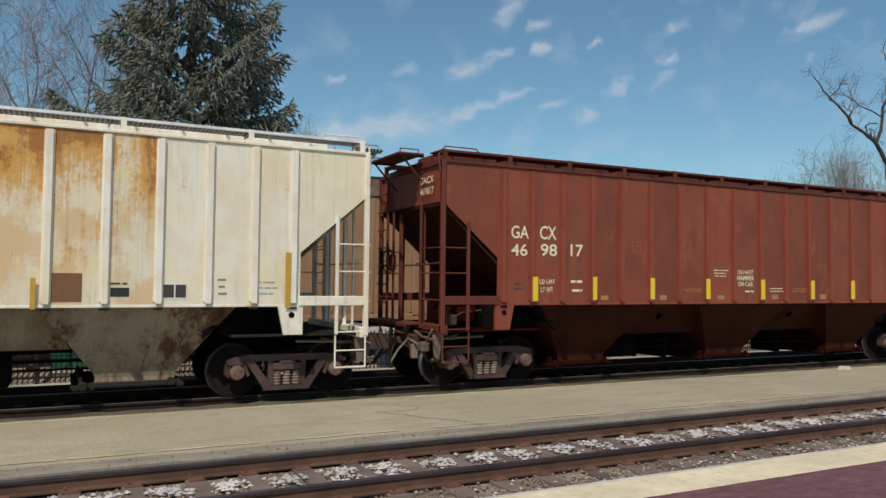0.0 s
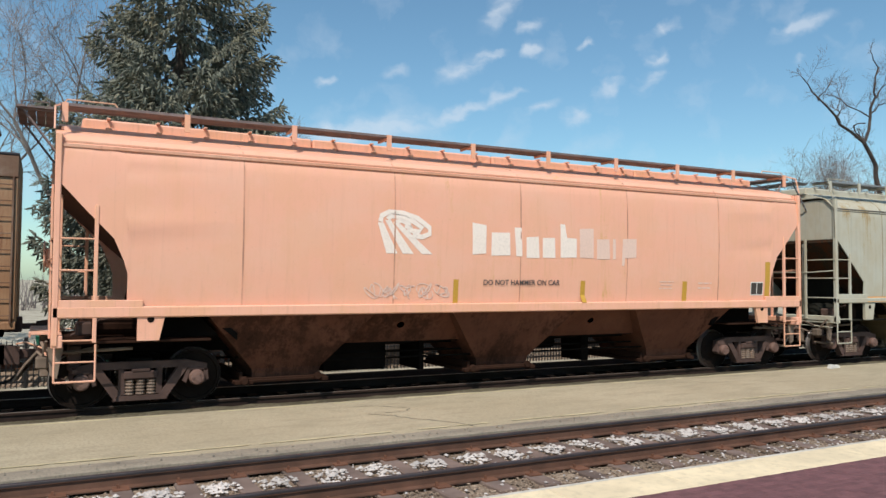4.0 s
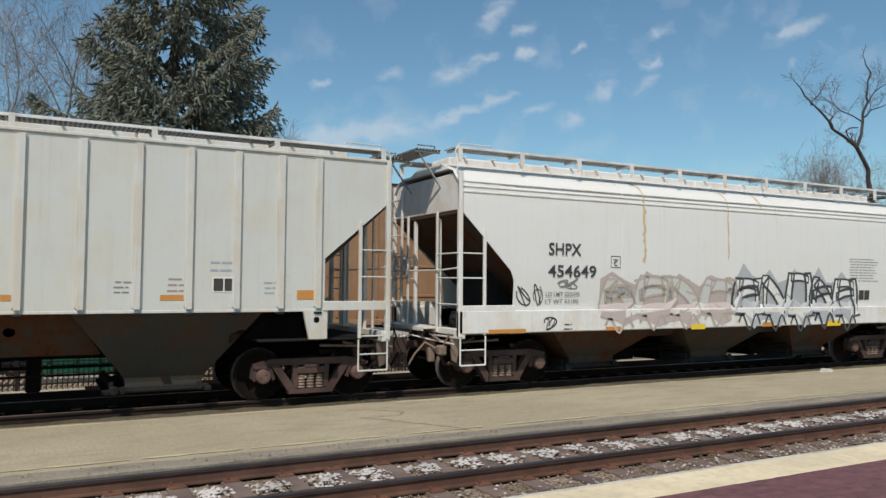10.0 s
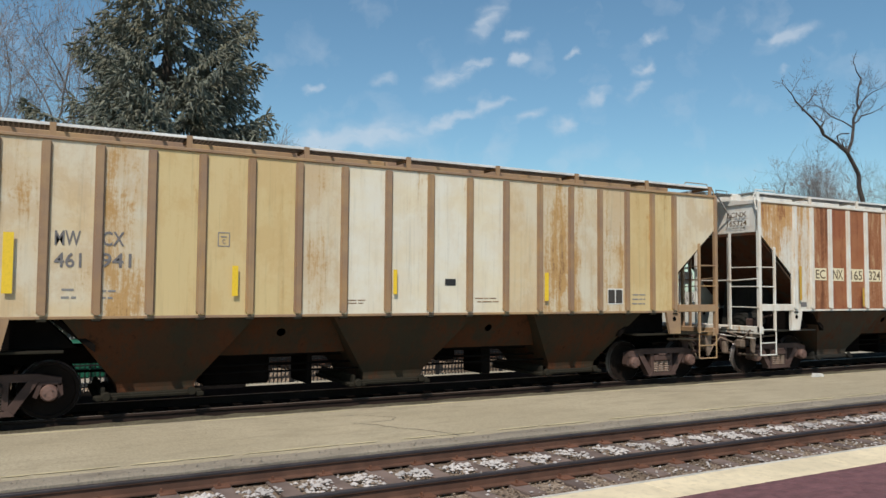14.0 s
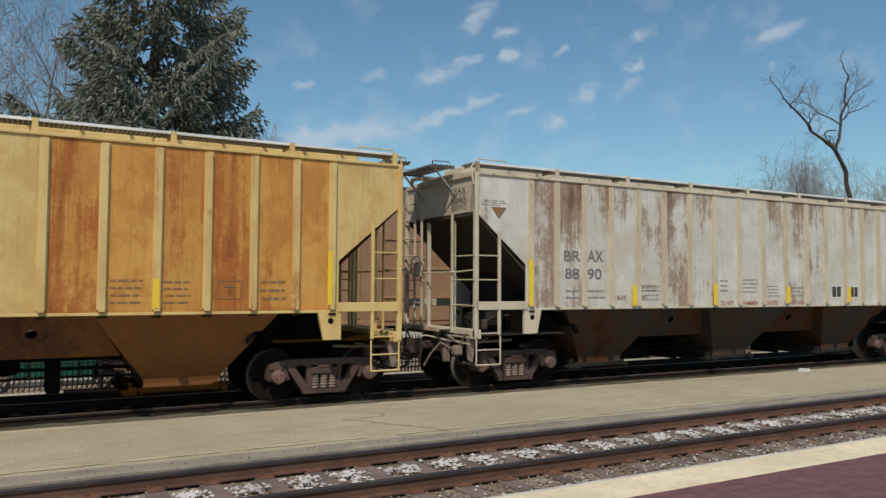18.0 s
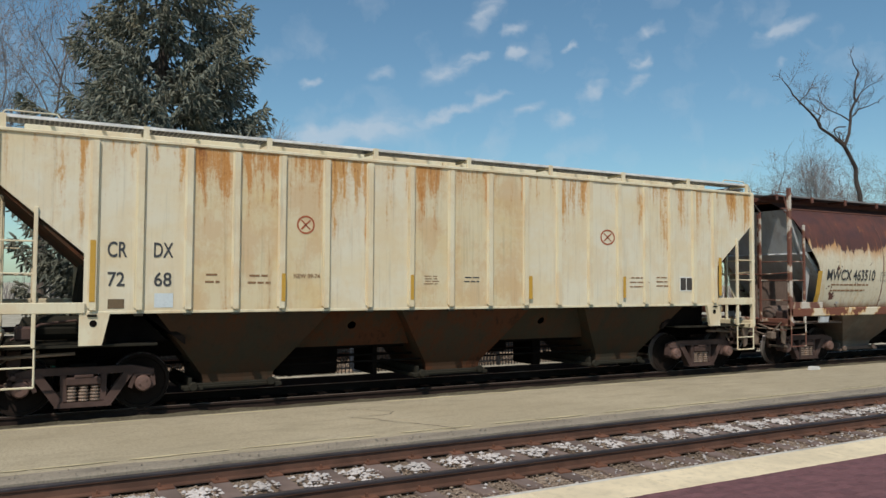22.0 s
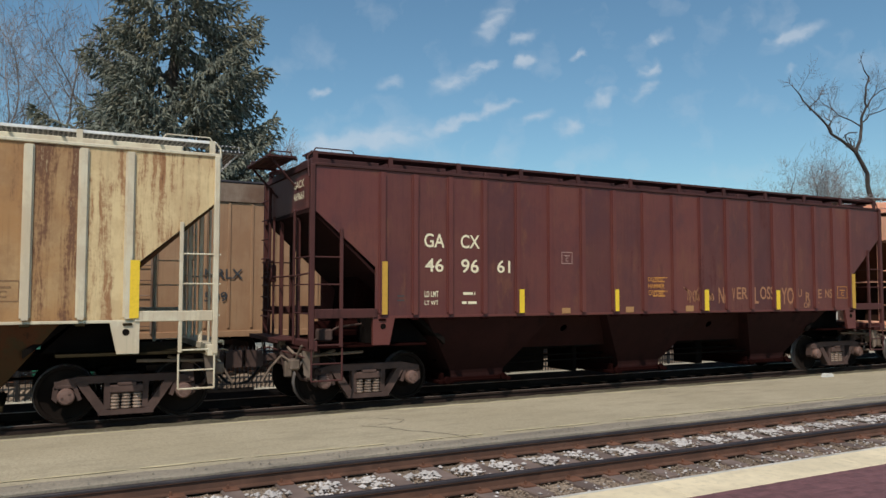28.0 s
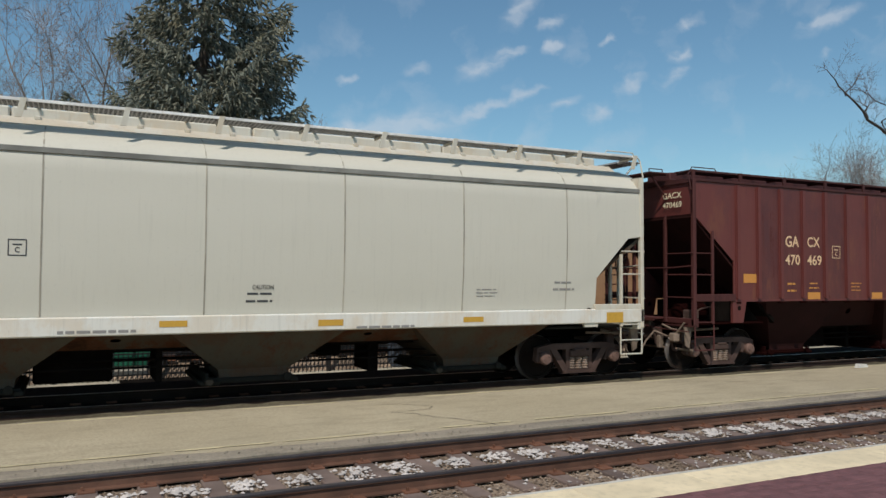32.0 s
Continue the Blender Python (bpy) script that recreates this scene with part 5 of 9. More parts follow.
def fleet():
    w0 = pale("cream", (0.72, 0.665, 0.53), (0.58, 0.285, 0.045), 0.50, 0.35, (0.76, 0.58, 0.26), 0.7, (0.30, 0.11, 0.025), (0.82, 0.79, 0.70), 0.0, 0.20, 0.75, 0.7)
    cream_car(w0)
    ribbed_car("red-brown ribbed covered hopper car with cream lettering", 6.55, red_brown("brick_red", (0.26, 0.058, 0.03), (0.28, 0.085, 0.04)))
    ribbed_car("dark maroon ribbed covered hopper car with cream lettering", 24.77, red_brown("maroon", (0.158, 0.045, 0.034), (0.19, 0.068, 0.04)))
    pink = pink_livery("salmon")
    smooth_car("faded salmon pink curved-side covered hopper car", 42.65, 8.47, pink, PINK_CUT, PINK_PROF, [-5.6, -2.8, 0.0, 2.8, 5.6], (1.50, 1.68), "pink", ((4.14, 4.20, 0.035), (4.22, 4.26, 0.02)), walk=(0.95, 4.86))
    grey = pale("grey_cream", (0.455, 0.45, 0.375), (0.36, 0.25, 0.11), 0.20, 0.7, (0.42, 0.36, 0.24), 0.45, (0.2, 0.12, 0.06), tops=0.12, soil=0.35)
    grey["bay"] = weathered("brown_stained_shaded_bay", (0.105, 0.075, 0.04), (0.035, 0.018, 0.012), 0.5, 0.4, 9.0, (0.16, 0.125, 0.07), 0.4, rough=0.9, gloss=0.1)
    grey["seam"] = plain("stained_seam", (0.30, 0.25, 0.16), 0.7)
    grey["edge"] = grey["walk"] = grating("blue_grey_grating", (0.26, 0.27, 0.28))
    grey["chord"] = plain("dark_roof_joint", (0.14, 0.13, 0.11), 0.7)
    smooth_car("grey-cream smooth-sided covered hopper car with dark lettering", 60.97, 8.02, grey, [(0, 3.30), (0.10, 3.26), (1.20, 2.14), (1.201, 1.9)],
               CGLX_PROF, [-6.0 + 1.205 * k for k in range(11)],
               (1.58, 1.72), "cglx", ((4.07, 4.10, 0.02), (4.02, 4.04, 0.015)), walk=(1.1, 4.81))
    ribbed_car("dark red ribbed covered hopper car with orange-white lettering", 78.47, red_brown("oxblood", (0.158, 0.038, 0.027), (0.18, 0.06, 0.036)))
    light = pale("light_grey", (0.58, 0.59, 0.56), YELLOW_RUST, 0.17, 0.5, (0.60, 0.56, 0.42), 0.3, (0.5, 0.3, 0.08), (0.60, 0.60, 0.57), bay=0.17, soil=0.2)
    ribbed_car("light grey ribbed covered hopper car with spray paint along its sill", 96.47, light)
    white = pale("chalk_white", (0.74, 0.73, 0.70), YELLOW_RUST, 0.02, 0.8, (0.70, 0.67, 0.60), 0.25, None, soil=0.0)
    white["walk"] = grating("galvanised_grating", (0.52, 0.52, 0.51))
    smooth_car("white smooth-sided covered hopper car with spray-painted letters", 114.4, 7.55, white, [(0, 3.62), (0.05, 3.58), (0.9, 2.72), (1.22, 2.40), (1.30, 2.2)],
               WHITE_PROF, [-3.4, 1.6, 4.9], (1.14, 1.60), "shpx",
               ((3.93, 3.97, 0.02), (4.04, 4.07, 0.02), (4.14, 4.17, 0.02)), walk=(1.12, 4.84))
    rusty = red_brown("burnt_brown", (0.10, 0.042, 0.031), (0.15, 0.062, 0.03), 0.3)
    worn = weathered("worn_white_post", (0.13, 0.06, 0.045), (0.50, 0.44, 0.36), 0.55, 0.65, 31.0, (0.2, 0.1, 0.06), 0.5, (0.62, 0.57, 0.48))
    rusty["panel"] = weathered("burnt_brown_panel", (0.115, 0.044, 0.030), (0.24, 0.085, 0.028), 0.30, 0.4, 23.0, (0.13, 0.05, 0.03), 0.8, (0.33, 0.14, 0.045), 0.6, 0.5, soil=0.5)
    part_rust = weathered("half_rusted_panel", (0.15, 0.05, 0.026), (0.36, 0.15, 0.045), 0.58, 0.3, 29.0, (0.2, 0.08, 0.04), 0.6, (0.60, 0.53, 0.42), soil=0.7)
    ribbed_car("burnt brown rusted covered hopper car with worn white posts", 130.88, rusty, {"left": part_rust, 0: part_rust, 1: part_rust, 15: part_rust, 16: part_rust, "right": part_rust},
               {i: worn for i in (0, 1, 2, 3, 4, 7, 8, 9, 10, 11, 13, 14, 15, 16)})
    tan = pale("tan_cream", (0.65, 0.58, 0.44), (0.44, 0.25, 0.08), 0.45, 0.5, (0.62, 0.42, 0.17), 0.55, (0.22, 0.11, 0.045), (0.27, 0.175, 0.115), 0.15, 0.0, 0.12, 0.55)
    tanner = weathered("ochre_panel", (0.60, 0.47, 0.24), (0.46, 0.24, 0.06), 0.42, 0.4, 17.0, (0.62, 0.48, 0.26), 0.4)
    whiter = weathered("pale_cream_panel", (0.72, 0.69, 0.59), (0.52, 0.33, 0.11), 0.32, 0.5, 17.0, (0.70, 0.56, 0.30), 0.45, soil=0.3)
    ribbed_car("tan and cream weathered covered hopper car with brown posts", 148.86, tan, {3: tanner, 4: tanner, 5: tanner, "left": weathered("rusted_corner_panel", (0.45, 0.26, 0.14), (0.30, 0.12, 0.05), 0.5, 0.3),
               7: whiter, 8: whiter, 9: whiter, 10: whiter, 15: tanner, 16: tanner})
    bone = pale("bone", (0.68, 0.65, 0.57), (0.48, 0.25, 0.07), 0.42, 0.6, (0.62, 0.5, 0.33), 0.4, (0.25, 0.09, 0.035), (0.70, 0.69, 0.64), 0.1, 0.10, soil=0.3)
    burnt = weathered("burnt_orange_panel", (0.30, 0.10, 0.04), (0.20, 0.06, 0.028), 0.5, 0.6, 17.0, (0.45, 0.22, 0.09), 0.4, soil=0.5)
    half_burnt = weathered("half_burnt_panel", (0.50, 0.32, 0.17), (0.27, 0.09, 0.035), 0.75, 0.6, 17.0, (0.62, 0.5, 0.33), 0.3)
    ribbed_car("bone white covered hopper car with burnt orange panels", 166.8, bone, {1: half_burnt, 2: burnt, 3: burnt, 4: half_burnt, 8: half_burnt, 13: half_burnt})
    ochre = pale("ochre", (0.58, 0.275, 0.055), (0.34, 0.105, 0.018), 0.52, 0.5, (0.62, 0.38, 0.11), 0.55, (0.20, 0.06, 0.018), (0.64, 0.47, 0.19), 0.2, 0.0, 0.14, 0.7)
    sandy = weathered("sandy_panel", (0.62, 0.44, 0.16), (0.42, 0.20, 0.05), 0.4, 0.5, 17.0, (0.6, 0.48, 0.24), 0.5, soil=0.6)
    ochre["bay"] = weathered("ochre_bay", (0.20, 0.07, 0.014), (0.10, 0.04, 0.02), 0.4, 0.3, 9.0, (0.26, 0.10, 0.03), 0.4)
    ribbed_car("orange ochre weathered covered hopper car with cream posts", 184.7, ochre, {"right": sandy, "left": sandy, 0: sandy, 9: sandy, 10: sandy})
    dusty = pale("dusty_grey", (0.64, 0.61, 0.55), (0.26, 0.165, 0.10), 0.55, 0.35, (0.44, 0.36, 0.27), 0.6, (0.14, 0.07, 0.04), (0.58, 0.50, 0.37), 0.1, 0.06, 0.15, 0.35)
    ribbed_car("dusty grey stained covered hopper car with cream posts", 202.8, dusty)
    pearl = pale("pearl", (0.63, 0.63, 0.60), (0.50, 0.27, 0.06), 0.36, 0.5, (0.60, 0.52, 0.32), 0.4, (0.28, 0.11, 0.035), (0.62, 0.62, 0.58), 0.0, 0.06, 0.20, 0.25, (0.60, 0.43, 0.17))
    pearl_rust = weathered("rust_run_pearl_panel", (0.62, 0.61, 0.56), (0.50, 0.26, 0.055), 0.40, 0.6, 19.0, (0.58, 0.48, 0.27), 0.5, (0.24, 0.085, 0.03), 0.5, tops=0.18, soil=0.3)
    ribbed_car("pearl grey covered hopper car with rust streaks and dark lettering", 220.75, pearl, {3: pearl_rust, 4: pearl_rust, 5: pearl_rust, 10: pearl_rust, 12: pearl_rust})
    butter = pale("butter", (0.68, 0.63, 0.49), (0.50, 0.24, 0.05), 0.26, 0.72, (0.66, 0.50, 0.24), 0.45, (0.28, 0.10, 0.03), (0.70, 0.64, 0.47), 0.0, 0.10, 0.12, 0.35, (0.58, 0.36, 0.11))
    rusted = weathered("rust_run_butter_panel", (0.64, 0.56, 0.38), (0.46, 0.19, 0.035), 0.42, 0.65, 19.0, (0.62, 0.44, 0.18), 0.6, (0.22, 0.07, 0.022), 0.5, tops=0.16, soil=0.5)
    ribbed_car("butter cream covered hopper car with orange rust streaks", 238.73, butter, {2: rusted, 3: rusted, 4: rusted, 7: rusted, 8: rusted, 9: rusted})
    round_car()
    snow = pale("snow", (0.74, 0.74, 0.70), (0.50, 0.33, 0.15), 0.20, 0.5, (0.66, 0.62, 0.5), 0.3, (0.3, 0.15, 0.06), (0.76, 0.76, 0.73), bay=0.20, soil=0.16, stain=(0.62, 0.50, 0.30))
    ribbed_car("white covered hopper car with light rust spots", 274.45, snow)
    choc = weathered("chocolate_panel", (0.165, 0.066, 0.034), (0.38, 0.19, 0.07), 0.34, 0.75, 27.0, (0.15, 0.055, 0.03), 0.5, (0.55, 0.42, 0.25))
    creamy = pale("cream_tan", (0.66, 0.51, 0.28), (0.26, 0.11, 0.045), 0.45, 0.75, (0.58, 0.42, 0.22), 0.4, (0.13, 0.055, 0.03), (0.62, 0.56, 0.42), 0.0, 0.0, 0.16)
    mid = weathered("streaked_brown_panel", (0.36, 0.19, 0.075), (0.12, 0.05, 0.03), 0.6, 0.8, 21.0, (0.5, 0.36, 0.19), 0.5, (0.5, 0.38, 0.22))
    ribbed_car("chocolate and cream streaked covered hopper car with cream posts", 292.85, creamy,
               {1: mid, 2: choc, 3: choc, 4: choc, 5: choc, 6: choc, 7: mid, 8: mid, 12: mid, 13: choc, 14: mid, 15: mid})
    ribbed_car("purple-brown covered hopper car with cream lettering and yellow stripes", 310.9, red_brown("purple_brown", (0.128, 0.036, 0.031), (0.165, 0.055, 0.036), 0.3))
    smooth_car("salmon pink covered hopper car with a painted blue and green picture", 328.75, 8.37, pink, PINK_CUT, PINK_PROF, [-5.5, -2.75, 0.0, 2.75, 5.5], (1.50, 1.68), "pink", ((4.14, 4.20, 0.035), (4.22, 4.26, 0.02)), walk=(0.95, 4.86))
    clean = pale("clean_grey", (0.555, 0.535, 0.46), YELLOW_RUST, 0.0, 0.5, (0.52, 0.50, 0.42), 0.2, None, bay=0.24, soil=0.0)
    clean["seam"] = plain("brownish_seam", (0.36, 0.33, 0.27), 0.7)
    # dark strip that paints the shadow under the roof eave
    clean["chord"] = plain("eave_shadow_strip", (0.20, 0.20, 0.18), 0.7)
    clean["sill"] = weathered("clean_sill", (0.66, 0.65, 0.60), YELLOW_RUST, 0.0, 0.5, 19.0, (0.6, 0.58, 0.5), 0.2)
    smooth_car("clean pale grey smooth-sided covered hopper car with black lettering", 346.88, 8.21, clean, [(0, 3.06), (0.42, 3.0), (1.24, 2.15), (1.242, 1.95)],
               CLEAN_PROF, [-5.79 + 2.4 * k for k in range(6)], (1.20, 1.50), "nahx",
               ((4.0, 4.09, 0.03),), walk=(1.2, 4.80))
    ribbed_car("dark maroon covered hopper car with pale lettering", 364.73, red_brown("plum", (0.128, 0.033, 0.029), (0.14, 0.042, 0.036)))
    # standing cars behind
    old = weathered("old_tan_paint", (0.34, 0.195, 0.105), (0.22, 0.10, 0.05), 0.3, 0.5, 19.0, (0.40, 0.26, 0.15), 0.5)
    # brown of the ladders, also the painted eave shade of the upper band
    dark = weathered("old_brown_and_eave_shade", (0.16, 0.085, 0.05), (0.10, 0.05, 0.03), 0.3, 0.5)
    STANDING.append(box_car(2.1, 18.6, old, dark))
    STANDING.append(box_car(-19.2, 18.6, old, dark))


def cream_car(m):
    fair = weathered("fair_cream_panel", (0.78, 0.74, 0.61), (0.58, 0.33, 0.09), 0.22, 0.45, 19.0, (0.78, 0.66, 0.38), 0.6, (0.3, 0.13, 0.04), soil=0.35)
    ribbed_car("cream covered hopper car with heavy orange rust blotches", -11.4, m, {14: fair, 15: fair, 16: fair, "right": fair})


PINK_CUT = [(0, 3.66), (0.05, 3.61), (0.45, 3.17), (0.85, 2.75), (1.00, 2.4), (1.06, 2.2)]
CGLX_PROF = [(1.52, 1.62), (1.555, 2.0), (1.57, 3.0), (1.56, 4.0), (1.53, 4.12), (1.30, 4.36), (1.05, 4.42)]
WHITE_PROF = [(1.50, 1.55), (1.56, 2.2), (1.58, 3.0), (1.575, 3.8), (1.55, 4.15), (1.30, 4.40), (1.05, 4.46)]
CLEAN_PROF = [(1.49, 1.45), (1.56, 2.2), (1.58, 3.0), (1.56, 3.9), (1.54, 4.05), (1.38, 4.27), (1.08, 4.46), (0.80, 4.54)]
ROUND_PROF = [(1.33, 1.52), (1.46, 1.9), (1.56, 2.5), (1.57, 2.9), (1.50, 3.4), (1.32, 3.8), (1.02, 4.15), (0.62, 4.38)]
PINK_PROF = [(1.50, 1.62), (1.55, 2.2), (1.575, 3.0), (1.57, 3.8), (1.54, 4.15), (1.36, 4.36), (1.0, 4.47)]


def pink_livery(name):
    m = pale(name, (0.80, 0.415, 0.29), (0.62, 0.36, 0.15), 0.20, 0.6, (0.76, 0.47, 0.35), 0.4, None, bay=0.20, soil=0.25)
    m["bay"] = weathered(name + "_bay", (0.125, 0.05, 0.031), (0.05, 0.022, 0.014), 0.5, 0.3, 9.0, (0.18, 0.08, 0.05), 0.4, rough=0.9, gloss=0.1)
    m["walk"] = plain(name + "_grating", (0.22, 0.17, 0.16), 0.7, 0.3, 0.3, 12)
    m["edge"] = m["walk"]
    m["seam"] = plain(name + "_seam", (0.60, 0.31, 0.215), 0.6)
    m["chord"] = weathered(name + "_rail", (0.66, 0.33, 0.22), (0.4, 0.2, 0.1), 0.2, 0.6)
    return m


def blotched(name, ground, spot, scale, cut, rim):
    """Paint that has come off in rounded patches with a stained rim."""
    g = Graph(name, 0.7)
    n = g.noise(g.place(spread=7.0), scale, 4, 0.5)
    fine = g.noise(g.place(), 20.0, 5, 0.7)
    c = g.mix(g.ramp(fine, 0.45, 0.75, 0.0, 0.4), ground, shade(ground, 0.6))
    c = g.mix(g.ramp(n, cut - 0.06, cut, 0.0, 0.85), c, rim)
    c = g.mix(g.ramp(n, cut, cut + 0.015), c, spot)
    c = g.mix(g.ramp(fine, 0.55, 0.8, 0.0, 0.35), c, shade(spot, 0.6))
    g.set(c, "Base Color")
    g.bump(g.calc("ADD", fine, g.calc("MULTIPLY", g.ramp(n, cut, cut + 0.015), -0.8)), 0.35, 0.01)
    return g.mat


def cylinder_paint():
    """Cream paint with the upper half and a middle stretch rusted away along a ragged edge."""
    g = Graph("peeling_cream_over_rust", 0.65)
    x, z = g.axis(0), g.axis(2)
    rag = g.noise(g.place((1.6, 1.6, 0.35)), 1.0, 5, 0.65)
    spots = g.noise(g.place((1.0, 1.0, 1.0)), 1.5, 5, 0.6)
    fine = g.noise(g.place(), 14.0, 5, 0.7)
    mid = g.calc("MULTIPLY", g.ramp(x, -2.15, -1.95), g.ramp(x, 2.05, 2.25, 1.0, 0.0))
    teeth = g.noise(g.place((7.0, 7.0, 0.4)), 1.0, 4, 0.6)
    edge = g.calc("ADD", 3.14, g.calc("ADD", g.calc("MULTIPLY", g.calc("SUBTRACT", rag, 0.5), 0.8), g.calc("MULTIPLY", g.calc("SUBTRACT", teeth, 0.5), 1.0)))
    high = g.ramp(g.calc("SUBTRACT", z, edge), -0.03, 0.05)
    bare = g.calc("MAXIMUM", high, g.calc("MULTIPLY", mid, g.ramp(g.calc("SUBTRACT", g.noise(g.place((3.6, 3.6, 0.9)), 1.0, 5, 0.7), g.ramp(z, 2.3, 2.9, 0.0, 0.35)), 0.50, 0.66, 1.0, 0.50)))
    bare = g.calc("MAXIMUM", bare, g.ramp(spots, 0.60, 0.62))
    low = g.ramp(g.calc("ADD", z, g.calc("MULTIPLY", rag, 0.5)), 1.75, 1.95, 0.8, 0.0)
    rust = g.mix(g.ramp(g.noise(g.place((0.8, 0.8, 1.5)), 1.0, 4), 0.35, 0.65), (0.115, 0.04, 0.027), (0.07, 0.03, 0.028))
    rust = g.mix(g.calc("MULTIPLY", mid, 0.7), rust, (0.20, 0.068, 0.032))
    streak = g.ramp(g.noise(g.place((7, 7, 0.25)), 1.0, 4), 0.5, 0.75, 0.0, 0.6)
    rust = g.mix(g.ramp(g.noise(g.place((4, 4, 0.3)), 1.0, 6, 0.7), 0.46, 0.66, 0.0, 0.7), rust, (0.055, 0.026, 0.022))
    rust = g.mix(g.ramp(g.noise(g.place((2.5, 2.5, 0.5)), 1.0, 6, 0.7), 0.58, 0.70, 0.0, 0.8), rust, (0.30, 0.11, 0.035))
    cream = g.mix(streak, (0.62, 0.56, 0.42), (0.50, 0.33, 0.14))
    seep = g.calc("MULTIPLY", g.ramp(g.calc("SUBTRACT", z, edge), -0.32, -0.02, 0.0, 1.0), g.ramp(teeth, 0.35, 0.6, 0.2, 0.85))
    cream = g.mix(seep, cream, (0.46, 0.22, 0.065))
    cream = g.mix(low, cream, (0.30, 0.14, 0.06))
    c = g.mix(bare, cream, rust)
    c = g.mix(g.ramp(fine, 0.5, 0.8, 0.0, 0.35), c, (0.07, 0.035, 0.025))
    g.set(c, "Base Color")
    g.bump(g.calc("ADD", fine, g.calc("MULTIPLY", bare, -0.8)), 0.35, 0.01)
    return g.mat


def round_car():
    rust = weathered("rust_brown_steel", (0.15, 0.062, 0.042), (0.08, 0.035, 0.025), 0.4, 0.4, 17.0, (0.2, 0.09, 0.06), 0.4)
    m = livery(cylinder_paint(), rust, (0.16, 0.12, 0.10), weathered("dusty_shaded_bay_paint", (0.085, 0.072, 0.06), BROWN_RUST, 0.4, 0.4), rust, None, "round")
    m["end"] = weathered("slate_grey_end", (0.44, 0.48, 0.50), (0.2, 0.1, 0.05), 0.25, 0.5)
    m["gear"] = blotched("peeling_rail_paint", (0.52, 0.47, 0.40), (0.15, 0.06, 0.04), 3.0, 0.46, (0.30, 0.16, 0.08))
    m["sill"] = blotched("peeling_sill", (0.62, 0.54, 0.40), (0.16, 0.055, 0.03), 1.7, 0.49, (0.50, 0.28, 0.09))
    m["walk"] = plain("bare_steel_grating", (0.10, 0.09, 0.085), 0.7, 0.4, 0.3, 12)
    m["edge"] = plain("grey_steel_edge", (0.24, 0.22, 0.21), 0.6, 0.4, 0.3, 12)
    m["slope"] = m["end"]
    smooth_car("rounded covered hopper car with cream paint peeling off brown rust", 256.55, 8.18, m, [(0.5, 4.10), (0.9, 3.12), (1.2, 2.7), (1.33, 2.4)],
               ROUND_PROF, [-4.1, -2.05, 0.0, 2.12, 4.2], (1.30, 1.52), "round",
               ((4.16, 4.20, 0.05),), walk=(0.85, 4.50), seam_mat=rust)


fleet()
SECTIONS = ((3, PINK_PROF), (4, CGLX_PROF), (7, WHITE_PROF), (15, ROUND_PROF), (19, PINK_PROF), (20, CLEAN_PROF))
SILLS = {3: (1.50, 1.68), 4: (1.58, 1.72), 7: (1.14, 1.60), 15: (1.30, 1.52), 19: (1.50, 1.68), 20: (1.20, 1.50)}

# ---------------------------------------------------------------- lettering and paint on the sides
INKS = {"cream": (0.80, 0.72, 0.50), "peach": (0.72, 0.50, 0.30), "orange": (0.55, 0.24, 0.05), "yellow": (0.80, 0.54, 0.03), "ochre": (0.52, 0.30, 0.04),
        "dark": (0.045, 0.048, 0.052), "black": (0.02, 0.02, 0.022), "grey": (0.24, 0.23, 0.22), "slate": (0.16, 0.15, 0.15), "blue": (0.36, 0.40, 0.45),
        "brown": (0.24, 0.13, 0.06), "umber": (0.14, 0.095, 0.05), "red": (0.45, 0.17, 0.13), "redgrey": (0.40, 0.26, 0.22), "redbrown": (0.38, 0.10, 0.04),
        "rustpatch": (0.19, 0.085, 0.035), "tanrust": (0.38, 0.20, 0.08), "redpatch": (0.24, 0.06, 0.03), "paint_white": (0.84, 0.74, 0.66), "faint_white": (0.76, 0.55, 0.46),
        "worn_white": (0.58, 0.50, 0.42), "logo_slate": (0.20, 0.22, 0.24), "label_cream": (0.78, 0.68, 0.46), "label_tan": (0.66, 0.47, 0.24), "label_blue": (0.58, 0.64, 0.66),
        "blue_spray": (0.04, 0.20, 0.48), "tan_spray": (0.50, 0.34, 0.18), "tan_dark": (0.30, 0.20, 0.12), "chalk_orange": (0.36, 0.17, 0.085), "olive_spray": (0.42, 0.33, 0.10),
        "faded_red": (0.50, 0.42, 0.39), "spray_grey": (0.44, 0.45, 0.46),
        "mural_green": (0.42, 0.62, 0.36), "mural_blue": (0.22, 0.34, 0.62), "mural_navy": (0.07, 0.16, 0.25), "mural_ice": (0.55, 0.68, 0.76), "mural_sand": (0.72, 0.52, 0.30),
        "mural_brown": (0.26, 0.10, 0.055), "mural_dots": (0.04, 0.09, 0.26), "seam_brown": (0.25, 0.19, 0.12), "yellow_stain": (0.62, 0.47, 0.25), "grey_tan": (0.46, 0.39, 0.33), "pale_grey": (0.60, 0.59, 0.56), "ink_dark": (0.06, 0.065, 0.075), "mural_pink": (0.62, 0.38, 0.36), "board": (0.05, 0.042, 0.035), "white": (0.78, 0.77, 0.72)}
INK_MATS = {}
FACES = {}          # car -> half width of its side at a height


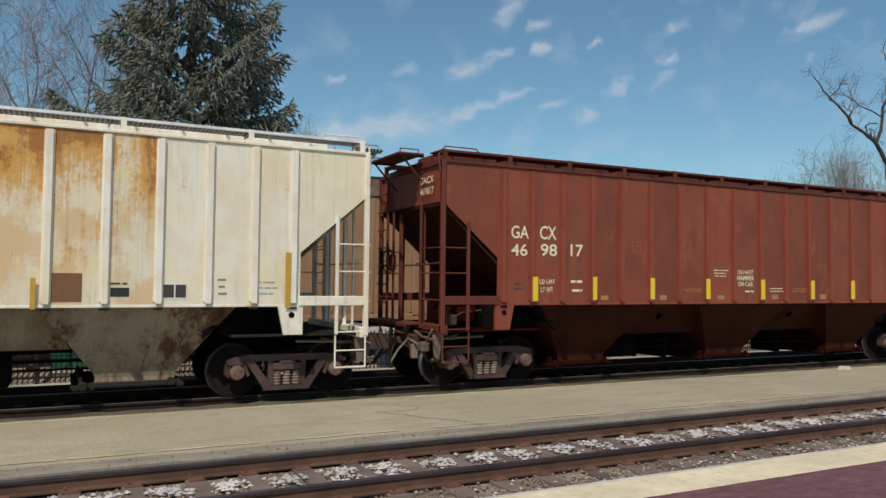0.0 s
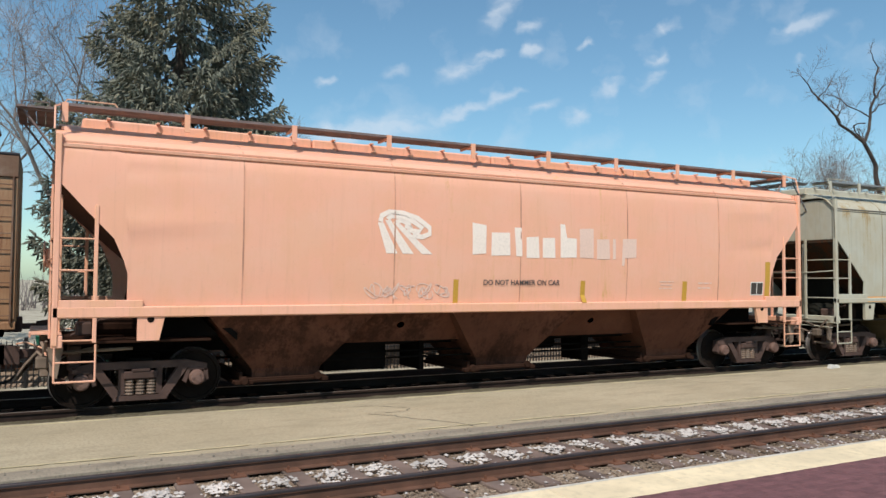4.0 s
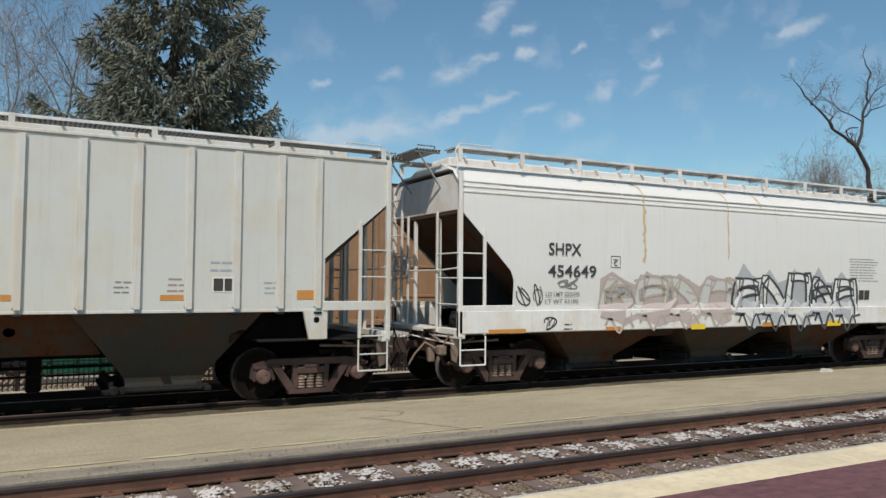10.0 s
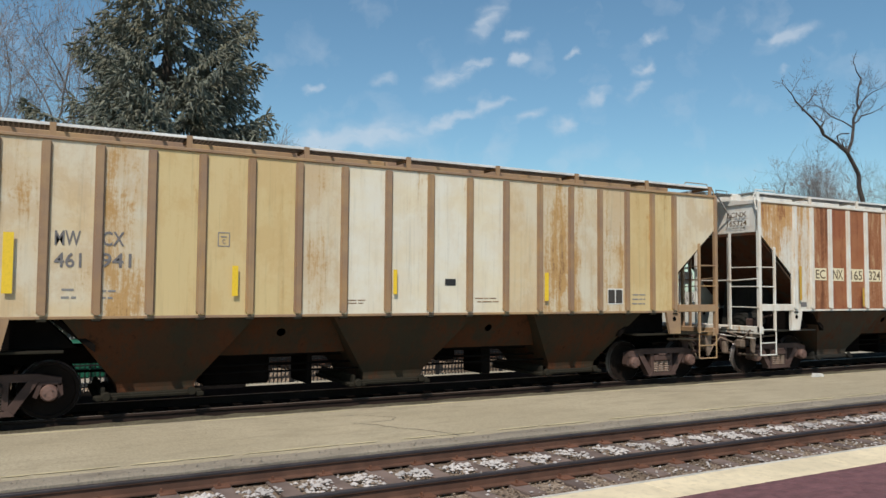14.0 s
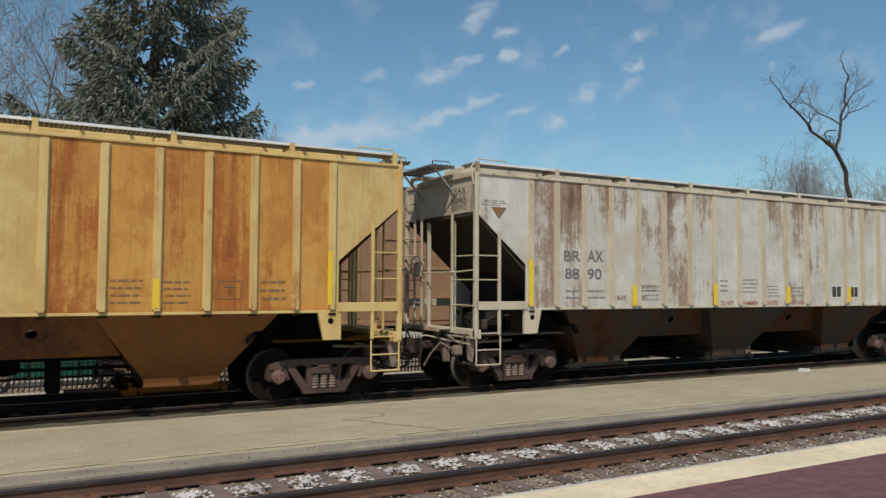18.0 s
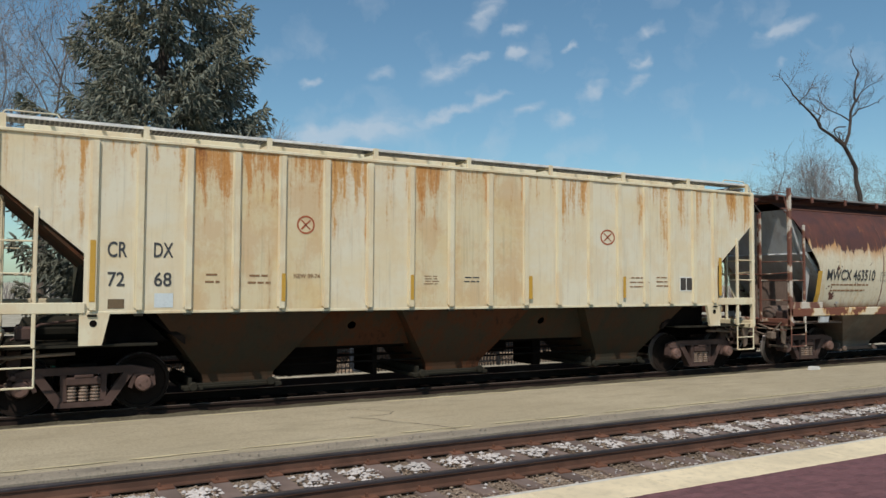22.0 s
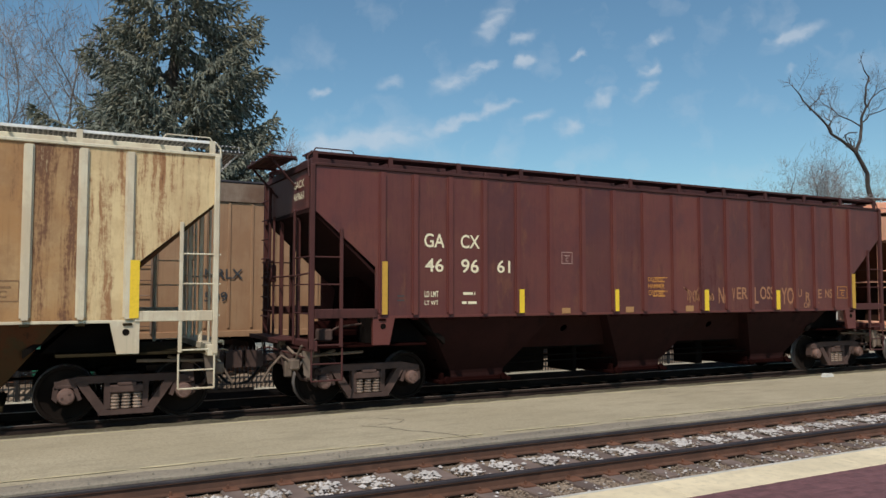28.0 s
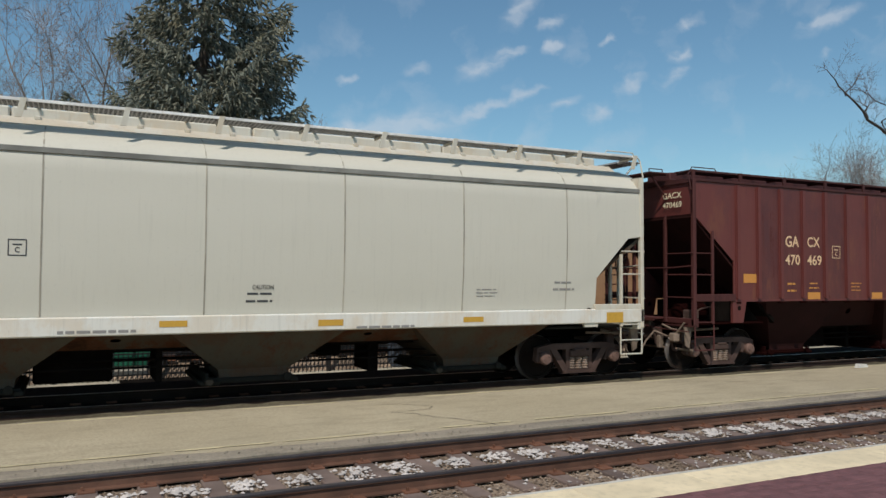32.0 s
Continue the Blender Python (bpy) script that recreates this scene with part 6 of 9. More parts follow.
def ink(name):
    if name not in INK_MATS:
        g = Graph("paint_" + name, 0.6)
        c, wear = INKS[name], g.noise(g.place(spread=9.0), 24.0, 4, 0.7)
        g.set(g.mix(g.ramp(wear, 0.42, 0.72, 0.0, 0.35), c, shade(c, 0.62)), "Base Color")
        INK_MATS[name] = g.mat
    return INK_MATS[name]


def paint_on(c, name, flat, colour, label, lift=0.004, parent=None):
    """Lays flat shapes, given as (points in x and z, faces), on the side of a car."""
    face = FACES.get(c.name, 1.552)
    s = Solid()
    for pts, faces in flat:
        s.add([(x, -((face(z) if callable(face) else face) + lift), z) for x, z in pts], faces)
    return part(name, s, ink(colour), parent or c, label)


def slab(x0, z0, x1, z1):
    """A rectangle in rows, so that it follows a curved side."""
    n = max(1, int((z1 - z0) / 0.15))
    pts = [(x, z0 + (z1 - z0) * k / n) for k in range(n + 1) for x in (x0, x1)]
    return pts, [(2 * k, 2 * k + 1, 2 * k + 3, 2 * k + 2) for k in range(n)]


GLYPHS = {}


def glyphs(words):
    if words not in GLYPHS:
        cu = bpy.data.curves.new("glyphs", "FONT")
        cu.body, cu.size, cu.resolution_u, cu.offset = words, 1.0, 3, 0.012
        ob = bpy.data.objects.new("glyphs", cu)
        me = bpy.data.meshes.new_from_object(ob)
        pts, faces = [(v.co.x, v.co.y) for v in me.vertices], [tuple(p.vertices) for p in me.polygons]
        bpy.data.objects.remove(ob)
        bpy.data.meshes.remove(me)
        x0, x1 = min(p[0] for p in pts), max(p[0] for p in pts)
        y0, y1 = min(p[1] for p in pts), max(p[1] for p in pts)
        GLYPHS[words] = [((x - x0) / (x1 - x0), (y - y0) / (y1 - y0)) for x, y in pts], faces
    return GLYPHS[words]


def text(c, words, x0, z0, x1, z1, colour, ground=None):
    pts, faces = glyphs(words)
    if ground:
        m = 0.05
        paint_on(c, "number_patch", [slab(x0 - m, z0 - m * 0.8, x1 + m, z1 + m * 0.8)], ground, "pale patch behind a number")
    paint_on(c, "lettering", [([(x0 + (x1 - x0) * a, z0 + (z1 - z0) * b) for a, b in pts], faces)], colour, "stencilled " + ("number" if words[0].isdigit() else "letters"), 0.018 if callable(FACES.get(c.name)) else 0.008)


def bars(c, x0, z0, x1, z1, n, colour):
    """Small writing that cannot be read: lines broken into word-long bars."""
    r = random.Random(int(abs(x0 * 100)) + n)
    h = (z1 - z0) / (n * 2 - 1 if n > 1 else 1)
    flat = []
    for k in range(n):
        z = z1 - h - k * 2 * h
        x = x0 + r.uniform(0, 0.12) * (x1 - x0)
        end = x1 - r.uniform(0, 0.2) * (x1 - x0)
        while x < end - 0.02:
            w = min(r.uniform(0.08, 0.22), end - x)
            flat.append(slab(x, z + h * 0.22, x + w, z + h * 0.78))
            x += w + 0.03
    paint_on(c, "stencil", flat, colour, "small stencilled lines", 0.006)["kind"] = "stuff"


def patch(c, x0, z0, x1, z1, colour):
    paint_on(c, "reflector" if colour in ("orange", "ochre", "yellow") else "paint_patch", [slab(x0, z0, x1, z1)], colour,
             {"orange": "orange reflective strip", "ochre": "amber reflective strip", "yellow": "yellow reflective strip"}.get(colour, "square of different paint"), 0.006)


def stripe(c, x0, z0, x1, z1, colour="yellow"):
    face = FACES.get(c.name, 1.552)
    paint_on(c, "reflector", [slab(x0, z0, x1, z1)], colour, "upright yellow reflective strip", 0.008 if callable(face) else 0.060)


def outline(c, x0, z0, x1, z1, colour="cream"):
    t = 0.015
    paint_on(c, "plate_mark", [slab(x0, z0, x1, z0 + t), slab(x0, z1 - t, x1, z1), slab(x0, z0 + t, x0 + t, z1 - t), slab(x1 - t, z0 + t, x1, z1 - t)], colour, "square outline with a small mark", 0.006)
    w, h = x1 - x0, z1 - z0
    paint_on(c, "stencil", [slab(x0 + 0.25 * w, z0 + 0.64 * h, x0 + 0.75 * w, z0 + 0.72 * h)], colour, "small stencilled mark", 0.006)
    pts, faces = glyphs("C")
    paint_on(c, "lettering", [([(x0 + w * (0.37 + 0.26 * p), z0 + h * (0.2 + 0.32 * q)) for p, q in pts], faces)], colour, "stencilled letter", 0.007)


def placard(c, x0, z0, x1, z1):
    paint_on(c, "placard", [slab(x0 - 0.008, z0 - 0.008, x1 + 0.008, z1 + 0.008)], "white", "pale border of a service placard", 0.006)
    m = (x0 + x1) / 2
    paint_on(c, "placard", [slab(x0 + 0.01, z0 + 0.015, m - 0.012, z1 - 0.015), slab(m + 0.012, z0 + 0.015, x1 - 0.01, z1 - 0.015)], "board", "black service placard", 0.010)


def strokes(lines, width, seed=0):
    flat = []
    r = random.Random(seed)
    for line in lines:
        pts, w = [], width * r.uniform(0.7, 1.3)
        for i, (x, z) in enumerate(line):
            a, b = line[max(0, i - 1)], line[min(len(line) - 1, i + 1)]
            d = Vector((b[0] - a[0], b[1] - a[1]))
            d = d.normalized() if d.length else Vector((1, 0))
            pts += [(x - d.y * w, z + d.x * w), (x + d.y * w, z - d.x * w)]
        flat.append((pts, [(2 * i, 2 * i + 1, 2 * i + 3, 2 * i + 2) for i in range(len(line) - 1)]))
    return flat


def loop(x0, z0, x1, z1, r, turns=1.0):
    """One curl of a spray can within a box."""
    cx, cz, rx, rz = (x0 + x1) / 2, (z0 + z1) / 2, (x1 - x0) / 2, (z1 - z0) / 2
    p, q, a = r.uniform(0, 6.3), r.uniform(0.6, 2.4), r.uniform(0.5, 1.0)
    n = 22
    return [(cx + rx * (0.75 * math.sin(p + turns * 6.3 * i / n) * a + 0.25 * math.sin(q * 6.3 * i / n)),
             cz + rz * (0.7 * math.cos(p * 1.3 + turns * q * 6.3 * i / n) + 0.3 * math.cos(5.1 * i / n + p))) for i in range(n + 1)]


def scribble(c, x0, z0, x1, z1, colour, n, seed):
    if colour == "mural_dots":
        r, flat = random.Random(seed), []
        for _ in range(110):
            x, z, s = r.uniform(x0, x1), r.uniform(z0, z1), r.choice((0.018, 0.025, 0.035, 0.05))
            flat.append(([(x + s * math.cos(a), z + s * 1.2 * math.sin(a)) for a in (k * 0.785 for k in range(8))], [tuple(range(8))]))
        paint_on(c, "paint_dots", flat, colour, "dark blue painted dots", 0.013)["kind"] = "stuff"
        return
    r = random.Random(seed)
    w = (x1 - x0) / n
    lines = []
    for k in range(n):
        for _ in range(2):
            lines.append(loop(x0 + k * w - 0.1 * w, z0, x0 + (k + 1) * w + 0.1 * w, z1, r, r.choice((0.6, 0.9, 1.2))))
    paint_on(c, "spray_paint", strokes(lines, 0.011, seed), colour, "looping line of spray paint", 0.009)["kind"] = "stuff"


def wildstyle(c, x0, z0, x1, z1, fill, back, edge, n, seed, wide=0.014):
    """Large interlocking sprayed letters: chunky leaning forms on a spiked ground, with pale and dark edges."""
    r = random.Random(seed)
    w, h = (x1 - x0) / n, z1 - z0
    forms, lines, inner = [], [], []
    top, low = [], []
    for i in range(3 * n + 1):
        x = x0 + (x1 - x0) * i / (3 * n)
        top.append((x, z1 - h * (r.uniform(0.0, 0.1) if i % 3 == 1 else r.uniform(0.16, 0.3))))
        low.append((x, z0 + h * (r.uniform(0.0, 0.08) if i % 3 == 2 else r.uniform(0.1, 0.24))))
    rows = 6
    grid = [(a[0], b[1] + (a[1] - b[1]) * k / rows) for a, b in zip(top, low) for k in range(rows + 1)]
    m = rows + 1
    ground = (grid, [(i * m + k, (i + 1) * m + k, (i + 1) * m + k + 1, i * m + k + 1) for i in range(3 * n) for k in range(rows)])

    def bar(xa, za, xb, zb, t):
        d = Vector((xb - xa, zb - za)).normalized()
        q = []
        for k in range(5):
            u = k / 4
            bow = math.sin(u * math.pi) * t * 0.5
            for e in (-1, 1):
                q.append((xa + (xb - xa) * u - d.y * (e * t * (1.1 - 0.2 * u) + bow), za + (zb - za) * u + d.x * (e * t * (1.1 - 0.2 * u) + bow)))
        forms.append((q, [(2 * k, 2 * k + 1, 2 * k + 3, 2 * k + 2) for k in range(4)]))
        lines.append(q[::2] + q[::-2] + q[:1])

    for k in range(n):
        a, b = x0 + k * w, x0 + (k + 1) * w
        lean = r.uniform(-0.1, 0.2) * w
        lo, hi = z0 + h * r.uniform(0.16, 0.26), z1 - h * r.uniform(0.12, 0.24)
        t = w * r.uniform(0.12, 0.17)
        kind = "nsax"[(k + seed) % 4]
        bar(a + 0.15 * w, lo, a + 0.2 * w + lean, hi, t)
        if kind in "na":
            bar(a + 0.2 * w + lean, hi - t, b - 0.1 * w + lean, hi - t * 1.4, t * 0.8)
            bar(b - 0.15 * w + lean, hi, b - 0.05 * w, lo, t)
        if kind in "as":
            bar(a + 0.15 * w, (lo + hi) / 2, b - 0.1 * w, (lo + hi) / 2 + 0.08 * h, t * 0.8)
        if kind in "sx":
            bar(a + 0.2 * w + lean, hi - t, b - 0.05 * w, lo + t, t)
        for _ in range(4):
            xx, zz = r.uniform(a, b), r.uniform(lo, hi)
            inner.append([(xx, zz), (xx + 0.12 * w, zz + r.uniform(-0.03, 0.03) * h), (xx + 0.3 * w, zz + r.uniform(-0.08, 0.08) * h)])
        lines.append([(a + 0.1 * w + 0.8 * w * i / 10, lo - 0.12 * h + 0.12 * h * math.sin(i * 0.31 * math.pi)) for i in range(11)])
    paint_on(c, "spray_paint", [ground], back, "sprayed ground behind the letters", 0.005)["kind"] = "stuff"
    paint_on(c, "spray_paint", forms, fill, "pale sprayed letter forms", 0.008)["kind"] = "stuff"
    paint_on(c, "spray_paint", strokes(inner, 0.02, seed + 1), back, "sprayed shading in the letters", 0.010)["kind"] = "stuff"
    paint_on(c, "spray_paint", strokes(lines, wide, seed), edge, "sprayed letter edges", 0.012)["kind"] = "stuff"


def drip(c, x, z0, z1, wide, colour, seed=1):
    """A ragged stain that runs down the side."""
    r, pts, n = random.Random(seed), [], 26
    for k in range(n + 1):
        z, f = z0 + (z1 - z0) * k / n, wide * (0.25 + 0.75 * r.random())
        o = r.uniform(-0.3, 0.3) * wide
        pts += [(x + o - f / 2, z), (x + o + f / 2, z)]
    paint_on(c, "stain", [(pts, [(2 * k, 2 * k + 1, 2 * k + 3, 2 * k + 2) for k in range(n)])], colour, "ragged stain running down the side", 0.008)


def brush(c, colour, wide, *points):
    """One painted line."""
    paint_on(c, "painted_line", strokes([list(points)], wide), colour, "painted outline", 0.014)


def ring_mark(c, x0, z0, x1, z1, colour):
    cx, cz, a, b = (x0 + x1) / 2, (z0 + z1) / 2, (x1 - x0) / 2, (z1 - z0) / 2
    ring = [(cx + a * math.cos(t), cz + b * math.sin(t)) for t in (2 * math.pi * k / 24 for k in range(25))]
    k = 0.55
    cross = [[(cx - a * k, cz - b * k), (cx + a * k, cz + b * k)], [(cx - a * k, cz + b * k), (cx + a * k, cz - b * k)]]
    paint_on(c, "ring_mark", strokes([ring] + cross, 0.013), colour, "red-brown crossed ring", 0.006)


def swoosh(c, x0, z0, x1, z1):
    """A sign of nested curved white bands over three slanting legs."""
    w, h = x1 - x0, z1 - z0
    legs = (((0.05, 0.72), (0.26, 0.02)), ((0.18, 0.78), (0.55, 0.02)), ((0.32, 0.74), (0.90, 0.02)))
    bends = (((0.05, 0.74), (0.07, 0.88), (0.2, 0.97), (0.45, 0.96), (0.72, 0.85), (0.94, 0.64), (0.94, 0.50), (0.8, 0.42), (0.62, 0.45)),
             ((0.17, 0.80), (0.24, 0.88), (0.42, 0.87), (0.64, 0.77), (0.80, 0.63), (0.74, 0.54), (0.52, 0.57)),
             ((0.32, 0.75), (0.42, 0.78), (0.56, 0.71), (0.62, 0.64), (0.48, 0.65)))
    flat = []
    for (xa, za), (xb, zb) in legs:
        flat.append(([(x0 + w * (xa - 0.05), z0 + h * za), (x0 + w * (xa + 0.05), z0 + h * za), (x0 + w * (xb + 0.10), z0 + h * zb), (x0 + w * (xb - 0.10), z0 + h * zb)], [(0, 1, 2, 3)]))
    flat += strokes([[(x0 + w * p, z0 + h * q) for p, q in line] for line in bends], 0.035 * w)
    paint_on(c, "sign", flat, "paint_white", "white sign of nested curved bands", 0.006)


def level_cut(poly, z, above):
    """The part of a flat shape above or below a level."""
    out = []
    for a, b in zip(poly, poly[1:] + poly[:1]):
        ina, inb = (a[1] >= z) == above, (b[1] >= z) == above
        if ina:
            out.append(a)
        if ina != inb:
            k = (z - a[1]) / (b[1] - a[1])
            out.append((a[0] + (b[0] - a[0]) * k, z))
    return out


def shape(c, colour, *points):
    lo, hi = min(p[1] for p in points), max(p[1] for p in points)
    n = max(1, int((hi - lo) / 0.2))
    flat = []
    for k in range(n):
        piece = list(points)
        if k:
            piece = level_cut(piece, lo + (hi - lo) * k / n, True)
        if k < n - 1:
            piece = level_cut(piece, lo + (hi - lo) * (k + 1) / n, False)
        if len(piece) > 2:
            flat.append((piece, [tuple(range(len(piece)))]))
    paint_on(c, "painted_shape", flat, colour, colour.replace("mural_", "").replace("_", " ") + " painted shape", 0.007)


def end_number(c, half, upper, lower, colour, ground=None):
    """Letters on the near end wall."""
    for words, z0, z1 in ((upper, 4.02, 4.16), (lower, 3.80, 3.94)):
        pts, faces = glyphs(words)
        s = Solid().add([(-half - 0.004 + 0.05 - 0.06, -0.62 - 0.62 * a, z0 + (z1 - z0) * b) for a, b in pts], faces)
        part("lettering", s, ink(colour), c, "letters on the end wall")
        if ground:
            part("number_patch", Solid().add([(-half + 0.046, -1.28, z0 - 0.03), (-half + 0.046, -0.58, z0 - 0.03), (-half + 0.046, -0.58, z1 + 0.03), (-half + 0.046, -1.28, z1 + 0.03)], [(0, 1, 2, 3)]), ink(ground), c, "pale patch on the end wall")


def section(prof, extra=0.0):
    return lambda z: float(np.interp(z, [p[1] for p in prof], [p[0] for p in prof])) + extra


for place, prof in SECTIONS:
    s0, s1 = SILLS[place]
    body = section(prof)
    FACES[CARS[place][0].name] = (lambda z, body=body, s1=s1: 1.60 if z < s1 else body(z))
for place, half, upper, lower, colour, ground in ((1, 8.24, "GACX", "469817", "cream", None), (2, 8.24, "GACX", "470492", "cream", None), (5, 8.24, "GACX", "470129", "cream", None),
                                                  (6, 8.24, "ECNX", "165414", "umber", "label_cream"), (10, 8.24, "ECNX", "165324", "umber", "white"), (12, 8.24, "BRAX", "8890", "dark", None),
                                                  (13, 8.24, "ITFX", "165374", "slate", "white"), (17, 8.24, "ITFX", "165654", "slate", "white"), (18, 8.24, "GACX", "469661", "cream", None),
                                                  (20, 8.21, "NAHX", "61611", "dark", None), (21, 8.24, "GACX", "470469", "cream", None)):
    end_number(CARS[place][0], half, upper, lower, colour, ground)

FACES[STANDING[0].name] = 1.562
text(STANDING[0], "NRLX", -7.37, 2.46, -6.34, 2.73, "dark")
text(STANDING[0], "599", -7.37, 1.83, -6.75, 2.10, "dark")



def marks_0(c):
    patch(c, 2.96, 1.71, 3.52, 2.15, "rustpatch")
    placard(c, 4.70, 1.76, 5.07, 2.00)
    patch(c, 3.93, 1.79, 4.20, 1.93, "black")
    bars(c, 3.88, 1.97, 4.21, 2.02, 1, "dark")
    bars(c, 5.56, 1.81, 5.73, 2.10, 3, "grey")
    bars(c, 6.14, 1.82, 6.58, 2.06, 3, "blue")
    stripe(c, 2.82, 1.60, 2.89, 2.07, "ochre")
    stripe(c, 6.69, 1.59, 6.79, 2.55, "ochre")


def marks_1(c):
    text(c, "GA", -6.66, 2.96, -6.24, 3.22, "cream")
    text(c, "CX", -5.97, 2.96, -5.56, 3.24, "cream")
    text(c, "46", -6.66, 2.61, -6.27, 2.85, "cream")
    text(c, "98", -5.95, 2.62, -5.54, 2.87, "cream")
    text(c, "17", -5.20, 2.63, -4.88, 2.88, "cream")
    text(c, "LD LMT", -5.97, 2.05, -5.59, 2.14, "cream")
    text(c, "LT WT", -5.94, 1.88, -5.64, 1.98, "cream")
    text(c, "DO NOT", -0.32, 2.32, 0.20, 2.42, "cream")
    text(c, "HAMMER", -0.34, 2.17, 0.23, 2.29, "cream")
    text(c, "ON CAR", -0.32, 2.03, 0.19, 2.14, "cream")
    bars(c, -5.19, 1.87, -4.83, 2.15, 2, "cream")
    bars(c, -6.61, 1.92, -6.34, 2.07, 2, "dark")
    stripe(c, -6.17, 1.70, -6.04, 2.19, "yellow")
    stripe(c, -4.65, 1.72, -4.54, 2.21, "yellow")
    stripe(c, -3.07, 1.73, -2.94, 2.20, "yellow")
    stripe(c, -1.39, 1.73, -1.26, 2.20, "yellow")
    stripe(c, 0.41, 1.72, 0.55, 2.20, "yellow")
    stripe(c, 2.20, 1.72, 2.34, 2.19, "yellow")
    stripe(c, 3.75, 1.72, 3.91, 2.20, "yellow")
    outline(c, -3.55, 2.75, -3.29, 2.99, "redbrown")
    placard(c, 6.40, 1.89, 6.90, 2.22)
    bars(c, -1.11, 2.25, -0.62, 2.42, 3, "cream")
    bars(c, -2.05, 1.90, -1.45, 1.96, 2, "orange")
    bars(c, 0.77, 1.90, 1.30, 2.00, 2, "cream")
    bars(c, 1.57, 1.90, 2.20, 1.99, 2, "orange")
    bars(c, -0.11, 1.88, 0.31, 1.94, 1, "cream")
    patch(c, -4.40, 1.71, -4.20, 1.81, "tanrust")
    patch(c, -2.75, 1.71, -2.55, 1.82, "tanrust")
    patch(c, -0.97, 1.72, -0.76, 1.82, "tanrust")
    patch(c, 0.84, 1.72, 1.07, 1.83, "tanrust")
    patch(c, 2.60, 1.72, 2.84, 1.84, "tanrust")
    stripe(c, 5.53, 1.71, 5.64, 2.21, "yellow")
    stripe(c, 6.95, 1.73, 7.08, 2.22, "yellow")


def marks_2(c):
    text(c, "GA", -5.20, 2.73, -4.74, 2.99, "cream")
    text(c, "CX", -4.45, 2.72, -4.00, 2.99, "cream")
    text(c, "470", -5.26, 2.30, -4.74, 2.56, "cream")
    text(c, "492", -4.48, 2.30, -3.95, 2.57, "cream")
    text(c, "LD LMT", -5.96, 2.12, -5.58, 2.21, "cream")
    text(c, "LT WT", -5.96, 1.95, -5.61, 2.04, "cream")
    text(c, "DO NOT", -0.20, 2.87, 0.30, 2.99, "orange")
    text(c, "HAMMER", -0.23, 2.71, 0.35, 2.81, "orange")
    text(c, "ON CAR", -0.20, 2.54, 0.31, 2.65, "orange")
    bars(c, -5.20, 1.95, -4.83, 2.21, 2, "cream")
    bars(c, -5.97, 3.55, -5.56, 3.68, 3, "orange")
    bars(c, -1.10, 1.88, -0.63, 2.22, 5, "orange")
    bars(c, 3.99, 1.78, 4.60, 2.02, 3, "orange")
    patch(c, -6.69, 2.05, -6.25, 2.27, "orange")
    patch(c, -3.63, 1.68, -3.17, 1.78, "orange")
    patch(c, -1.10, 1.68, -0.63, 1.80, "orange")
    patch(c, 0.72, 1.68, 1.15, 1.80, "orange")
    patch(c, 3.25, 1.68, 3.72, 1.80, "orange")
    patch(c, 6.34, 1.82, 6.79, 2.02, "orange")
    outline(c, 5.63, 1.81, 6.09, 2.16, "cream")


def marks_3(c):
    swoosh(c, -3.15, 2.60, -2.01, 3.41)
    shape(c, "paint_white", (-1.14, 3.26), (-0.82, 3.22), (-0.82, 2.66), (-1.13, 2.63))
    shape(c, "paint_white", (-0.70, 3.08), (-0.27, 3.09), (-0.25, 2.63), (-0.70, 2.62))
    shape(c, "paint_white", (-0.16, 3.20), (0.01, 3.20), (0.04, 2.62), (-0.11, 2.62))
    shape(c, "paint_white", (0.13, 3.01), (0.43, 3.03), (0.46, 2.59), (0.14, 2.59))
    shape(c, "paint_white", (0.53, 3.01), (0.84, 3.02), (0.86, 2.60), (0.54, 2.60))
    shape(c, "paint_white", (0.98, 3.31), (1.10, 3.31), (1.15, 3.03), (1.40, 3.02), (1.41, 2.62), (0.99, 2.61))
    shape(c, "faint_white", (1.48, 3.23), (1.85, 3.25), (1.86, 2.61), (1.49, 2.62))
    shape(c, "faint_white", (1.94, 3.02), (2.28, 3.03), (2.31, 2.60), (1.95, 2.59))
    shape(c, "faint_white", (2.38, 3.04), (2.46, 3.04), (2.47, 2.60), (2.39, 2.60))
    shape(c, "faint_white", (2.66, 3.05), (3.05, 3.06), (3.05, 2.65), (2.73, 2.63), (2.71, 2.46), (2.64, 2.46))
    text(c, "DO NOT HAMMER ON CAR", -0.87, 2.03, 0.98, 2.14, "dark")
    stripe(c, -1.54, 1.68, -1.43, 2.14, "ochre")
    stripe(c, 1.53, 1.67, 1.65, 2.13, "ochre")
    stripe(c, 4.45, 1.68, 4.59, 2.13, "ochre")
    stripe(c, 7.19, 1.68, 7.36, 2.62, "ochre")
    bars(c, 3.74, 1.95, 4.18, 2.14, 3, "faint_white")
    bars(c, 4.89, 1.95, 5.43, 2.12, 2, "faint_white")
    placard(c, 6.70, 1.81, 7.12, 2.12)
    scribble(c, -3.39, 1.76, -1.62, 2.07, "faint_white", 5, 9)


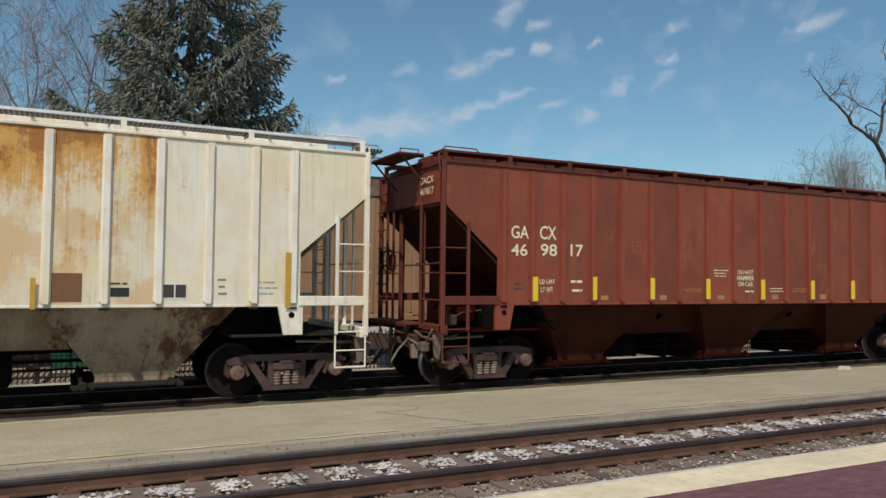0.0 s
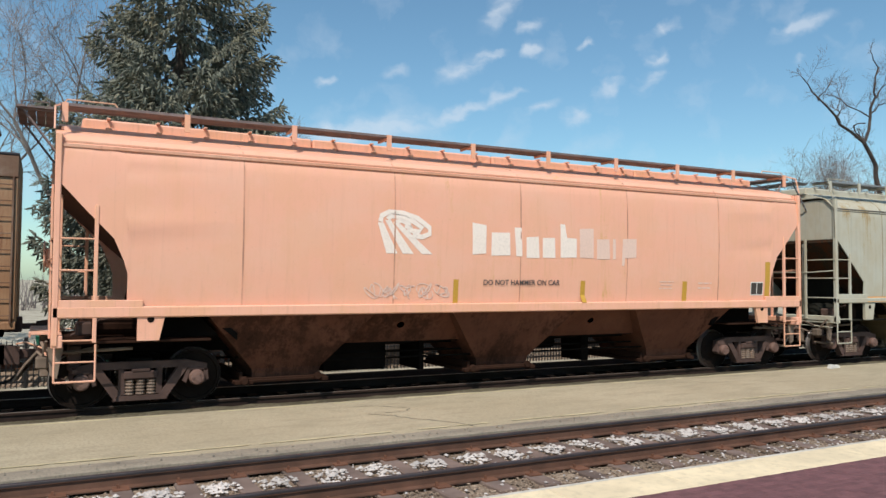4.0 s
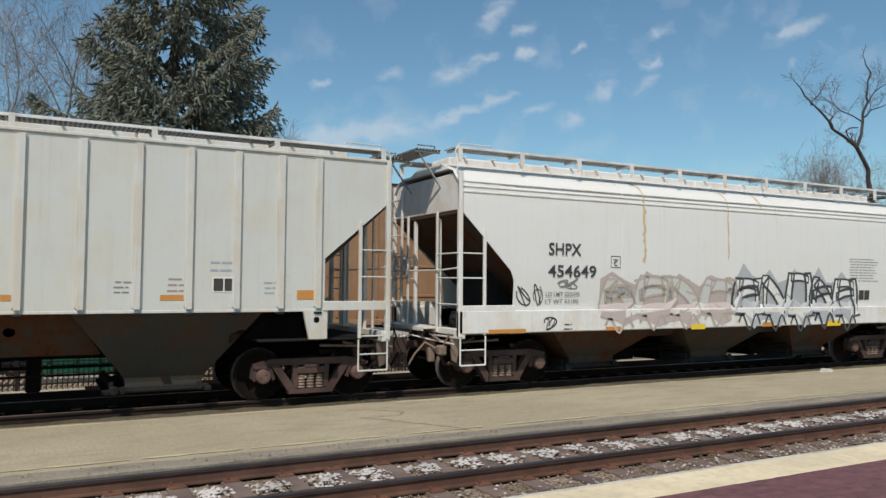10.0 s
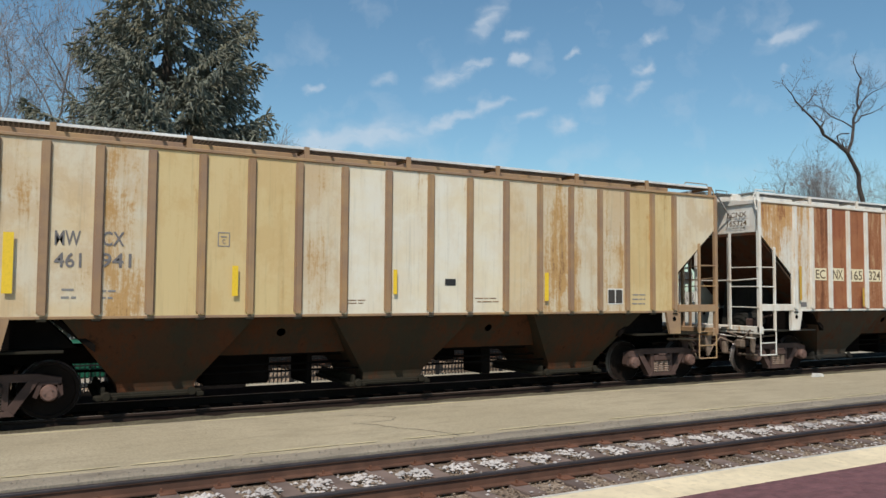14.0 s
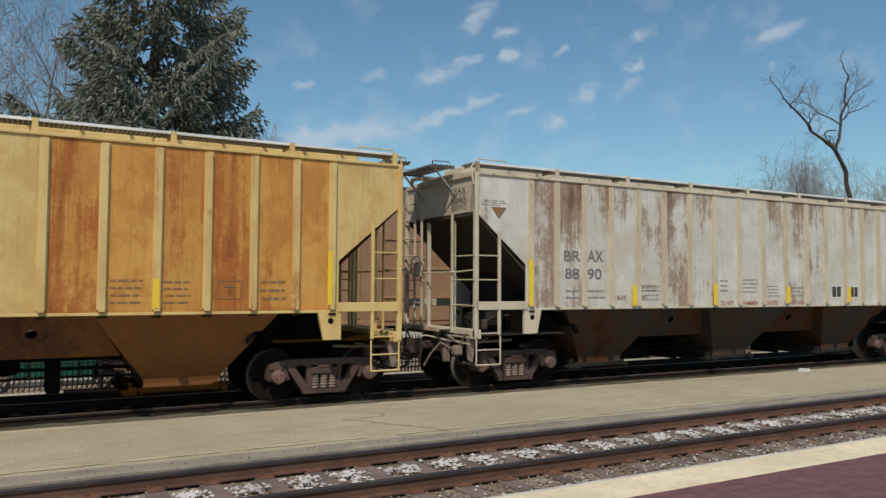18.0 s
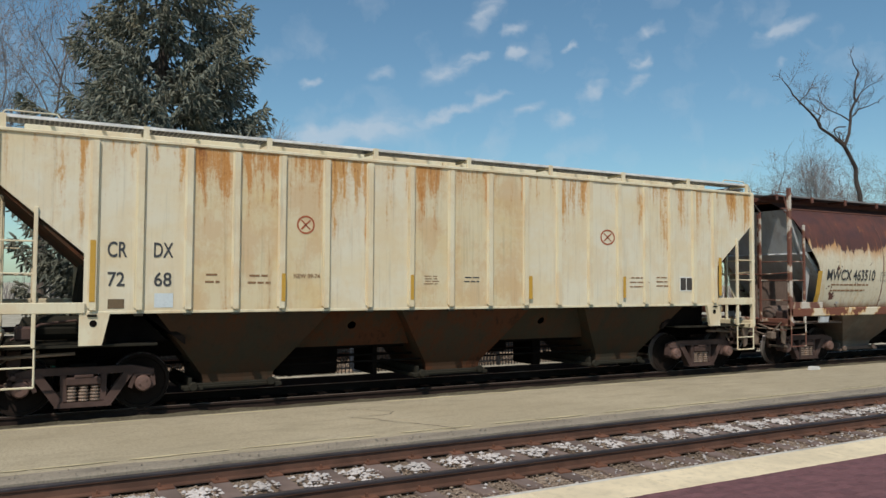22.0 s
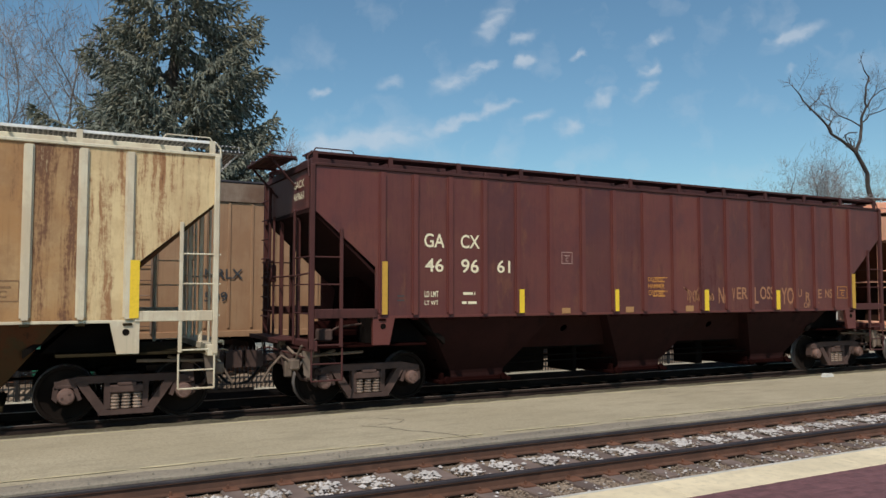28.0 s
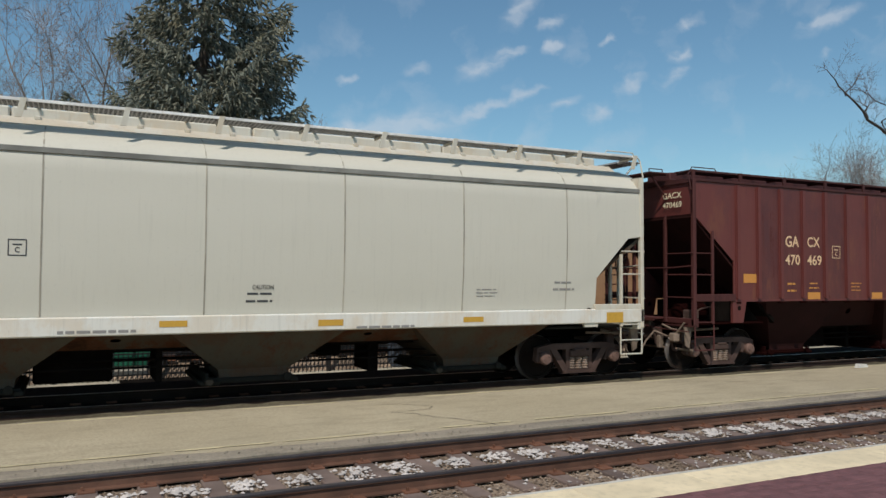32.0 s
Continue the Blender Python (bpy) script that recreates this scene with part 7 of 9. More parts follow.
def marks_4(c):
    text(c, "CGLX", -5.54, 3.13, -4.70, 3.35, "dark")
    text(c, "3944", -5.54, 2.62, -4.72, 2.88, "dark")
    text(c, "LD LMT", -5.84, 2.13, -5.40, 2.21, "dark")
    text(c, "LT WT", -5.84, 1.96, -5.46, 2.04, "dark")
    bars(c, -5.65, 3.86, -5.23, 4.06, 4, "brown")
    outline(c, -2.07, 2.89, -1.81, 3.14, "dark")
    patch(c, -6.75, 1.61, -5.84, 1.75, "orange")
    patch(c, -3.86, 1.63, -3.39, 1.74, "orange")
    text(c, "WARNING", -2.03, 2.34, -1.57, 2.40, "red")
    text(c, "WARNING", 1.65, 2.23, 2.14, 2.29, "red")
    bars(c, -2.24, 1.96, -1.39, 2.24, 3, "red")
    bars(c, -3.55, 1.95, -2.94, 2.12, 2, "dark")
    bars(c, 1.49, 1.96, 2.29, 2.21, 3, "red")
    bars(c, 3.68, 2.07, 4.31, 2.38, 4, "dark")
    bars(c, 3.14, 1.97, 3.61, 2.13, 2, "dark")
    bars(c, 5.27, 2.28, 5.89, 2.48, 2, "grey")
    placard(c, 4.38, 1.99, 4.76, 2.28)
    patch(c, -1.54, 1.60, -1.07, 1.71, "orange")
    patch(c, 1.10, 1.58, 1.55, 1.72, "orange")
    patch(c, 3.62, 1.57, 4.04, 1.73, "orange")
    patch(c, 6.15, 1.59, 6.60, 1.75, "orange")
    shape(c, "logo_slate", (5.93, 3.93), (6.28, 3.99), (6.34, 3.43), (5.99, 3.37))
    shape(c, "logo_slate", (6.50, 3.99), (6.66, 4.00), (6.83, 3.41), (6.39, 3.38))
    shape(c, "logo_slate", (6.73, 3.99), (7.06, 4.01), (7.03, 3.41), (6.83, 3.40))
    shape(c, "logo_slate", (7.11, 4.01), (7.47, 4.02), (7.49, 3.41), (7.13, 3.41))
    text(c, "224300", -5.23, 2.14, -4.88, 2.22, "dark")
    text(c, "61700", -5.20, 1.97, -4.87, 2.04, "dark")
    text(c, "VENT CAR WHEN UNLOADING", -0.46, 1.97, 0.51, 2.04, "dark")
    drip(c, -4.80, 1.88, 4.03, 0.045, "seam_brown", 96)
    drip(c, -3.60, 1.87, 4.08, 0.05, "seam_brown", 246)
    drip(c, -2.40, 1.87, 4.09, 0.05, "seam_brown", 382)
    drip(c, -1.19, 1.86, 4.08, 0.05, "seam_brown", 508)
    drip(c, 0.02, 1.86, 4.05, 0.045, "seam_brown", 623)
    drip(c, 1.24, 1.85, 4.10, 0.045, "seam_brown", 730)
    drip(c, 2.46, 1.84, 4.07, 0.04, "seam_brown", 829)
    drip(c, 3.67, 1.84, 4.09, 0.05, "seam_brown", 920)
    drip(c, 4.89, 1.83, 4.05, 0.045, "seam_brown", 1005)
    drip(c, 6.07, 1.83, 4.00, 0.045, "seam_brown", 1082)


def marks_5(c):
    text(c, "GA", -5.19, 2.79, -4.69, 3.05, "peach")
    text(c, "CX", -4.38, 2.79, -3.91, 3.06, "peach")
    text(c, "470", -5.22, 2.33, -4.66, 2.59, "peach")
    text(c, "129", -4.43, 2.31, -3.86, 2.58, "peach")
    text(c, "LD LMT", -5.94, 2.17, -5.59, 2.24, "orange")
    text(c, "LT WT", -5.94, 2.01, -5.62, 2.08, "orange")
    text(c, "DO NOT", -0.17, 2.18, 0.39, 2.29, "orange")
    text(c, "HAMMER", -0.18, 2.03, 0.38, 2.14, "orange")
    text(c, "ON CAR", -0.17, 1.87, 0.38, 1.99, "orange")
    outline(c, -3.48, 2.97, -3.23, 3.22, "orange")
    outline(c, 5.63, 1.87, 6.13, 2.22, "peach")
    bars(c, -5.16, 2.02, -4.76, 2.25, 2, "orange")
    bars(c, -1.95, 1.94, -1.50, 2.25, 5, "orange")
    bars(c, 1.67, 1.91, 2.14, 2.23, 4, "orange")
    bars(c, 0.81, 1.88, 1.20, 2.06, 2, "orange")
    bars(c, -6.51, 1.91, -6.33, 2.01, 2, "dark")
    patch(c, -7.36, 1.65, -6.93, 1.78, "orange")
    patch(c, -6.70, 1.65, -6.25, 1.77, "orange")
    patch(c, -5.96, 1.72, -5.65, 1.95, "orange")
    patch(c, -4.40, 1.65, -3.92, 1.76, "orange")
    patch(c, -1.94, 1.66, -1.50, 1.78, "orange")
    patch(c, -0.12, 1.65, 0.36, 1.77, "orange")
    patch(c, 1.64, 1.64, 2.12, 1.77, "orange")
    patch(c, 4.11, 1.63, 4.61, 1.77, "orange")
    patch(c, 6.35, 1.63, 6.85, 1.78, "orange")


def marks_6(c):
    text(c, "EC", -6.63, 2.71, -6.24, 2.97, "umber", "label_cream")
    text(c, "NX", -5.94, 2.71, -5.55, 2.99, "umber", "label_cream")
    text(c, "16", -6.60, 2.34, -6.27, 2.58, "umber", "label_cream")
    text(c, "54", -5.92, 2.34, -5.59, 2.59, "umber", "label_cream")
    text(c, "14", -5.25, 2.34, -4.90, 2.60, "umber", "label_cream")
    text(c, "LD LMT", -5.95, 2.08, -5.58, 2.17, "grey")
    text(c, "LT WT", -5.96, 1.91, -5.63, 2.00, "grey")
    bars(c, -5.14, 2.09, -4.79, 2.16, 1, "grey")
    bars(c, -5.12, 1.93, -4.81, 2.00, 1, "grey")
    bars(c, -2.01, 1.96, -1.42, 2.12, 3, "grey")
    bars(c, -0.13, 1.94, 0.37, 2.34, 6, "redgrey")
    bars(c, 3.49, 1.93, 3.77, 2.13, 3, "grey")
    bars(c, 4.28, 1.95, 4.57, 2.19, 3, "redgrey")
    bars(c, 4.93, 2.29, 5.47, 2.48, 2, "blue")
    bars(c, 5.87, 1.92, 6.10, 2.14, 3, "blue")
    bars(c, -6.61, 2.10, -6.31, 2.17, 2, "blue")
    patch(c, -6.69, 1.87, -6.24, 2.08, "orange")
    patch(c, -6.56, 1.69, -6.30, 1.85, "slate")
    patch(c, -1.94, 1.80, -1.48, 1.92, "orange")
    patch(c, 1.73, 1.82, 2.12, 1.91, "orange")
    patch(c, 4.19, 1.82, 4.59, 1.91, "orange")
    patch(c, 6.46, 1.83, 6.83, 1.99, "orange")
    outline(c, -4.31, 2.34, -4.06, 2.59, "dark")
    scribble(c, -4.46, 1.74, -3.65, 2.28, "black", 5, 11)
    scribble(c, -3.58, 1.84, -3.07, 2.15, "black", 2, 12)
    scribble(c, -2.99, 1.88, -2.74, 2.15, "blue_spray", 2, 13)
    scribble(c, -2.35, 1.73, -2.06, 2.32, "blue_spray", 3, 14)
    scribble(c, -1.33, 1.87, -1.13, 1.98, "blue_spray", 1, 15)
    patch(c, -4.40, 1.78, -3.99, 1.90, "orange")
    placard(c, 5.02, 1.96, 5.38, 2.20)


def marks_7(c):
    text(c, "SHPX", -5.41, 2.74, -4.56, 3.00, "dark")
    text(c, "454649", -5.42, 2.28, -4.15, 2.54, "dark")
    text(c, "LD LMT 222500", -5.46, 1.88, -4.58, 1.97, "grey")
    text(c, "LT WT 63100", -5.46, 1.73, -4.60, 1.82, "grey")
    text(c, "C", -3.66, 2.55, -3.57, 2.66, "dark")
    outline(c, -3.74, 2.50, -3.47, 2.76, "dark")
    wildstyle(c, -4.03, 1.14, -0.05, 2.51, "pale_grey", "faded_red", "grey_tan", 4, 21, 0.030)
    wildstyle(c, 0.10, 1.06, 4.78, 2.69, "white", "spray_grey", "ink_dark", 5, 22, 0.032)
    scribble(c, -6.18, 1.66, -5.51, 2.16, "dark", 2, 23)
    scribble(c, -5.23, 2.03, -4.58, 2.25, "grey", 1, 24)
    scribble(c, -5.58, 1.18, -5.22, 1.45, "dark", 1, 25)
    patch(c, -6.88, 1.14, -5.99, 1.22, "orange")
    patch(c, -3.91, 1.14, -3.49, 1.22, "orange")
    patch(c, -1.38, 1.11, -0.93, 1.23, "yellow")
    patch(c, 3.47, 1.10, 4.04, 1.23, "yellow")
    patch(c, 1.02, 1.13, 1.44, 1.23, "orange")
    patch(c, 6.03, 1.16, 6.85, 1.27, "orange")
    patch(c, -0.21, 2.05, -0.01, 2.33, "tanrust")
    bars(c, 4.45, 2.27, 5.75, 2.89, 9, "grey")
    bars(c, -5.04, 1.17, -4.80, 1.31, 2, "dark")
    placard(c, 4.91, 1.76, 5.39, 2.05)
    drip(c, -2.78, 2.62, 4.49, 0.10, "yellow_stain", 190)
    drip(c, -0.11, 2.76, 4.53, 0.06, "yellow_stain", 485)
    drip(c, 1.06, 4.03, 4.55, 0.06, "yellow_stain", 598)


def marks_8(c):
    text(c, "AE", -6.69, 2.55, -6.45, 2.77, "worn_white")
    text(c, "X", -5.92, 2.57, -5.75, 2.78, "worn_white")
    text(c, "12", -6.69, 2.12, -6.34, 2.33, "worn_white")
    text(c, "14", -6.00, 2.12, -5.67, 2.39, "worn_white")
    text(c, "6", -5.28, 2.10, -5.13, 2.29, "worn_white")
    patch(c, -5.26, 2.74, -4.91, 3.05, "redpatch")
    patch(c, -5.39, 2.12, -4.82, 2.47, "redpatch")
    patch(c, -6.61, 1.57, -6.40, 1.72, "tanrust")
    stripe(c, -6.94, 1.61, -6.83, 2.58, "ochre")
    stripe(c, -3.91, 1.60, -3.78, 2.10, "ochre")
    stripe(c, -1.38, 1.61, -1.26, 2.09, "yellow")
    stripe(c, 1.36, 1.59, 1.48, 2.08, "yellow")
    stripe(c, 3.83, 1.59, 3.98, 2.08, "yellow")
    stripe(c, 6.83, 1.61, 7.00, 2.53, "yellow")
    outline(c, 4.09, 1.76, 4.53, 2.14, "peach")
    outline(c, 4.91, 1.75, 5.35, 2.14, "peach")
    scribble(c, 7.53, 3.91, 8.16, 4.43, "tan_spray", 2, 31)


def marks_9(c):
    text(c, "MW", -6.02, 2.75, -5.66, 2.98, "slate")
    text(c, "CX", -5.35, 2.76, -5.03, 2.99, "slate")
    text(c, "461", -6.02, 2.41, -5.64, 2.64, "slate")
    text(c, "941", -5.37, 2.42, -4.92, 2.65, "slate")
    outline(c, -3.58, 2.81, -3.38, 3.05, "grey")
    stripe(c, -3.34, 1.98, -3.24, 2.49, "yellow")
    stripe(c, -0.36, 2.02, -0.28, 2.48, "yellow")
    stripe(c, 3.11, 1.89, 3.21, 2.48, "yellow")
    placard(c, 4.85, 1.82, 5.27, 2.15)
    patch(c, 0.77, 2.19, 1.01, 2.32, "black")
    bars(c, -5.93, 1.92, -5.70, 2.10, 2, "grey")
    bars(c, -5.40, 1.92, -5.13, 2.08, 2, "grey")
    bars(c, -1.30, 1.84, -0.86, 1.92, 2, "brown")
    bars(c, 1.44, 1.86, 2.04, 1.96, 2, "brown")
    bars(c, 5.53, 1.80, 5.99, 2.05, 3, "grey")
    stripe(c, -6.70, 2.01, -6.56, 2.92, "yellow")


def marks_10(c):
    text(c, "EC", -6.01, 2.47, -5.61, 2.71, "umber", "label_cream")
    text(c, "NX", -5.29, 2.46, -4.87, 2.72, "umber", "label_cream")
    text(c, "165", -4.52, 2.45, -4.03, 2.71, "umber", "label_cream")
    text(c, "324", -3.72, 2.46, -3.20, 2.71, "umber", "label_cream")
    outline(c, -2.90, 2.46, -2.67, 2.71, "brown")
    stripe(c, -6.74, 1.90, -6.64, 2.78, "ochre")
    stripe(c, -4.10, 1.73, -4.01, 2.23, "ochre")
    stripe(c, -1.29, 1.72, -1.21, 2.32, "ochre")
    placard(c, 4.09, 1.96, 4.43, 2.22)
    patch(c, -6.62, 1.73, -6.39, 1.85, "slate")
    bars(c, -0.12, 1.91, 0.19, 2.11, 2, "brown")
    bars(c, 3.26, 1.92, 3.69, 2.14, 3, "grey")
    bars(c, 2.73, 1.76, 3.04, 1.88, 2, "grey")


def marks_11(c):
    outline(c, -3.65, 2.51, -3.40, 2.76, "brown")
    outline(c, 4.80, 1.87, 5.21, 2.19, "brown")
    stripe(c, -1.46, 1.75, -1.38, 2.26, "yellow")
    stripe(c, 1.24, 1.72, 1.34, 2.18, "yellow")
    stripe(c, 3.77, 1.73, 3.87, 2.20, "yellow")
    bars(c, -0.30, 1.84, 0.13, 2.13, 4, "brown")
    bars(c, 3.11, 1.79, 3.67, 2.20, 4, "brown")
    bars(c, 3.92, 1.79, 4.41, 2.18, 4, "brown")
    bars(c, -3.76, 1.95, -3.30, 2.04, 1, "brown")
    bars(c, 5.51, 1.84, 5.99, 2.20, 3, "brown")
    stripe(c, 6.74, 1.76, 6.83, 2.73, "yellow")


def marks_12(c):
    text(c, "BR", -5.98, 2.66, -5.52, 2.89, "slate")
    text(c, "AX", -5.33, 2.66, -4.88, 2.91, "slate")
    text(c, "88", -5.95, 2.28, -5.56, 2.51, "slate")
    text(c, "90", -5.33, 2.27, -4.93, 2.51, "slate")
    stripe(c, -6.93, 1.70, -6.82, 2.67, "yellow")
    stripe(c, -4.07, 1.69, -3.94, 2.15, "yellow")
    stripe(c, -1.44, 1.68, -1.30, 2.19, "yellow")
    stripe(c, 1.27, 1.72, 1.43, 2.13, "yellow")
    stripe(c, 3.86, 1.72, 4.01, 2.15, "yellow")
    bars(c, -8.10, 3.76, -7.46, 3.87, 3, "grey")
    bars(c, -5.95, 1.84, -5.49, 2.05, 2, "grey")
    bars(c, -5.33, 1.84, -4.81, 2.05, 2, "grey")
    bars(c, -3.84, 1.80, -3.10, 2.15, 4, "grey")
    shape(c, "brown", (-7.84, 3.73), (-7.46, 3.73), (-7.65, 3.49))
    text(c, "BLDR", -4.48, 1.83, -4.21, 1.92, "brown")
    text(c, "12-1981", -3.95, 1.83, -3.59, 1.91, "brown")
    text(c, "DO NOT", -1.13, 1.67, -0.67, 1.78, "red")
    text(c, "HAMMER", -0.33, 1.67, 0.22, 1.78, "red")
    text(c, "ON SIDES", 0.53, 1.67, 0.99, 1.79, "red")
    text(c, "OF CAR", 1.51, 1.68, 2.07, 1.78, "red")
    bars(c, -3.94, 2.02, -3.22, 2.16, 3, "brown")
    bars(c, -1.19, 2.00, -0.83, 2.30, 3, "grey")
    bars(c, -0.41, 1.98, 0.28, 2.33, 4, "grey")
    bars(c, 0.55, 1.88, 1.11, 2.17, 4, "grey")
    bars(c, 1.44, 1.88, 2.02, 2.14, 3, "grey")
    placard(c, 3.24, 1.85, 3.64, 2.17)
    placard(c, 4.05, 1.85, 4.40, 2.16)


def marks_13(c):
    text(c, "IT", -5.93, 2.78, -5.64, 3.01, "dark")
    text(c, "FX", -5.22, 2.79, -4.81, 3.04, "dark")
    text(c, "165", -6.00, 2.32, -5.55, 2.55, "umber", "label_cream")
    text(c, "374", -5.26, 2.33, -4.77, 2.57, "umber", "label_cream")
    outline(c, -4.33, 2.54, -4.08, 2.80, "brown")
    stripe(c, -6.69, 1.89, -6.61, 2.84, "ochre")
    stripe(c, -3.72, 1.82, -3.61, 2.29, "ochre")
    stripe(c, -1.23, 1.81, -1.13, 2.29, "ochre")
    stripe(c, 1.49, 1.81, 1.58, 2.28, "ochre")
    stripe(c, 6.60, 1.95, 6.70, 2.78, "ochre")
    placard(c, 4.88, 1.90, 5.23, 2.14)
    bars(c, -5.78, 1.87, -5.55, 2.10, 2, "grey")
    bars(c, -5.25, 2.02, -5.03, 2.11, 1, "grey")
    bars(c, -5.26, 1.74, -4.68, 1.93, 2, "blue")
    bars(c, -6.55, 1.91, -6.28, 2.10, 3, "grey")
    bars(c, -0.12, 1.88, 0.17, 2.06, 3, "redgrey")
    bars(c, 3.24, 1.88, 3.69, 2.04, 3, "grey")
    patch(c, -6.57, 1.70, -6.32, 1.81, "slate")


def marks_14(c):
    text(c, "CR", -6.64, 2.51, -6.35, 2.76, "dark")
    text(c, "DX", -5.95, 2.52, -5.65, 2.76, "dark")
    text(c, "72", -6.63, 2.05, -6.38, 2.28, "dark")
    text(c, "68", -5.94, 2.05, -5.67, 2.28, "dark")
    text(c, "NEW 09-74", -3.62, 2.20, -3.14, 2.28, "brown")
    ring_mark(c, -3.56, 3.00, -3.26, 3.30, "redbrown")
    ring_mark(c, 3.33, 3.00, 3.71, 3.31, "redbrown")
    stripe(c, -6.89, 1.81, -6.81, 2.77, "ochre")
    stripe(c, -3.85, 1.80, -3.78, 2.28, "ochre")
    stripe(c, -1.35, 1.81, -1.28, 2.28, "ochre")
    stripe(c, 1.37, 1.81, 1.46, 2.28, "ochre")
    stripe(c, 3.92, 1.82, 4.00, 2.29, "ochre")
    stripe(c, 6.94, 1.86, 7.04, 2.77, "ochre")
    placard(c, 5.71, 1.97, 6.10, 2.29)
    patch(c, -6.62, 1.70, -6.38, 1.85, "umber")
    patch(c, -5.93, 1.71, -5.64, 1.94, "label_blue")
    bars(c, -4.44, 2.09, -4.02, 2.27, 2, "brown")
    bars(c, -5.15, 2.10, -4.89, 2.28, 2, "brown")
    bars(c, -1.05, 2.10, -0.68, 2.27, 4, "brown")
    bars(c, -0.17, 2.14, 0.29, 2.26, 2, "dark")
    bars(c, 4.16, 2.04, 4.75, 2.29, 3, "brown")
    bars(c, 4.93, 2.06, 5.37, 2.30, 3, "brown")


def marks_15(c):
    text(c, "MWCX 463510", -6.61, 2.25, -4.50, 2.55, "dark")
    outline(c, -4.22, 2.24, -3.94, 2.49, "dark")
    stripe(c, -7.00, 1.58, -6.82, 2.50, "ochre")
    bars(c, -6.43, 1.94, -4.69, 2.17, 2, "brown")
    bars(c, 4.88, 1.87, 6.00, 2.09, 2, "brown")
    stripe(c, -1.52, 1.61, -1.44, 2.02, "yellow")
    stripe(c, 1.54, 1.60, 1.62, 2.03, "yellow")
    stripe(c, 4.53, 1.64, 4.64, 2.04, "ochre")
    stripe(c, 7.05, 1.63, 7.17, 2.57, "yellow")
    placard(c, 5.60, 1.84, 5.95, 2.09)
    scribble(c, -3.34, 1.69, -2.24, 2.00, "tan_dark", 4, 41)
    scribble(c, 2.38, 1.59, 3.77, 1.99, "tan_dark", 4, 42)
    bars(c, 4.90, 1.87, 5.53, 2.09, 3, "brown")
    bars(c, 6.53, 1.79, 6.90, 2.07, 3, "brown")


def marks_16(c):
    text(c, "AEX", -6.55, 2.98, -6.22, 3.23, "dark")
    text(c, "14966", -6.61, 2.50, -6.15, 2.75, "dark")
    outline(c, -4.24, 2.52, -4.01, 2.78, "grey")
    stripe(c, -6.77, 1.60, -6.68, 2.56, "ochre")
    stripe(c, -3.79, 1.58, -3.67, 2.09, "ochre")
    stripe(c, -1.30, 1.60, -1.18, 2.06, "ochre")
    stripe(c, 1.44, 1.58, 1.50, 2.07, "ochre")
    stripe(c, 3.95, 1.61, 4.03, 2.05, "ochre")
    bars(c, -6.54, 1.83, -6.26, 2.00, 2, "grey")
    bars(c, -5.78, 1.82, -5.46, 2.00, 2, "grey")
    bars(c, -5.12, 1.81, -4.77, 2.00, 2, "grey")
    bars(c, -8.05, 4.02, -7.61, 4.24, 5, "grey")
    bars(c, -0.14, 1.82, 0.30, 1.99, 3, "grey")
    bars(c, 0.80, 1.84, 1.22, 2.07, 4, "grey")
    bars(c, 0.86, 2.33, 1.15, 2.55, 4, "grey")


def marks_17(c):
    text(c, "IT", -6.51, 2.51, -6.22, 2.74, "slate", "label_cream")
    text(c, "FX", -5.91, 2.51, -5.51, 2.75, "slate", "label_cream")
    text(c, "165", -6.64, 2.07, -6.19, 2.31, "umber", "label_tan")
    text(c, "654", -5.95, 2.07, -5.47, 2.32, "umber", "label_tan")
    stripe(c, -6.85, 1.69, -6.72, 2.65, "yellow")
    stripe(c, -3.81, 1.73, -3.71, 2.23, "yellow")
    stripe(c, -1.30, 1.72, -1.19, 2.24, "yellow")
    stripe(c, 1.41, 1.73, 1.50, 2.22, "yellow")
    stripe(c, 3.88, 1.74, 3.98, 2.23, "yellow")
    stripe(c, 6.86, 1.69, 7.00, 2.61, "yellow")
    bars(c, -0.14, 2.00, 0.35, 2.31, 5, "brown")
    bars(c, 3.26, 2.00, 3.74, 2.27, 4, "brown")
    outline(c, 4.89, 1.96, 5.33, 2.28, "brown")


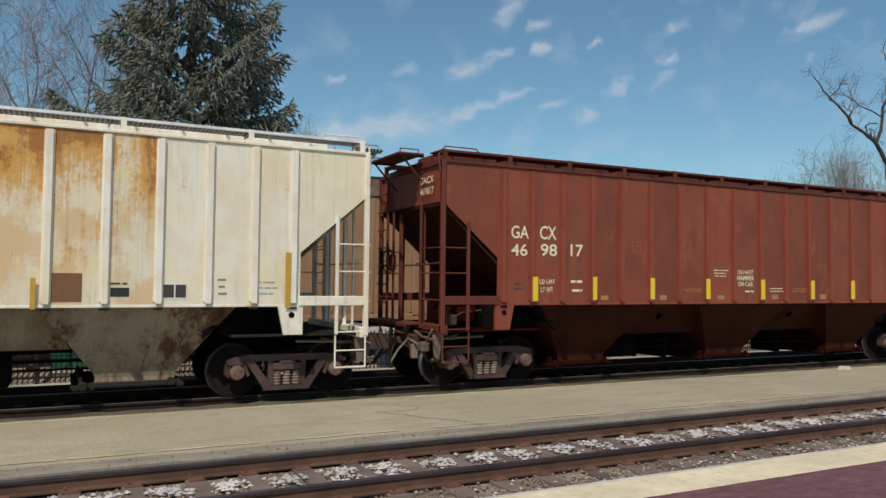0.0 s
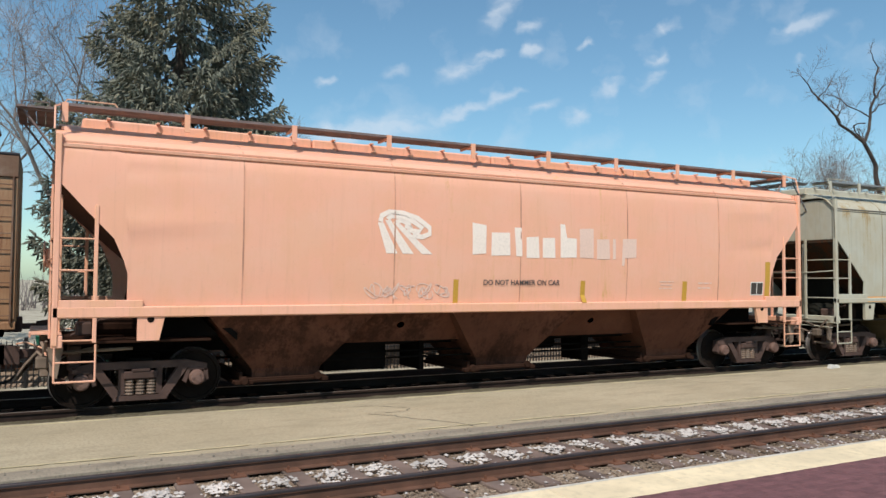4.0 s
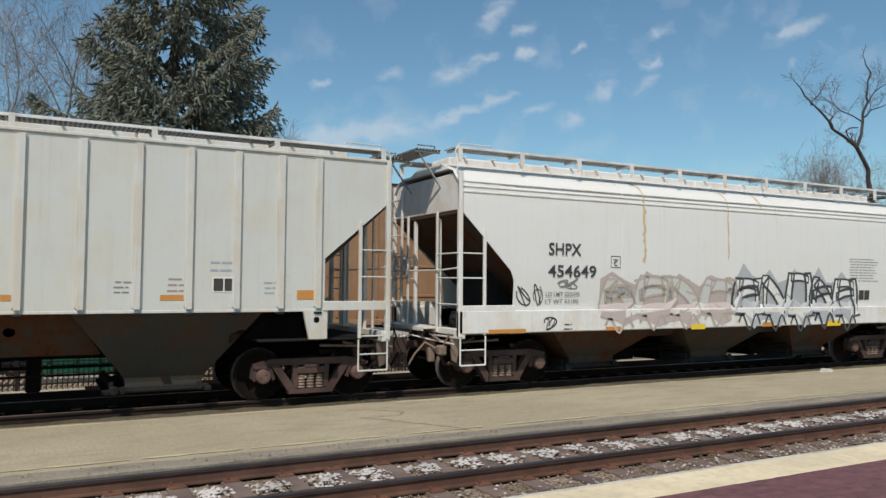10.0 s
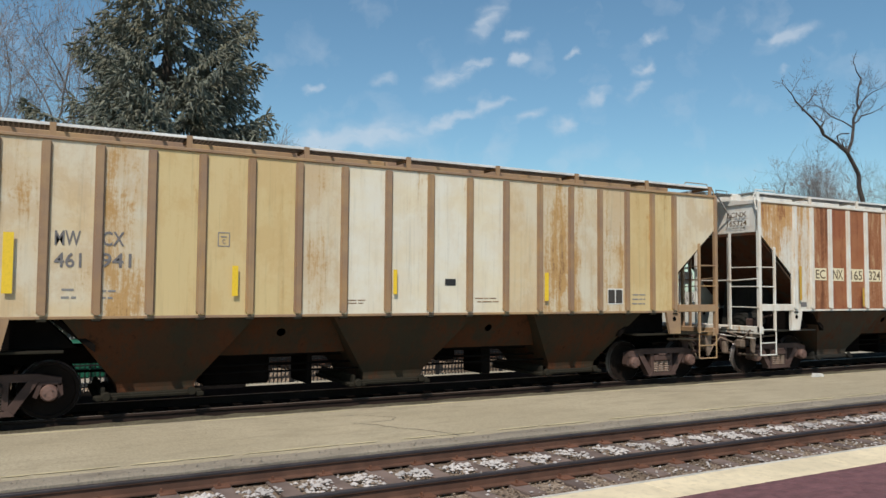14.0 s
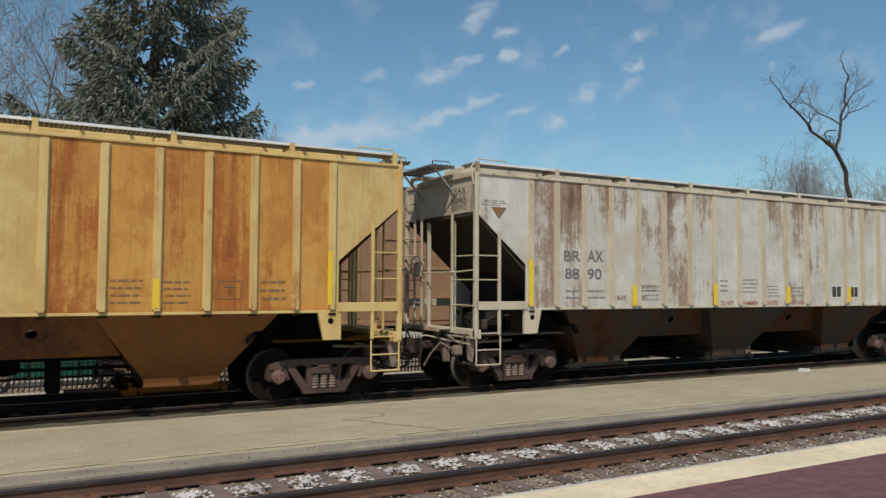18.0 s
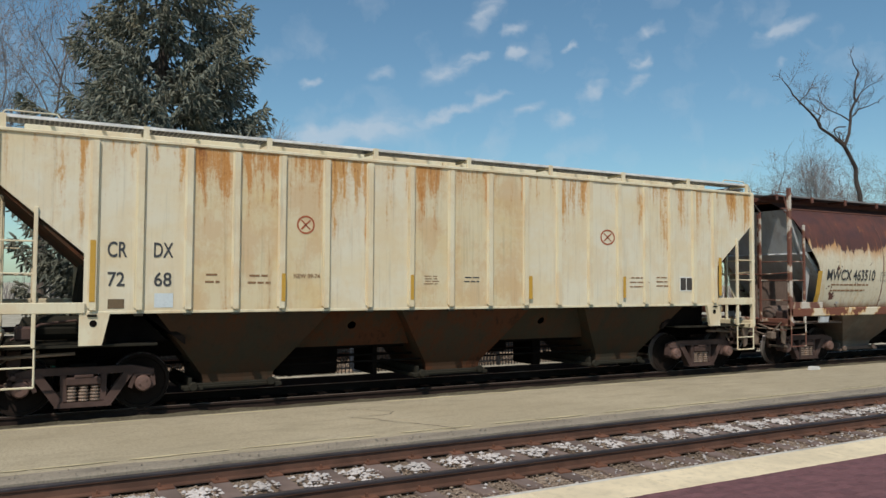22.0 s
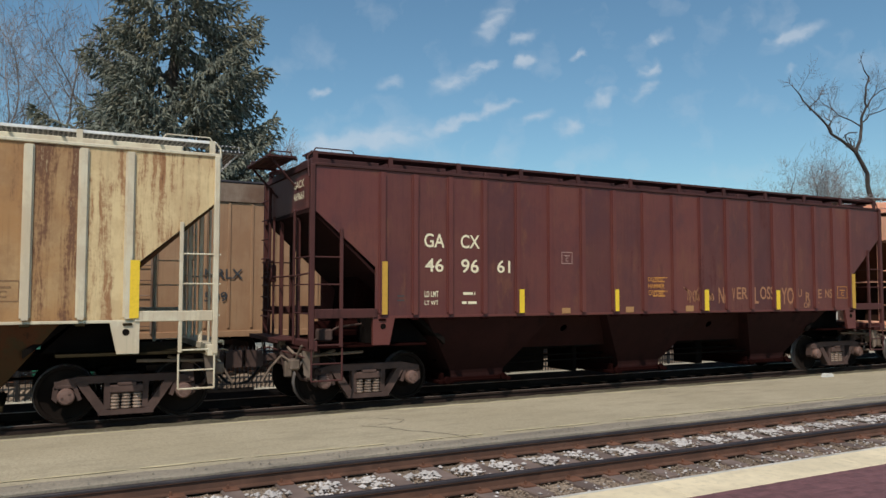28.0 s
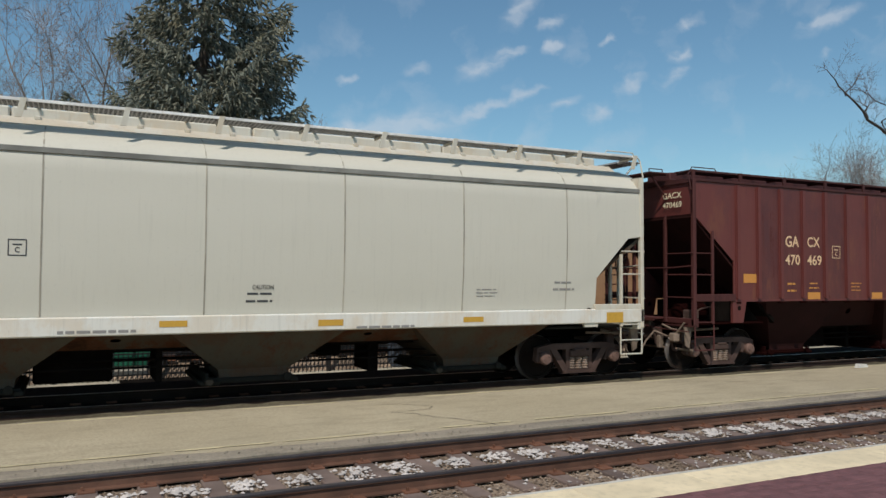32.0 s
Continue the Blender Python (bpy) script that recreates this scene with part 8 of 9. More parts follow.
def marks_18(c):
    text(c, "GA", -5.97, 2.96, -5.53, 3.23, "cream")
    text(c, "CX", -5.17, 2.96, -4.74, 3.23, "cream")
    text(c, "46", -5.95, 2.49, -5.55, 2.75, "cream")
    text(c, "96", -5.16, 2.48, -4.76, 2.75, "cream")
    text(c, "61", -4.33, 2.49, -4.02, 2.74, "cream")
    text(c, "LD LMT", -5.96, 2.01, -5.66, 2.12, "cream")
    text(c, "LT WT", -5.96, 1.86, -5.66, 1.94, "cream")
    stripe(c, -3.83, 1.68, -3.71, 2.16, "yellow")
    stripe(c, -1.33, 1.69, -1.22, 2.16, "yellow")
    stripe(c, 1.37, 1.67, 1.51, 2.16, "yellow")
    stripe(c, 3.85, 1.67, 3.99, 2.15, "yellow")
    stripe(c, 6.85, 1.67, 6.99, 2.59, "ochre")
    stripe(c, -6.86, 1.69, -6.75, 2.67, "ochre")
    bars(c, -5.15, 1.85, -4.77, 2.12, 2, "cream")
    bars(c, -0.20, 2.32, 0.26, 2.45, 2, "orange")
    bars(c, -0.20, 1.99, 0.26, 2.15, 2, "orange")
    bars(c, -6.54, 1.93, -6.36, 2.05, 2, "dark")
    outline(c, -2.73, 2.70, -2.45, 2.95, "redgrey")
    patch(c, -2.73, 1.64, -2.51, 1.77, "tanrust")
    patch(c, -0.99, 1.64, -0.76, 1.78, "tanrust")
    patch(c, 0.81, 1.65, 1.06, 1.79, "tanrust")
    text(c, "DO NOT", -0.33, 2.34, 0.12, 2.44, "orange")
    text(c, "HAMMER", -0.33, 2.19, 0.16, 2.29, "orange")
    text(c, "ON CAR", -0.32, 2.03, 0.12, 2.15, "orange")
    scribble(c, 0.70, 1.84, 1.34, 2.26, "chalk_orange", 2, 51)
    scribble(c, 1.54, 1.88, 1.72, 2.08, "chalk_orange", 1, 52)
    for word, x0, z0, x1, z1 in (("N", 1.88, 1.84, 2.06, 2.22), ("E", 2.08, 1.84, 2.16, 2.06), ("V", 2.34, 1.90, 2.44, 2.20), ("ER", 2.50, 1.93, 2.88, 2.22), ("L", 3.12, 1.82, 3.26, 2.22), ("OSS", 3.32, 1.92, 3.82, 2.24),
                                 ("YO", 4.10, 1.80, 4.56, 2.22), ("U", 4.72, 1.98, 4.88, 2.18), ("R", 5.02, 1.86, 5.20, 2.10), ("SE", 5.36, 1.94, 5.66, 2.18), ("NS", 5.80, 1.95, 6.08, 2.18), ("E", 6.16, 1.95, 6.26, 2.20),
                                 ("OF", 4.94, 1.70, 5.20, 1.84), ("W", 5.34, 1.70, 5.54, 1.84)):
        text(c, word, x0, z0, x1, z1, "chalk_orange")
    outline(c, 6.30, 1.94, 6.71, 2.25, "orange")


def marks_19(c):
    text(c, "GACX", -6.73, 2.80, -6.01, 3.05, "faint_white")
    text(c, "31775", -6.72, 2.37, -5.92, 2.62, "faint_white")
    outline(c, -5.67, 2.63, -5.40, 2.91, "faint_white")
    swoosh(c, -3.02, 2.80, -1.90, 3.65)
    shape(c, "paint_white", (-1.15, 3.46), (-0.82, 3.45), (-0.82, 2.84), (-1.15, 2.81))
    shape(c, "paint_white", (-0.72, 3.30), (-0.47, 3.31), (-0.47, 2.85), (-0.72, 2.84))
    shape(c, "mural_green", (-1.81, 3.56), (-1.64, 3.74), (-1.07, 3.89), (-0.16, 3.96), (-0.16, 3.70), (-0.44, 3.70), (-0.94, 3.67), (-1.49, 3.62), (-1.71, 3.52))
    shape(c, "mural_green", (-0.47, 3.70), (-0.16, 3.72), (-0.22, 1.63), (-0.52, 1.86))
    shape(c, "mural_green", (-1.81, 1.89), (-1.61, 1.84), (-0.95, 1.84), (-0.50, 1.89), (-0.22, 1.63), (-1.07, 1.64), (-1.55, 1.69))
    shape(c, "mural_blue", (-0.16, 3.94), (0.41, 3.94), (0.33, 1.62), (-0.24, 1.63))
    shape(c, "mural_navy", (0.41, 3.94), (0.95, 3.92), (0.94, 1.61), (0.33, 1.62))
    shape(c, "mural_blue", (0.95, 3.90), (1.45, 3.90), (1.35, 1.60), (0.94, 1.61))
    shape(c, "mural_ice", (1.45, 3.87), (1.95, 3.92), (2.32, 3.82), (2.55, 3.81), (2.47, 1.64), (1.35, 1.63), (1.44, 2.96))
    shape(c, "mural_sand", (2.59, 3.93), (3.21, 3.91), (3.26, 2.88), (3.02, 1.58), (2.50, 1.59))
    shape(c, "mural_brown", (2.56, 3.98), (2.72, 4.08), (2.90, 4.12), (3.10, 4.09), (3.27, 3.98), (3.42, 3.78), (3.52, 3.52), (3.57, 3.25), (3.57, 2.98), (3.51, 2.76), (3.41, 2.66), (3.33, 2.80), (3.29, 3.02), (3.28, 3.30), (3.23, 3.58), (3.14, 3.76), (3.01, 3.90), (2.80, 3.96))
    shape(c, "mural_brown", (3.41, 2.66), (3.50, 2.54), (3.56, 2.34), (3.57, 2.10), (3.53, 1.86), (3.45, 1.70), (3.02, 1.69), (3.14, 1.80), (3.22, 1.98), (3.26, 2.22), (3.32, 2.50))
    stripe(c, -7.25, 1.70, -7.14, 2.60, "ochre")
    stripe(c, -4.36, 1.68, -4.25, 2.14, "ochre")
    stripe(c, -1.33, 1.67, -1.21, 2.16, "ochre")
    stripe(c, 2.00, 1.69, 2.15, 2.14, "yellow")
    stripe(c, 4.61, 1.69, 4.73, 2.14, "ochre")
    stripe(c, 7.26, 1.66, 7.36, 2.60, "ochre")
    scribble(c, -7.43, 2.12, -7.15, 2.93, "dark", 1, 61)
    scribble(c, 3.92, 1.76, 4.65, 2.06, "dark", 1, 63)
    scribble(c, -0.12, 1.68, 1.37, 3.92, "mural_dots", 7, 64)
    scribble(c, -6.82, 1.96, -6.19, 2.37, "olive_spray", 1, 67)
    placard(c, 5.50, 1.82, 5.94, 2.07)
    bars(c, 5.56, 2.16, 6.50, 2.34, 2, "faint_white")
    text(c, "-2012 - CFC-", -2.94, 1.70, -1.89, 1.83, "dark")
    shape(c, "mural_pink", (0.50, 3.80), (0.77, 3.77), (0.77, 3.43), (0.47, 3.41))
    shape(c, "mural_pink", (1.00, 3.88), (1.25, 3.88), (1.22, 3.51), (0.96, 3.50))
    brush(c, "dark", 0.014, (-1.81, 3.56), (-1.64, 3.74), (-1.07, 3.88), (-0.18, 3.94))
    brush(c, "dark", 0.012, (-1.64, 3.57), (-0.94, 3.67), (-0.47, 3.69), (-0.43, 3.36), (-0.47, 2.25), (-0.55, 1.86), (-1.61, 1.82), (-1.78, 1.89))
    brush(c, "dark", 0.012, (-1.78, 1.89), (-1.61, 1.74), (-0.95, 1.64), (0.33, 1.60), (2.44, 1.59))
    brush(c, "dark", 0.012, (-0.16, 3.93), (-0.16, 2.92), (-0.24, 1.63))
    brush(c, "dark", 0.01, (2.17, 3.86), (1.50, 3.78), (1.44, 3.07), (1.40, 2.02), (1.45, 1.73), (1.57, 1.67), (2.15, 1.72))
    brush(c, "dark", 0.01, (2.50, 3.90), (2.44, 1.59))
    brush(c, "dark", 0.012, (2.56, 3.99), (2.72, 4.09), (2.90, 4.13), (3.10, 4.10), (3.27, 3.99), (3.42, 3.79), (3.53, 3.52), (3.58, 3.25), (3.58, 2.98), (3.52, 2.76), (3.42, 2.66), (3.51, 2.54), (3.57, 2.34), (3.58, 2.10), (3.54, 1.86), (3.46, 1.69))
    brush(c, "dark", 0.01, (0.41, 3.93), (1.45, 3.92), (2.17, 3.86))
    brush(c, "dark", 0.006, (3.05, 3.49), (2.97, 2.26))


def marks_20(c):
    text(c, "NAHX", -5.75, 2.64, -4.80, 2.97, "black")
    text(c, "61611", -5.81, 2.07, -5.09, 2.39, "black")
    text(c, "LD LMT 222800", -5.91, 1.78, -5.23, 1.87, "grey")
    text(c, "LT WT 64300", -5.94, 1.62, -5.28, 1.71, "grey")
    outline(c, -3.83, 2.43, -3.58, 2.68, "dark")
    patch(c, -7.10, 1.25, -6.67, 1.44, "ochre")
    patch(c, -4.49, 1.32, -4.05, 1.42, "ochre")
    patch(c, -1.69, 1.32, -1.26, 1.42, "ochre")
    bars(c, -6.63, 1.26, -6.10, 1.32, 1, "grey")
    bars(c, -3.15, 1.23, -1.77, 1.31, 1, "grey")
    text(c, "CAUTION", -0.21, 1.92, 0.15, 2.00, "dark")
    bars(c, -0.33, 1.69, 0.25, 1.88, 2, "dark")
    bars(c, 4.09, 1.77, 4.62, 1.93, 3, "grey")
    bars(c, 5.86, 1.88, 6.42, 2.09, 2, "grey")
    bars(c, 1.54, 1.20, 2.92, 1.28, 1, "grey")
    patch(c, 0.93, 1.28, 1.39, 1.39, "ochre")
    patch(c, 3.79, 1.29, 4.23, 1.39, "ochre")
    patch(c, 7.19, 1.21, 7.63, 1.43, "ochre")


def marks_21(c):
    text(c, "GA", -5.25, 2.94, -4.78, 3.21, "peach")
    text(c, "CX", -4.48, 2.95, -4.03, 3.20, "peach")
    text(c, "470", -5.26, 2.50, -4.75, 2.75, "peach")
    text(c, "469", -4.49, 2.50, -3.97, 2.75, "peach")
    outline(c, -3.57, 2.69, -3.27, 3.00, "peach")
    patch(c, -6.66, 2.06, -6.20, 2.27, "orange")
    patch(c, -4.48, 1.66, -4.03, 1.83, "orange")
    patch(c, -2.09, 1.65, -1.64, 1.82, "orange")
    bars(c, -5.23, 1.83, -4.84, 2.08, 2, "orange")
    bars(c, -4.44, 1.91, -4.07, 2.08, 2, "orange")
    bars(c, -2.90, 1.86, -2.47, 2.08, 3, "orange")


for place, mark in ((0, marks_0), (1, marks_1), (2, marks_2), (3, marks_3), (4, marks_4), (5, marks_5), (6, marks_6), (7, marks_7), (8, marks_8), (9, marks_9), (10, marks_10), (11, marks_11), (12, marks_12), (13, marks_13), (14, marks_14), (15, marks_15), (16, marks_16), (17, marks_17), (18, marks_18), (19, marks_19), (20, marks_20), (21, marks_21)):
    mark(CARS[place][0])

# ---------------------------------------------------------------- trees, fence and what stands behind the train
M_BARK = plain("grey_brown_bark", (0.11, 0.085, 0.07), 0.95, 0.0, 0.4, 7)
M_DARKBARK = plain("dark_furrowed_bark", (0.065, 0.052, 0.046), 0.95, 0.0, 0.4, 7, 0.2)
M_TWIG = plain("bare_grey_twigs", (0.215, 0.185, 0.17), 0.95, 0.0, 0.3, 5)
M_IRON = plain("black_iron_paint", (0.02, 0.02, 0.022), 0.5, 0.3, 0.3, 12)
M_GREEN = plain("green_enamel", (0.01, 0.12, 0.07), 0.5, 0.0, 0.2, 6)


def needle_paint():
    g = Graph("spruce_needles", 0.8)
    g.set(0.25, "Specular IOR Level")
    isle = g.node("ShaderNodeNewGeometry").outputs["Random Per Island"]
    c = g.mix(isle, (0.06, 0.072, 0.058), (0.235, 0.242, 0.19))
    c = g.mix(g.ramp(g.noise(g.place(), 0.8, 4), 0.45, 0.7, 0.0, 0.5), c, (0.21, 0.18, 0.105))
    c = g.mix(g.ramp(g.noise(g.place(), 2.2, 4), 0.52, 0.72, 0.0, 0.5), c, (0.15, 0.185, 0.18))
    g.set(c, "Base Color")
    g.bump(g.noise(g.place(), 60.0, 3), 0.7, 0.02)
    return g.mat


def spruce(x, y, base, height, radius, seed):
    """A spruce: a straight trunk with tiers of sagging limbs, each hung with short brushy shoots."""
    r = random.Random(seed)
    t = thing("spruce_tree", "tall blue-green spruce tree with drooping limbs and dark gaps", "tree", at=pose(x, y, base))
    part("trunk", Solid().tube((0, 0, 0), (0, 0, height * 0.95), 0.30, 10, 0.04), M_BARK, t)
    crown, wood = Solid(), Solid()

    def shoot(p, way, size):
        """A bottle-brush shoot: a lumpy core with a few stray spikes."""
        d = (way + Vector((r.uniform(-1, 1), r.uniform(-1, 1), r.uniform(-0.9, 0.5))) * 0.45).normalized()
        a = d.orthogonal().normalized()
        b = d.cross(a)
        w = size * r.uniform(0.10, 0.17)
        n, v = 5, [p]
        for u, k in ((0.25, 1.0), (0.7, 0.75)):
            for i in range(n):
                ang = 2 * math.pi * i / n
                v.append(p + d * size * u + (a * math.cos(ang) + b * math.sin(ang)) * w * k * r.uniform(0.55, 1.35))
        v.append(p + d * size * 1.1)
        f = [(0, 1 + (i + 1) % n, 1 + i) for i in range(n)] + [(1 + i, 1 + (i + 1) % n, 6 + (i + 1) % n, 6 + i) for i in range(n)] + [(11, 6 + i, 6 + (i + 1) % n) for i in range(n)]
        crown.add(v, f)
        for _ in range(5):
            e = (d + Vector((r.uniform(-1, 1), r.uniform(-1, 1), r.uniform(-1, 0.8)))).normalized()
            q = p + d * size * r.uniform(0.1, 0.8)
            o = e.orthogonal().normalized() * size * 0.045
            crown.add([q + o, q - o * 0.5 + e.cross(o) * 0.87, q - o * 0.5 - e.cross(o) * 0.87, q + e * size * r.uniform(0.35, 0.55)], [(0, 1, 3), (1, 2, 3), (2, 0, 3)])

    z = height * 0.16
    while z < height * 0.98:
        f = 1 - z / height
        reach = radius * min(1.0, f * 1.8) ** 0.8
        n = max(5, int(9 * min(1, f * 2.0)))
        turn = r.uniform(0, 6.3)
        for k in range(n):
            a = turn + 2 * math.pi * k / n + r.uniform(-0.32, 0.32)
            long = reach * r.choice((0.6, 0.8, 0.92, 1.0, 1.08)) * r.uniform(0.85, 1.05)
            droop = r.uniform(0.20, 0.42)
            z1 = z + r.uniform(-0.28, 0.28)
            last = Vector((0, 0, z1))
            steps = max(4, int(long / 0.19))
            for i in range(1, steps + 1):
                u = i / steps
                p = Vector((math.cos(a) * long * u, math.sin(a) * long * u, z1 - droop * long * math.sin(u * 2.0) + 0.24 * long * u * u))
                wood.tube(last, p, 0.04 * (1.1 - u), 3, caps=False)
                if u > 0.32:
                    way = (p - last).normalized()
                    wide = 0.22 + 0.72 * math.sin(math.pi * min(1, (u - 0.2) * 1.1)) * min(1.0, long / 3.0)
                    shoot(p, way, 0.34)
                    for e in (-1, 1):
                        side = Vector((-way.y, way.x, 0)) * e
                        m = 1 + int(wide / 0.15)
                        for w in range(m):
                            o = (w + r.uniform(0.3, 1.0)) * 0.15
                            sag = 0.42 * o + 0.35 * o * o
                            q = p + side * o + way * o * 0.45 + Vector((0, 0, -sag))
                            shoot(q, (way * 0.6 + side * 0.5 + Vector((0, 0, -0.25 - 0.4 * o))).normalized(), 0.27)
                            if r.random() < 0.6:
                                shoot(q, Vector((way.x * 0.3 + side.x * 0.2, way.y * 0.3 + side.y * 0.2, -0.9)).normalized(), 0.30)
                last = p
        z += r.uniform(0.50, 0.74)
    part("limb_frame", wood, M_BARK, t)
    part("crown", crown, needle_paint(), t, "drooping brushy shoots of blue-green needles")


def grow(s, p, way, long, thick, depth, r, spread=0.55, rise=0.12):
    """A limb that bends, thins and forks into twigs."""
    n = 4 if depth > 1 else 3
    for i in range(n):
        d = (way + Vector((r.uniform(-1, 1), r.uniform(-1, 1), r.uniform(-0.7, 0.9) + rise)) * 0.30).normalized()
        q = p + d * long / n
        t2 = thick * 0.85
        s.tube(p, q, thick, 5 if depth > 2 else 3, t2, False)
        p, way, thick = q, d, t2
        if depth > 0 and (i > 0 or depth < 3):
            for _ in range(1 if r.random() < 0.55 else 2):
                side = way.orthogonal().normalized()
                side.rotate(Matrix.Rotation(r.uniform(0, 6.3), 3, way))
                grow(s, p, (way * (1 - spread * 0.5) + side * spread + Vector((0, 0, rise))).normalized(), long * r.uniform(0.42, 0.7), max(0.007, thick * 0.55), depth - 1, r, spread, rise)
    if depth > 0:
        grow(s, p, way, long * 0.62, max(0.007, thick * 0.75), depth - 1, r, spread, rise)


def kinked(line, r):
    out = [line[0]]
    for p, q in zip(line, line[1:]):
        m = [(u + v) / 2 + r.uniform(-0.15, 0.15) for u, v in zip(p, q)]
        out += [tuple(m), q]
    return out


def bare_tree(x, y, base, height, seed, label, limbs=None, depth=4, thick=0.22, spread=0.6):
    r = random.Random(seed)
    t = thing("bare_tree", label, "tree", at=pose(x, y, base))
    if limbs is None:
        trunk = Solid().tube((0, 0, 0), (0.05, 0, height * 0.3), thick, 8, thick * 0.75)
        part("trunk", trunk, M_BARK, t)
        s = Solid()
        for k in range(4):
            a = 6.3 * k / 4 + r.uniform(-0.4, 0.4)
            grow(s, Vector((0.05, 0, height * 0.28)), Vector((math.cos(a) * 0.6, math.sin(a) * 0.6, 1)).normalized(), height * 0.26, thick * 0.55, depth, r, spread)
        part("crown", s, M_TWIG, t, "fine bare grey twigs")
    else:
        trunk, s = Solid(), Solid()
        for line, a, b in limbs:
            line = kinked(line, r)
            for i, (p, q) in enumerate(zip(line, line[1:])):
                k0, k1 = i / (len(line) - 1), (i + 1) / (len(line) - 1)
                trunk.tube(p, q, 0.72 * (a + (b - a) * k0), 8, 0.72 * (a + (b - a) * k1), False)
                way = (Vector(q) - Vector(p)).normalized()
                for _ in range(r.choice((0, 1, 1)) if i else 0):
                    u = r.random()
                    side = Vector((r.uniform(-1, 1), r.uniform(-1, 1), r.uniform(0, 0.9)))
                    grow(s, Vector(p) + (Vector(q) - Vector(p)) * u, (way * 0.6 + side * 0.8).normalized(), r.uniform(0.7, 1.5), 0.024, 2, r, 0.75, 0.05)
            grow(s, Vector(line[-1]), (Vector(line[-1]) - Vector(line[-2])).normalized(), 0.7, b * 0.8, 2, r, 0.6, 0.0)
        part("trunk", trunk, M_DARKBARK, t)
        part("crown", s, M_BARK, t)


spruce(4.15, 28.5, -0.95, 19.5, 4.15, 3)
bare_tree(0.6, 37.0, -1.0, 19.0, 8, "leafless grey tree with fanning stems behind the spruce", depth=4, thick=0.24, spread=0.72)
bare_tree(-3.4, 39.0, -1.0, 17.5, 24, "leafless grey tree with fine upright twigs", depth=4, thick=0.20, spread=0.62)
bare_tree(9.0, 38.0, -1.0, 14.2, 5, "leafless tree half hidden behind the spruce", depth=4, thick=0.2)
# the gnarled tree by the far end of the train, its main limbs one by one
bare_tree(56.2, 36.0, -1.0, 20.0, 12, "gnarled dark leafless tree with a forked trunk", (
    (((0.9, 0, 0), (0.5, 0, 6), (0.1, 0, 10.2), (-0.3, 0, 12.1), (-1.5, 0.1, 13.7)), 0.30, 0.19),
    (((-1.5, 0.1, 13.7), (-4.5, 0, 14.8), (-6.0, -0.3, 15.7), (-7.3, 0.2, 17.0), (-8.2, 0.2, 17.8)), 0.16, 0.045),
    (((-6.8, 0, 16.3), (-6.3, 0.2, 16.8), (-5.0, 0.4, 17.8)), 0.08, 0.04),
    (((-4.4, 0, 14.9), (-4.5, 0.2, 15.4), (-4.2, 0.3, 15.9)), 0.10, 0.06),
    (((-1.5, 0.1, 13.7), (-0.4, 0.3, 15.8), (0.3, 0.3, 17.5), (0.1, 0.2, 18.3), (0.4, 0.1, 19.7), (-0.5, 0, 20.6)), 0.17, 0.04),
    (((0.4, 0.3, 17.4), (1.2, 0.4, 18.3), (3.0, 0.2, 19.3)), 0.09, 0.035),
    (((-0.2, 0.3, 16.2), (0.9, 0.5, 16.9), (3.3, 0.3, 17.8)), 0.09, 0.035),
    (((-0.4, 0.3, 15.8), (-2.7, 0.6, 16.5), (-4.3, 0.6, 17.1)), 0.08, 0.03),
    (((-1.0, 0.3, 15.3), (-2.6, 0.2, 14.9), (-2.3, 0, 14.2)), 0.07, 0.05)))
bare_tree(54.4, 40.0, -1.0, 17.6, 31, "low spreading leafless tree", depth=4, thick=0.24, spread=0.95)
bare_tree(62.5, 42.0, -1.0, 19.5, 33, "spreading leafless tree with fine twigs", depth=4, thick=0.24, spread=0.85)
bare_tree(66.0, 36.0, -1.0, 18.5, 35, "leafless tree with upright twigs", depth=4, thick=0.25)


def fence():
    t = thing("iron_fence", "black iron picket fence in front of the standing boxcars", "fence")
    picket = Solid().box(-0.011, 0.011, 20.789, 20.811, -0.52, 0.58).add([(-0.011, 20.789, 0.58), (0.011, 20.789, 0.58), (0.011, 20.811, 0.58), (-0.011, 20.811, 0.58), (0, 20.8, 0.66)], [(0, 1, 4), (1, 2, 4), (2, 3, 4), (3, 0, 4)]).mesh("picket")
    post = Solid().box(-0.04, 0.04, 20.76, 20.84, -0.52, 0.7, 0.008).mesh("fence_post")
    for k in range(290):
        part("picket", picket, M_IRON, t, at=pose(-5.0 + 0.115 * k, 0, 0))
    for k in range(15):
        part("fence_post", post, M_IRON, t, at=pose(-4.94 + 2.3 * k, 0, 0))
    for z in (-0.38, 0.15, 0.48):
        part("fence_rail", Solid().box(-5, 28.4, 20.78, 20.82, z, z + 0.035), M_IRON, t)


def green_bin():
    t = thing("waste_container", "green steel waste container with a pale base", "container", at=pose(0.95, 21.7, -0.5))
    part("body", Solid().prism([(-0.95, 0.35), (0.85, 0.35), (1.0, 1.15), (-1.1, 1.15)], -0.6, 0.6), M_GREEN, t)
    part("base", Solid().box(-0.95, 0.85, -0.58, 0.58, 0, 0.35, 0.02), M_CURB, t, "pale concrete base")
    part("lid", Solid().box(-1.1, 1.0, -0.62, 0.62, 1.15, 1.22, 0.02), M_GREEN, t)
    for x in (-0.6, 0.0, 0.5):
        part("rib", Solid().box(x - 0.03, x + 0.03, -0.66, -0.58, 0.36, 1.14, 0.01), M_GREEN, t)


